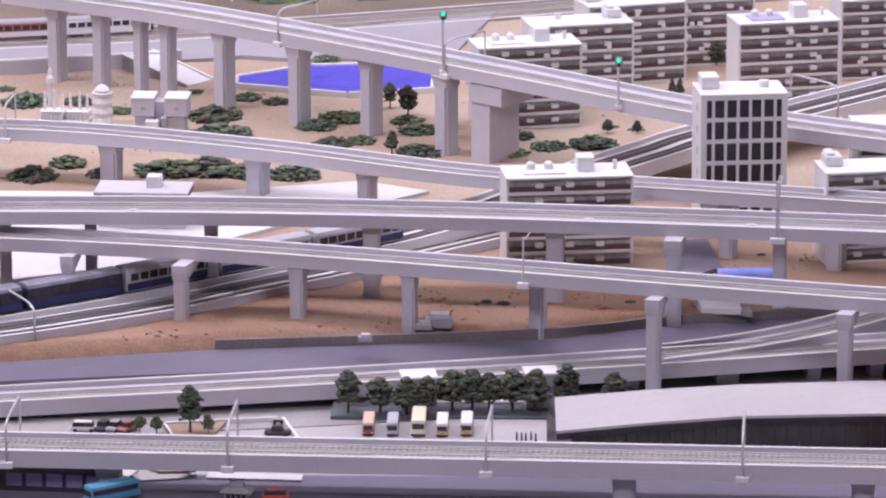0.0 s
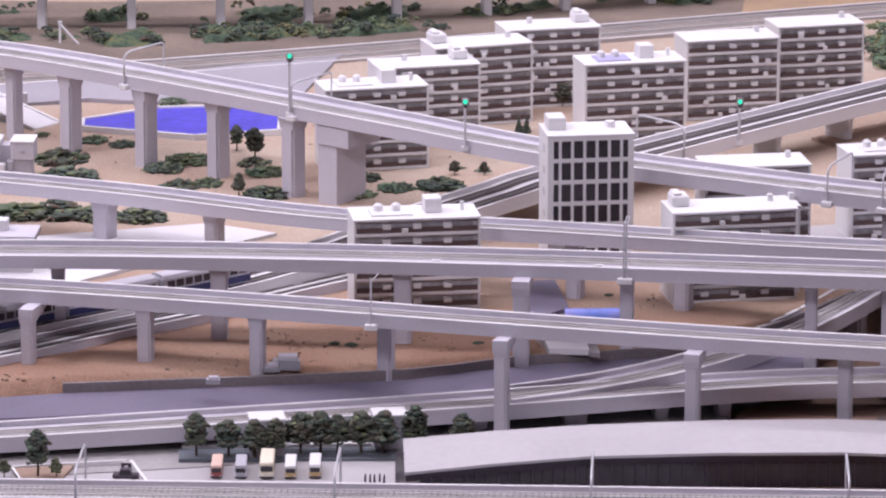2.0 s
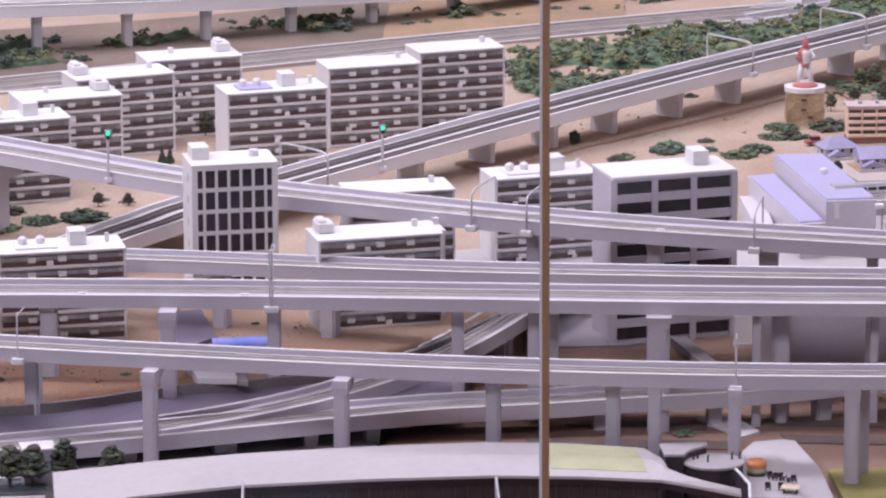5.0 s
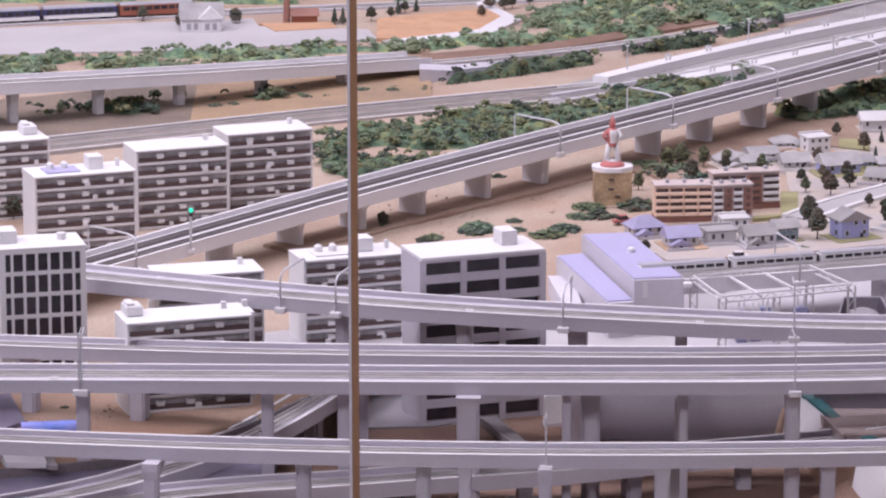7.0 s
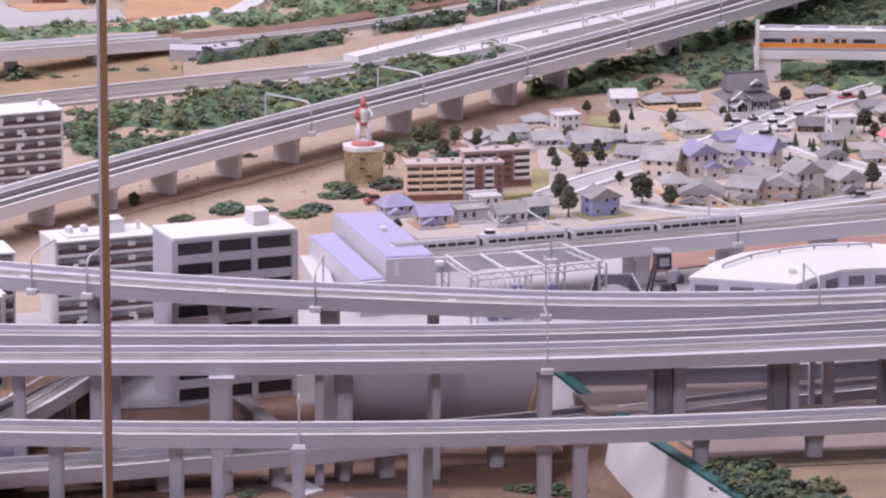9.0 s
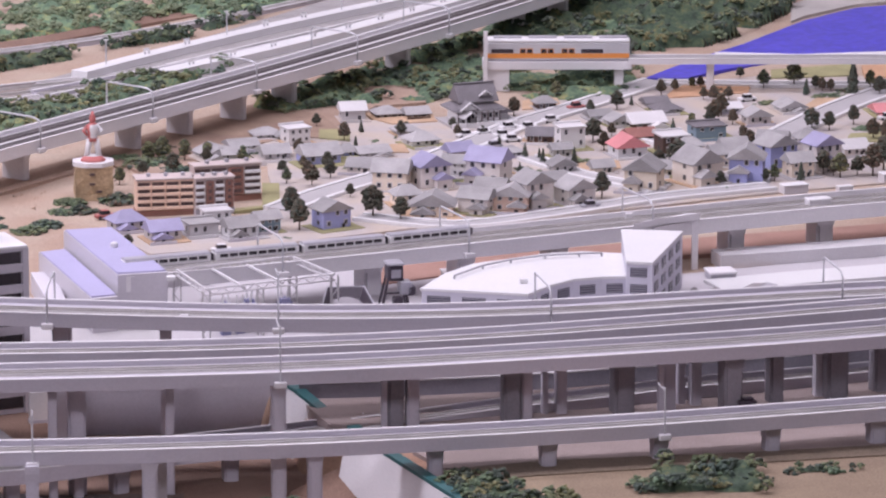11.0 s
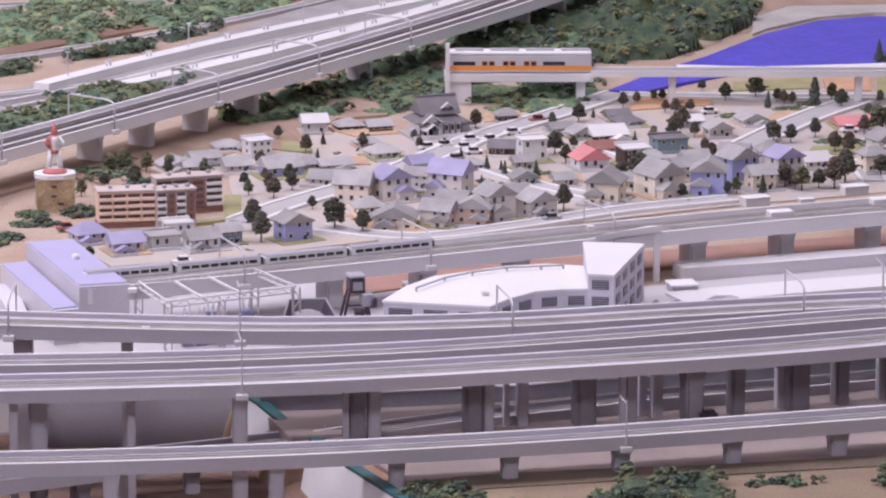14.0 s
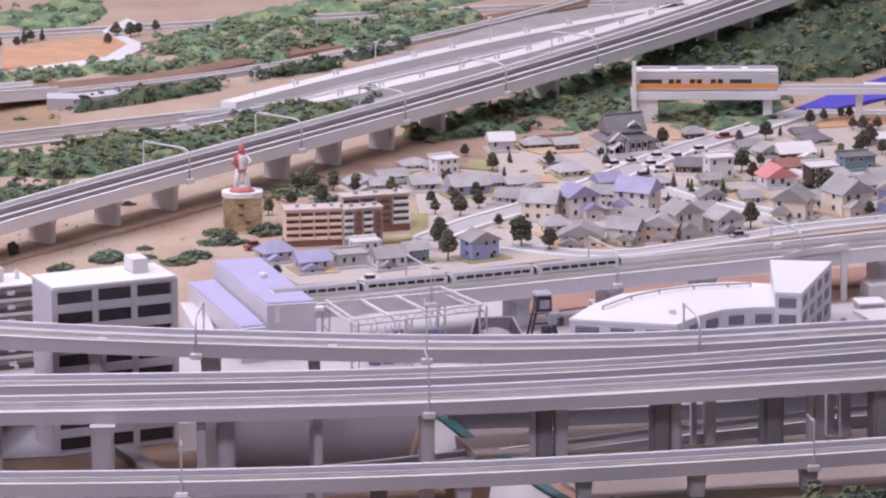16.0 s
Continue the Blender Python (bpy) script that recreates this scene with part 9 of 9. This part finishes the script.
thicket([(0.404, 10.897), (0.415, 11.175), (0.837, 11.616), (1.854, 12.707), (1.753, 12.008), (1.037, 11.367), (0.739, 11.142)], 500, 0.014, (6, 2, 3, 0), 17, "green hedge strip at the far edge", 0.018, pale=True)


thicket([(-1.058, 11.133), (-0.62, 11.13), (-0.47, 11.155), (-0.368, 11.082), (-0.118, 11.083), (0.133, 11.162), (0.211, 11.32), (0.14, 11.699), (-1.111, 11.729)], 900, 0.014, (6, 2, 3, 0), 18, "green hedge beyond the country track", 0.018, pale=True)

thicket([(2.010, 10.900), (2.035, 10.905), (2.075, 10.985), (2.130, 11.140), (2.300, 11.150), (2.480, 11.120), (2.480, 11.320), (2.040, 11.330), (1.990, 11.100)], 420, 0.015, (3, 7, 0, 0), 20, "dark green bushes on the far shore", 0.022)


def bush_mesh(seed, weights):
    rnd = random.Random(seed)
    centres, radii, kinds = [], [], []
    for k in range(170):
        a, r = rnd.uniform(0, 6.28), rnd.random() ** 0.6 * 0.46
        x, y = r * math.cos(a), r * math.sin(a)
        z = rnd.uniform(0.02, 0.40) * (1 - r * 1.4)
        centres.append((x, y, max(z, 0.02)))
        radii.append(rnd.uniform(0.040, 0.085))
        kinds.append(rnd.choices((0, 1, 2, 3), weights)[0])
    return clump_mesh("bush", centres, radii, FOLIAGE, kinds, seed)


BUSHES = [bush_mesh(s, w) for s, w in ((1, (7, 3, 0, 0)), (2, (3, 7, 0, 0)), (3, (8, 2, 0, 0)), (4, (2, 7, 0, 2)))]


def bushes(rows, flat, label, group, only=None, lift=0.0):
    for i, (x, y, s) in enumerate(rows):
        ob = new("bush", BUSHES[only if only is not None else i % 4])
        ob.matrix_basis = pose(x, y, gz(x, y) + lift - 0.001, 0, 0, 47 * i) @ Matrix.Diagonal((s, s * 1.15, s * flat, 1))
        tagged(ob, label, "bush", group)


bushes([(-1.865, 8.488, 0.089), (-1.771, 8.499, 0.059), (-1.688, 8.443, 0.049), (-1.517, 8.417, 0.093), (-1.484, 8.574, 0.05), (-1.48, 8.277, 0.106), (-1.522, 8.021, 0.103), (-1.458, 8.033, 0.112), (-1.391, 8.025, 0.084), (-1.331, 8.367, 0.068), (-1.297, 8.431, 0.078), (-1.282, 8.239, 0.067), (-1.239, 8.269, 0.057), (-1.131, 8.201, 0.076), (-1.15, 8.363, 0.067), (-1.183, 8.427, 0.058), (-0.926, 8.266, 0.057), (-0.847, 8.292, 0.081), (-0.977, 8.211, 0.057), (-1.737, 7.959, 0.084), (-1.699, 8.059, 0.066), (-1.314, 8.019, 0.084), (-1.586, 8.611, 0.03), (-1.63, 7.988, 0.056), (-1.921, 8.583, 0.04), (-1.429, 8.545, 0.049), (-1.392, 8.888, 0.061), (-1.056, 8.919, 0.051)], 0.62, "low dark green bush on tan soil", "field bushes")
bushes([(0.143, 8.832, 0.07), (0.21, 8.897, 0.032), (0.346, 9.007, 0.056), (0.438, 9.012, 0.072), (0.062, 8.763, 0.044), (0.298, 8.824, 0.06), (0.267, 8.78, 0.06), (0.363, 8.931, 0.061), (0.495, 9.313, 0.085), (0.556, 9.26, 0.063), (0.466, 9.366, 0.064), (0.617, 9.389, 0.047), (0.405, 9.071, 0.045), (0.535, 9.455, 0.065), (-0.023, 8.867, 0.04), (0.188, 9.278, 0.032), (0.327, 8.924, 0.051), (0.492, 9.457, 0.043), (0.539, 9.341, 0.064), (-0.26, 10.015, 0.041), (-0.193, 10.052, 0.041), (-0.068, 10.104, 0.046), (-0.006, 10.137, 0.034), (0.057, 10.133, 0.03), (-0.136, 10.049, 0.027)], 0.66, "dark green bush on tan soil", "field bushes")
bushes([(0.95, 9.475, 0.043), (0.727, 9.384, 0.053), (1.06, 9.105, 0.052), (1.197, 9.19, 0.053), (1.225, 9.167, 0.042), (1.144, 9.277, 0.042), (1.321, 9.243, 0.064), (1.438, 9.03, 0.052), (1.544, 8.97, 0.052), (1.49, 9.025, 0.046), (1.918, 9.478, 0.077), (1.96, 9.463, 0.066), (2.06, 9.788, 0.068), (1.687, 9.886, 0.057), (1.767, 9.75, 0.067), (2.184, 9.775, 0.057), (1.018, 9.301, 0.047), (1.002, 9.501, 0.048), (1.891, 9.806, 0.068), (1.945, 9.847, 0.068), (1.429, 9.105, 0.052), (1.176, 9.034, 0.041), (1.265, 9.223, 0.038), (0.88, 9.419, 0.054), (0.893, 9.223, 0.063), (0.71, 8.666, 0.04)], 0.5, "dark green garden hedge in the town", "garden bushes")
bushes([(-0.903, 7.28, 0.017), (-0.877, 7.275, 0.019), (-0.689, 7.304, 0.017), (-0.515, 7.606, 0.014), (-0.631, 8.395, 0.038), (-0.982, 8.338, 0.058), (-0.832, 8.423, 0.033), (-0.786, 8.405, 0.033), (-0.913, 8.273, 0.053), (-0.848, 8.298, 0.067), (0.141, 8.817, 0.06), (0.051, 8.752, 0.04), (-0.025, 8.851, 0.04), (0.211, 8.822, 0.04)], 0.6, "small dark bush on bare soil", "field bushes", 1)
bushes([(0.532, 7.233, 0.028), (0.552, 7.226, 0.025), (0.662, 7.232, 0.034), (0.142, 7.223, 0.033), (0.600, 7.215, 0.055), (0.635, 7.195, 0.060), (0.560, 7.225, 0.045)], 0.7, "green bush on the sunken yard", "yard bushes", 0, 0.018)


bushes([(-0.361, 9.943, 0.04), (-0.325, 9.959, 0.036), (-0.255, 9.986, 0.022), (-0.183, 10.031, 0.036), (-0.143, 10.041, 0.028), (-0.07, 10.098, 0.034), (-0.007, 10.097, 0.04), (0.017, 10.055, 0.022), (0.056, 10.107, 0.03), (-0.289, 9.976, 0.02), (-0.11, 10.07, 0.02)], 0.8, "dark round bush on tan brown soil", "field bushes", 1)


def tree_mesh(kind, seed):
    """Crown of many small clumps and a forked trunk, one unit high."""
    rnd = random.Random(seed)
    centres, radii, kinds = [], [], []
    weights = {"d": (0, 3, 0, 1, 9), "g": (4, 3, 2, 0, 3), "o": (1, 1, 6, 0, 4), "r": (0, 0, 0, 6, 5), "c": (0, 8, 0, 0, 3), "n": (1, 5, 0, 0, 5)}[kind]
    for k in range(300):
        if kind == "c":
            z = rnd.uniform(0.10, 0.97)
            r = (1 - z) * 0.24 * rnd.random() ** 0.5
            rad = 0.030 + 0.045 * (1 - z)
        else:
            u = rnd.random()
            z = 0.30 + 0.64 * u
            r = 0.38 * math.sin(math.pi * min(1, 0.22 + u * 0.76)) ** 0.7 * rnd.random() ** 0.4
            if kind != "n":
                r *= 0.80 + 0.55 * noise.noise((seed * 2.3 + ord(kind), u * 4, 0.9))
            else:
                r *= 0.72 + 0.5 * noise.noise((seed * 3.1, u * 5, 0.5))
            rad = rnd.uniform(0.038, 0.075)
        a = rnd.uniform(0, 6.28)
        lump = 1 + 0.30 * noise.noise((math.cos(a) * 1.5, math.sin(a) * 1.5, z * 4 + seed))
        centres.append((r * lump * math.cos(a), r * lump * math.sin(a), z))
        radii.append(rad)
        kinds.append(rnd.choices((0, 1, 2, 3, 4), weights)[0])
    crown = clump_mesh("crown", centres, radii, FOLIAGE, kinds, seed)
    bm = bmesh.new()
    tube(bm, [(0, 0, -0.05), (0.01, 0, 0.25), (0, 0.01, 0.6)], [0.035, 0.025, 0.012], 6)
    for k in range(4):
        a = k * 1.6 + seed
        tube(bm, [(0, 0, 0.28 + 0.04 * k), (0.12 * math.cos(a), 0.12 * math.sin(a), 0.5 + 0.04 * k)], [0.016, 0.007], 5)
    trunk = bpy.data.meshes.new("trunk")
    bm.to_mesh(trunk)
    bm.free()
    trunk.materials.append(BARK)
    return trunk, crown


TREE_KINDS = {k: [tree_mesh(k, s) for s in (1, 2, 3)] for k in "dgorcn"}
TREE_WORDS = {"d": "dark green model tree", "g": "green model tree", "o": "olive green model tree", "r": "rust-brown model tree", "c": "slim dark conifer", "n": "narrow dark green model tree"}


def tree(x, y, h, kind, i, where, wide=1.0, z=None):
    t = thing("tree", pose(x, y, (gz(x, y) if z is None else z), 0, 0, 71 * i) @ Matrix.Diagonal((h * wide, h * wide, h, 1)), TREE_WORDS[kind] + " " + where, "tree", "trees " + where)
    trunk, crown = TREE_KINDS[kind][i % 3]
    share("trunk", trunk, t, Matrix.Identity(4))
    share("crown", crown, t, Matrix.Identity(4))


for rows in (
    [(0.74, 8.729, 0.058, 'd'), (0.879, 8.814, 0.061, 'd'), (0.926, 8.782, 0.046, 'd'), (0.75, 9.113, 0.031, 'g'), (0.794, 9.089, 0.042, 'r'), (0.834, 9.153, 0.036, 'd'), (0.791, 9.237, 0.027, 'r'), (0.683, 9.299, 0.036, 'g'), (0.891, 9.484, 0.039, 'r'), (0.85, 9.622, 0.028, 'd'), (0.931, 9.56, 0.026, 'c'), (0.907, 9.419, 0.024, 'c'), (1.003, 9.515, 0.033, 'd'), (1.111, 9.578, 0.024, 'd'), (1.244, 9.685, 0.04, 'r'), (1.215, 9.293, 0.03, 'c'), (1.299, 9.223, 0.034, 'c'), (1.242, 9.239, 0.03, 'c'), (1.372, 9.338, 0.039, 'r'), (1.363, 9.423, 0.048, 'd'), (1.406, 9.471, 0.028, 'r'), (1.396, 9.691, 0.029, 'd'), (1.454, 9.724, 0.04, 'd'), (1.488, 9.759, 0.022, 'c')],
    [(1.562, 9.854, 0.034, 'r'), (1.635, 9.916, 0.025, 'o'), (1.655, 9.776, 0.036, 'r'), (1.648, 9.641, 0.047, 'r'), (1.749, 10.011, 0.025, 'd'), (1.778, 9.901, 0.041, 'g'), (1.842, 9.912, 0.053, 'o'), (1.851, 9.824, 0.036, 'c'), (1.88, 9.879, 0.03, 'd'), (1.944, 9.814, 0.059, 'c'), (1.997, 9.808, 0.041, 'd'), (1.65, 9.324, 0.039, 'r'), (1.491, 9.087, 0.048, 'd'), (1.485, 9.162, 0.059, 'd'), (1.451, 9.166, 0.038, 'd'), (1.308, 8.927, 0.051, 'd'), (1.646, 9.036, 0.033, 'g'), (1.694, 9.03, 0.038, 'c'), (1.772, 9.052, 0.048, 'o'), (1.807, 9.068, 0.038, 'd'), (1.746, 9.084, 0.048, 'd'), (1.865, 9.111, 0.066, 'd'), (1.942, 9.153, 0.045, 'd'), (1.832, 9.479, 0.039, 'd')],
    [(1.889, 9.528, 0.04, 'd'), (1.799, 9.483, 0.046, 'd'), (1.991, 9.55, 0.04, 'r'), (2.039, 9.567, 0.051, 'd'), (2.076, 9.59, 0.051, 'g'), (2.112, 9.57, 0.047, 'd'), (2.033, 9.713, 0.029, 'o'), (1.567, 9.486, 0.028, 'g'), (1.656, 9.553, 0.033, 'r'), (0.536, 9.366, 0.043, 'o'), (0.576, 9.336, 0.043, 'o'), (0.547, 9.214, 0.044, 'd'), (0.615, 9.307, 0.032, 'd'), (0.491, 9.21, 0.031, 'd'), (0.432, 8.621, 0.026, 'd'), (2.17, 10.274, 0.052, 'c'), (2.191, 10.271, 0.052, 'c'), (2.266, 10.263, 0.052, 'd'), (1.652, 9.915, 0.027, 'r'), (0.983, 9.177, 0.025, 'd'), (0.855, 8.986, 0.027, 'd'), (1.161, 9.508, 0.02, 'd'), (1.54, 9.008, 0.029, 'd'), (1.627, 9.028, 0.027, 'd')],
    [(0.733, 8.821, 0.06, 'd'), (0.793, 9.349, 0.036, 'r'), (0.792, 9.148, 0.038, 'r'), (0.835, 9.218, 0.038, 'd'), (0.749, 9.202, 0.027, 'd'), (0.791, 8.778, 0.048, 'o'), (1.24, 9.275, 0.023, 'c'), (1.178, 9.385, 0.026, 'c'), (1.111, 9.498, 0.026, 'r'), (1.184, 9.13, 0.027, 'c'), (1.531, 9.506, 0.026, 'c'), (1.576, 9.556, 0.026, 'o'), (1.609, 9.552, 0.033, 'd'), (1.624, 9.578, 0.048, 'r'), (1.652, 9.413, 0.03, 'r'), (1.762, 9.067, 0.032, 'r'), (1.9, 9.386, 0.043, 'r'), (1.922, 9.358, 0.048, 'r'), (1.835, 9.06, 0.063, 'r'), (2.014, 9.536, 0.062, 'o'), (2.058, 9.559, 0.055, 'r'), (2.091, 9.528, 0.051, 'r'), (1.992, 9.879, 0.039, 'o'), (1.963, 9.911, 0.057, 'c'), (2.14, 9.892, 0.034, 'o'), (2.082, 9.84, 0.03, 'o'), (1.596, 9.891, 0.027, 'r'), (1.639, 9.8, 0.027, 'r'), (1.689, 9.795, 0.029, 'r'), (1.017, 9.545, 0.024, 'd'), (1.351, 9.86, 0.034, 'o'), (1.89, 9.86, 0.03, 'r'), (1.907, 9.858, 0.027, 'r')],
):
    for i, (x, y, h, kind) in enumerate(rows):
        tree(x, y, h, kind, i, "among the town houses", 0.95 if kind != "c" else 0.9, 0.004)
for i, (x, y, h, kind) in enumerate([(-1.227, 8.526, 0.047, 'n'), (-1.186, 8.461, 0.058, 'n'), (-1.175, 8.187, 0.043, 'n'), (-0.987, 8.3, 0.04, 'r'), (-0.832, 8.377, 0.027, 'd'), (-0.782, 8.383, 0.025, 'd'), (-0.75, 8.699, 0.034, 'c'), (-0.736, 8.7, 0.034, 'c'), (-0.691, 8.935, 0.045, 'd'), (-1.06, 8.909, 0.02, 'd')]):
    tree(x, y, h, kind, i, "on the tan field")
for i, (x, y, h, kind) in enumerate([(-0.145, 8.971, 0.031, 'o'), (-0.025, 8.858, 0.03, 'd'), (0.445, 9.156, 0.035, 'o'), (0.4, 9.071, 0.045, 'o'), (0.62, 9.358, 0.036, 'o'), (0.508, 9.343, 0.043, 'o'), (0.535, 9.362, 0.038, 'o')]):
    tree(x, y, h, kind, i, "near the statue")
for i, (x, y, s) in enumerate([(-1.055, 6.895, 0.066), (-1.009, 6.898, 0.056), (-0.970, 6.893, 0.060), (-0.941, 6.897, 0.060), (-0.908, 6.920, 0.064), (-0.880, 6.924, 0.066), (-0.856, 6.928, 0.060), (-0.822, 6.930, 0.066), (-0.790, 6.934, 0.066), (-0.747, 6.955, 0.068), (-0.682, 6.985, 0.050)]):
    tree(x, y, s, "n", i, "in the row beside the buses", (1.05, 1.2, 1.3)[i % 3], -0.067)
for i, (x, y, s) in enumerate([(-1.262, 6.772, 0.070), (-1.235, 6.768, 0.030), (-1.333, 6.768, 0.024), (-1.308, 6.762, 0.026), (-1.222, 6.560, 0.032)]):
    tree(x, y, s, "n" if i < 1 else "g", i, "in the yard's planting bed", (0.95, 1.0, 1.2, 1.2, 1.0)[i], -0.066)
for i, (x, y, h, kind) in enumerate([(-0.552, 10.9, 0.037, 'd'), (-0.348, 10.855, 0.039, 'd'), (-0.134, 10.863, 0.037, 'c'), (-0.116, 10.863, 0.037, 'c'), (-0.055, 10.902, 0.032, 'd'), (-0.012, 10.928, 0.027, 'd'), (0.004, 10.983, 0.032, 'c'), (0.044, 11.01, 0.03, 'c'), (0.186, 10.931, 0.03, 'r'), (0.206, 11.02, 0.037, 'r'), (0.237, 11.019, 0.037, 'd'), (0.256, 11.047, 0.03, 'd'), (0.294, 11.074, 0.03, 'd'), (0.019, 10.996, 0.027, 'd'), (-0.47, 10.831, 0.029, 'd')]):
    tree(x, y, h, kind, i, "by the country halt")
bushes([(-1.04, 6.508, 0.035), (-0.991, 6.502, 0.035), (-0.942, 6.495, 0.035), (-0.899, 6.526, 0.035), (-0.85, 6.519, 0.035), (-0.801, 6.512, 0.035), (-0.757, 6.544, 0.035), (-0.709, 6.537, 0.035), (-0.66, 6.53, 0.035), (-0.616, 6.561, 0.035), (-0.568, 6.554, 0.035), (-0.519, 6.547, 0.035), (-0.474, 6.579, 0.035), (-0.426, 6.572, 0.035), (-0.379, 6.565, 0.035), (-0.333, 6.596, 0.035)], 0.8, "dull green street shrub along the road", "street shrubs", 1)


# ---- grit ----
def grit(poly, count, lo, hi, mats, seed, label):
    rnd = random.Random(seed)
    xs, ys = [p[0] for p in poly], [p[1] for p in poly]
    centres, radii, kinds = [], [], []
    while len(centres) < count:
        x, y = rnd.uniform(min(xs), max(xs)), rnd.uniform(min(ys), max(ys))
        if inside(poly, x, y) and noise.noise((x * 11, y * 11, seed)) > -0.1:
            centres.append((x, y, gz(x, y)))
            radii.append(lo + (hi - lo) * rnd.random() ** 3)
            kinds.append(rnd.randrange(len(mats)))
    me = clump_mesh("grit", centres, radii, mats, kinds, seed)
    tagged(new("grit", me), label, "grit", kind="stuff")


STONE = material("tan_stone", (0.36, 0.24, 0.17), 0.95, 300, 0.2, 20.0, 0.2, 0.4)
STONE_DARK = material("dark_stone", (0.19, 0.14, 0.12), 0.95, 300, 0.2, 20.0, 0.2, 0.4)
grit([(-1.492, 6.962), (-1.259, 7.058), (-0.774, 7.18), (-0.617, 7.295), (-0.37, 7.39), (-0.326, 7.666), (-0.723, 7.514), (-1.054, 7.372), (-1.347, 7.078)], 700, 0.0010, 0.0034, [STONE, STONE, STONE_DARK, SOIL], 31, "loose grit on the reddish mound")
grit([(-1.779, 7.892), (-0.988, 8.106), (-0.712, 8.383), (-0.94, 8.703), (-1.675, 8.844), (-1.95, 8.671)], 600, 0.0010, 0.0030, [STONE, STONE, STONE_DARK, SOIL], 32, "loose grit on the tan field")
grit([(-0.063, 8.806), (0.257, 8.79), (0.472, 9.058), (0.492, 9.457), (0.25, 9.265), (-0.064, 9.037)], 350, 0.0010, 0.0030, [STONE, STONE, STONE_DARK, SOIL], 33, "loose grit round the statue")
grit([(0.774, 6.919), (1.561, 6.896), (1.608, 7.109), (1.117, 7.038), (0.797, 6.982)], 500, 0.0010, 0.0030, [STONE, STONE, STONE_DARK, SOIL], 34, "loose grit on the raised bank")
